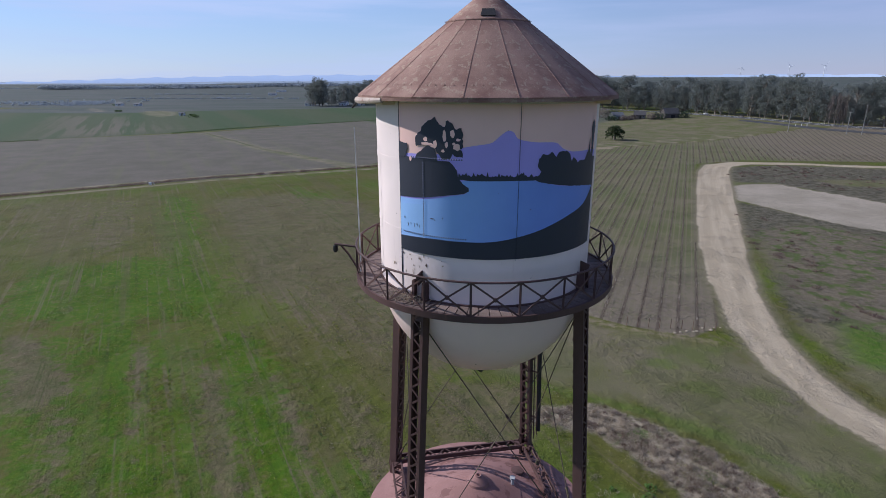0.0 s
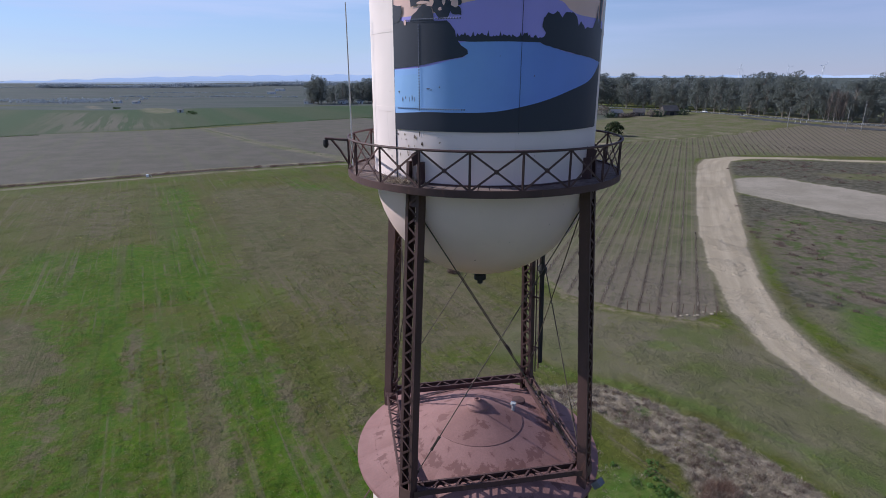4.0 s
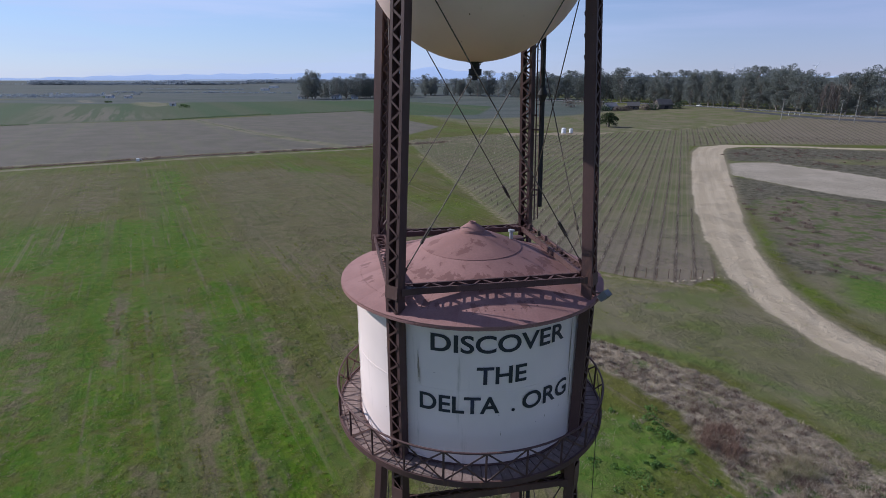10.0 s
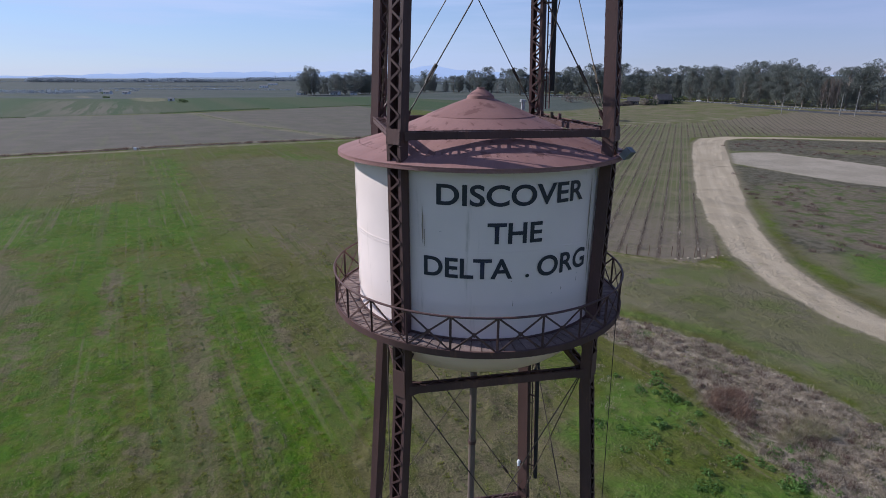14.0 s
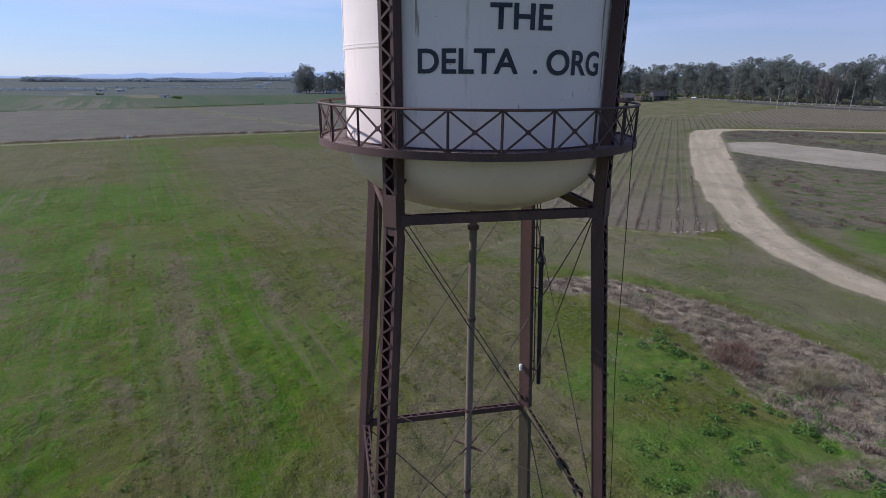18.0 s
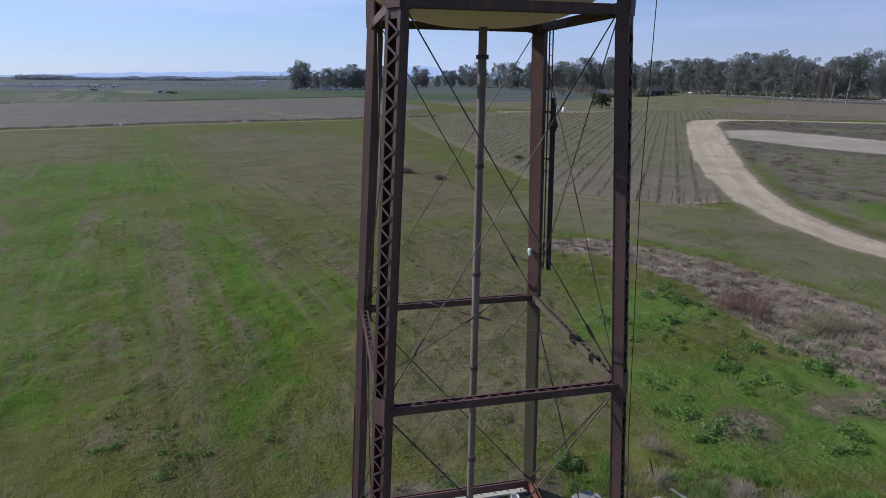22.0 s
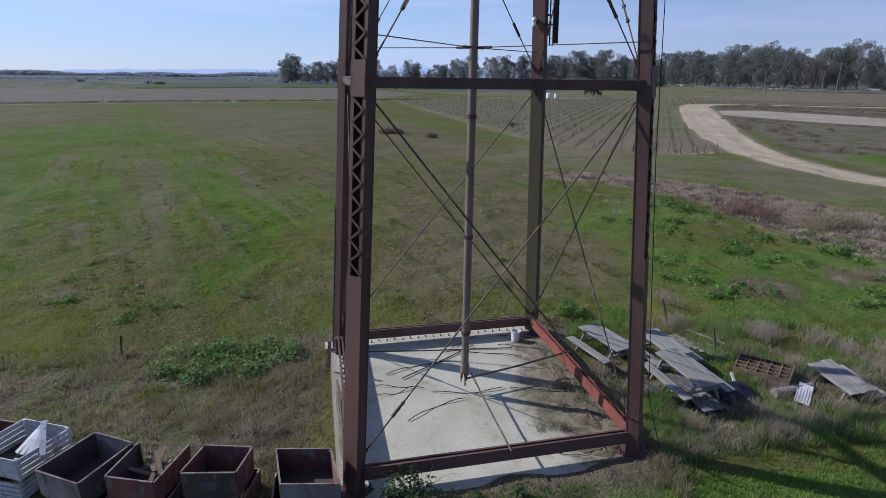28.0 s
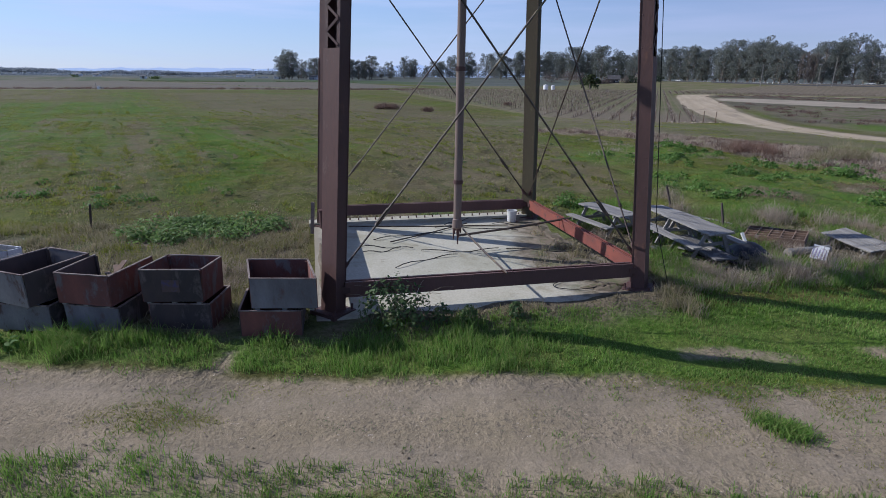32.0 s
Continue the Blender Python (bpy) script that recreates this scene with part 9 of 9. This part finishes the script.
for k in range(4):
    yc = 950 + 800 * (k / 3) ** 1.1
    xc, hl = rg.uniform(-0.9, -0.15) * yc, rg.uniform(0.08, 0.2) * yc
    m_ = int(hl * 2 / 2.2)
    fx = xc + rg.uniform(-hl, hl, m_)
    fy = yc + (fx - xc) * rg.uniform(-0.1, 0.1) + rg.normal(0, 2.5, m_)
    fh = rg.uniform(1.0, 2.2, m_) * (0.5 + lattice(fx, fy, 60, k))
    stuff("far_hedge", join([leaf_cloud3((a, b, gz(a, b) + h * 0.4), h * 1.3, 7, 1.5, 0.5) for a, b, h in zip(fx, fy, fh)]), FARWOOD_HAZED, "low hedge of brush and reeds across far fields", "brush")
for line, size_ in (([(-215, 356), (-195, 390), (-169, 422)], 1.0), ([(-300, 290), (-286, 299), (-270, 311)], 0.9), ([(-150, 440), (-137, 447), (-99, 489)], 0.9)):
    q_ = [(p.x, p.y, rg.uniform(0.6, 1.3) * size_) for p in along(line, 1.6)]
    twiggy("field_edge_weeds", q_, 1.4, 0.8, 40, 0.16, DARK_LEAF, "dark weeds along a far field's edge", 0.7)
q_ = [(p.x, p.y, rg.uniform(0.5, 1.2)) for p in along([(-195, 360), (-123, 283), (-74, 241)], 5.5)]
twiggy("track_shrubs", q_, 0.6, 0.45, 30, 0.1, DARK_LEAF, "small dark shrubs along a field track", 0.6)
# haze blue sits in the hills' base colour, and a glow pales them
n2 = Nodes("haze_blue_far_hills")
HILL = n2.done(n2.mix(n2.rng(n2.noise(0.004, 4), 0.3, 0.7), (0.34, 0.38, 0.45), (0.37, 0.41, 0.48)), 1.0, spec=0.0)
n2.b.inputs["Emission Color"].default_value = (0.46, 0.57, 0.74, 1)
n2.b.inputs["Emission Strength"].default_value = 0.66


def bell(a, c, w):
    return math.exp(-((a - c) / w) ** 2)


hv = []
for i in range(241):
    a = -62 + 0.5 * i
    hgt = 24 + 0.8 * (24 * bell(a, -24, 5) + 34 * bell(a, -15, 6) + 12 * bell(a, -32, 5) + 72 * bell(a, -6.5, 2.6) + 40 * bell(a, -2, 5) + 30 * bell(a, 25, 22) - 26 * bell(a, -48, 10))
    hgt += 3.5 * math.sin(a * 1.9) + 2.2 * math.sin(a * 4.3 + 1)
    x, y = 4600 * math.sin(radians(a)), 4600 * math.cos(radians(a))
    hv += [(x, y, -40), (x, y, max(6, hgt))]
tagged(part("backdrop_hills", MB().add(hv, [(2 * i, 2 * i + 2, 2 * i + 3, 2 * i + 1) for i in range(240)]), HILL), "far hills in painted haze blue with a faint glow", "hills", kind="structure")
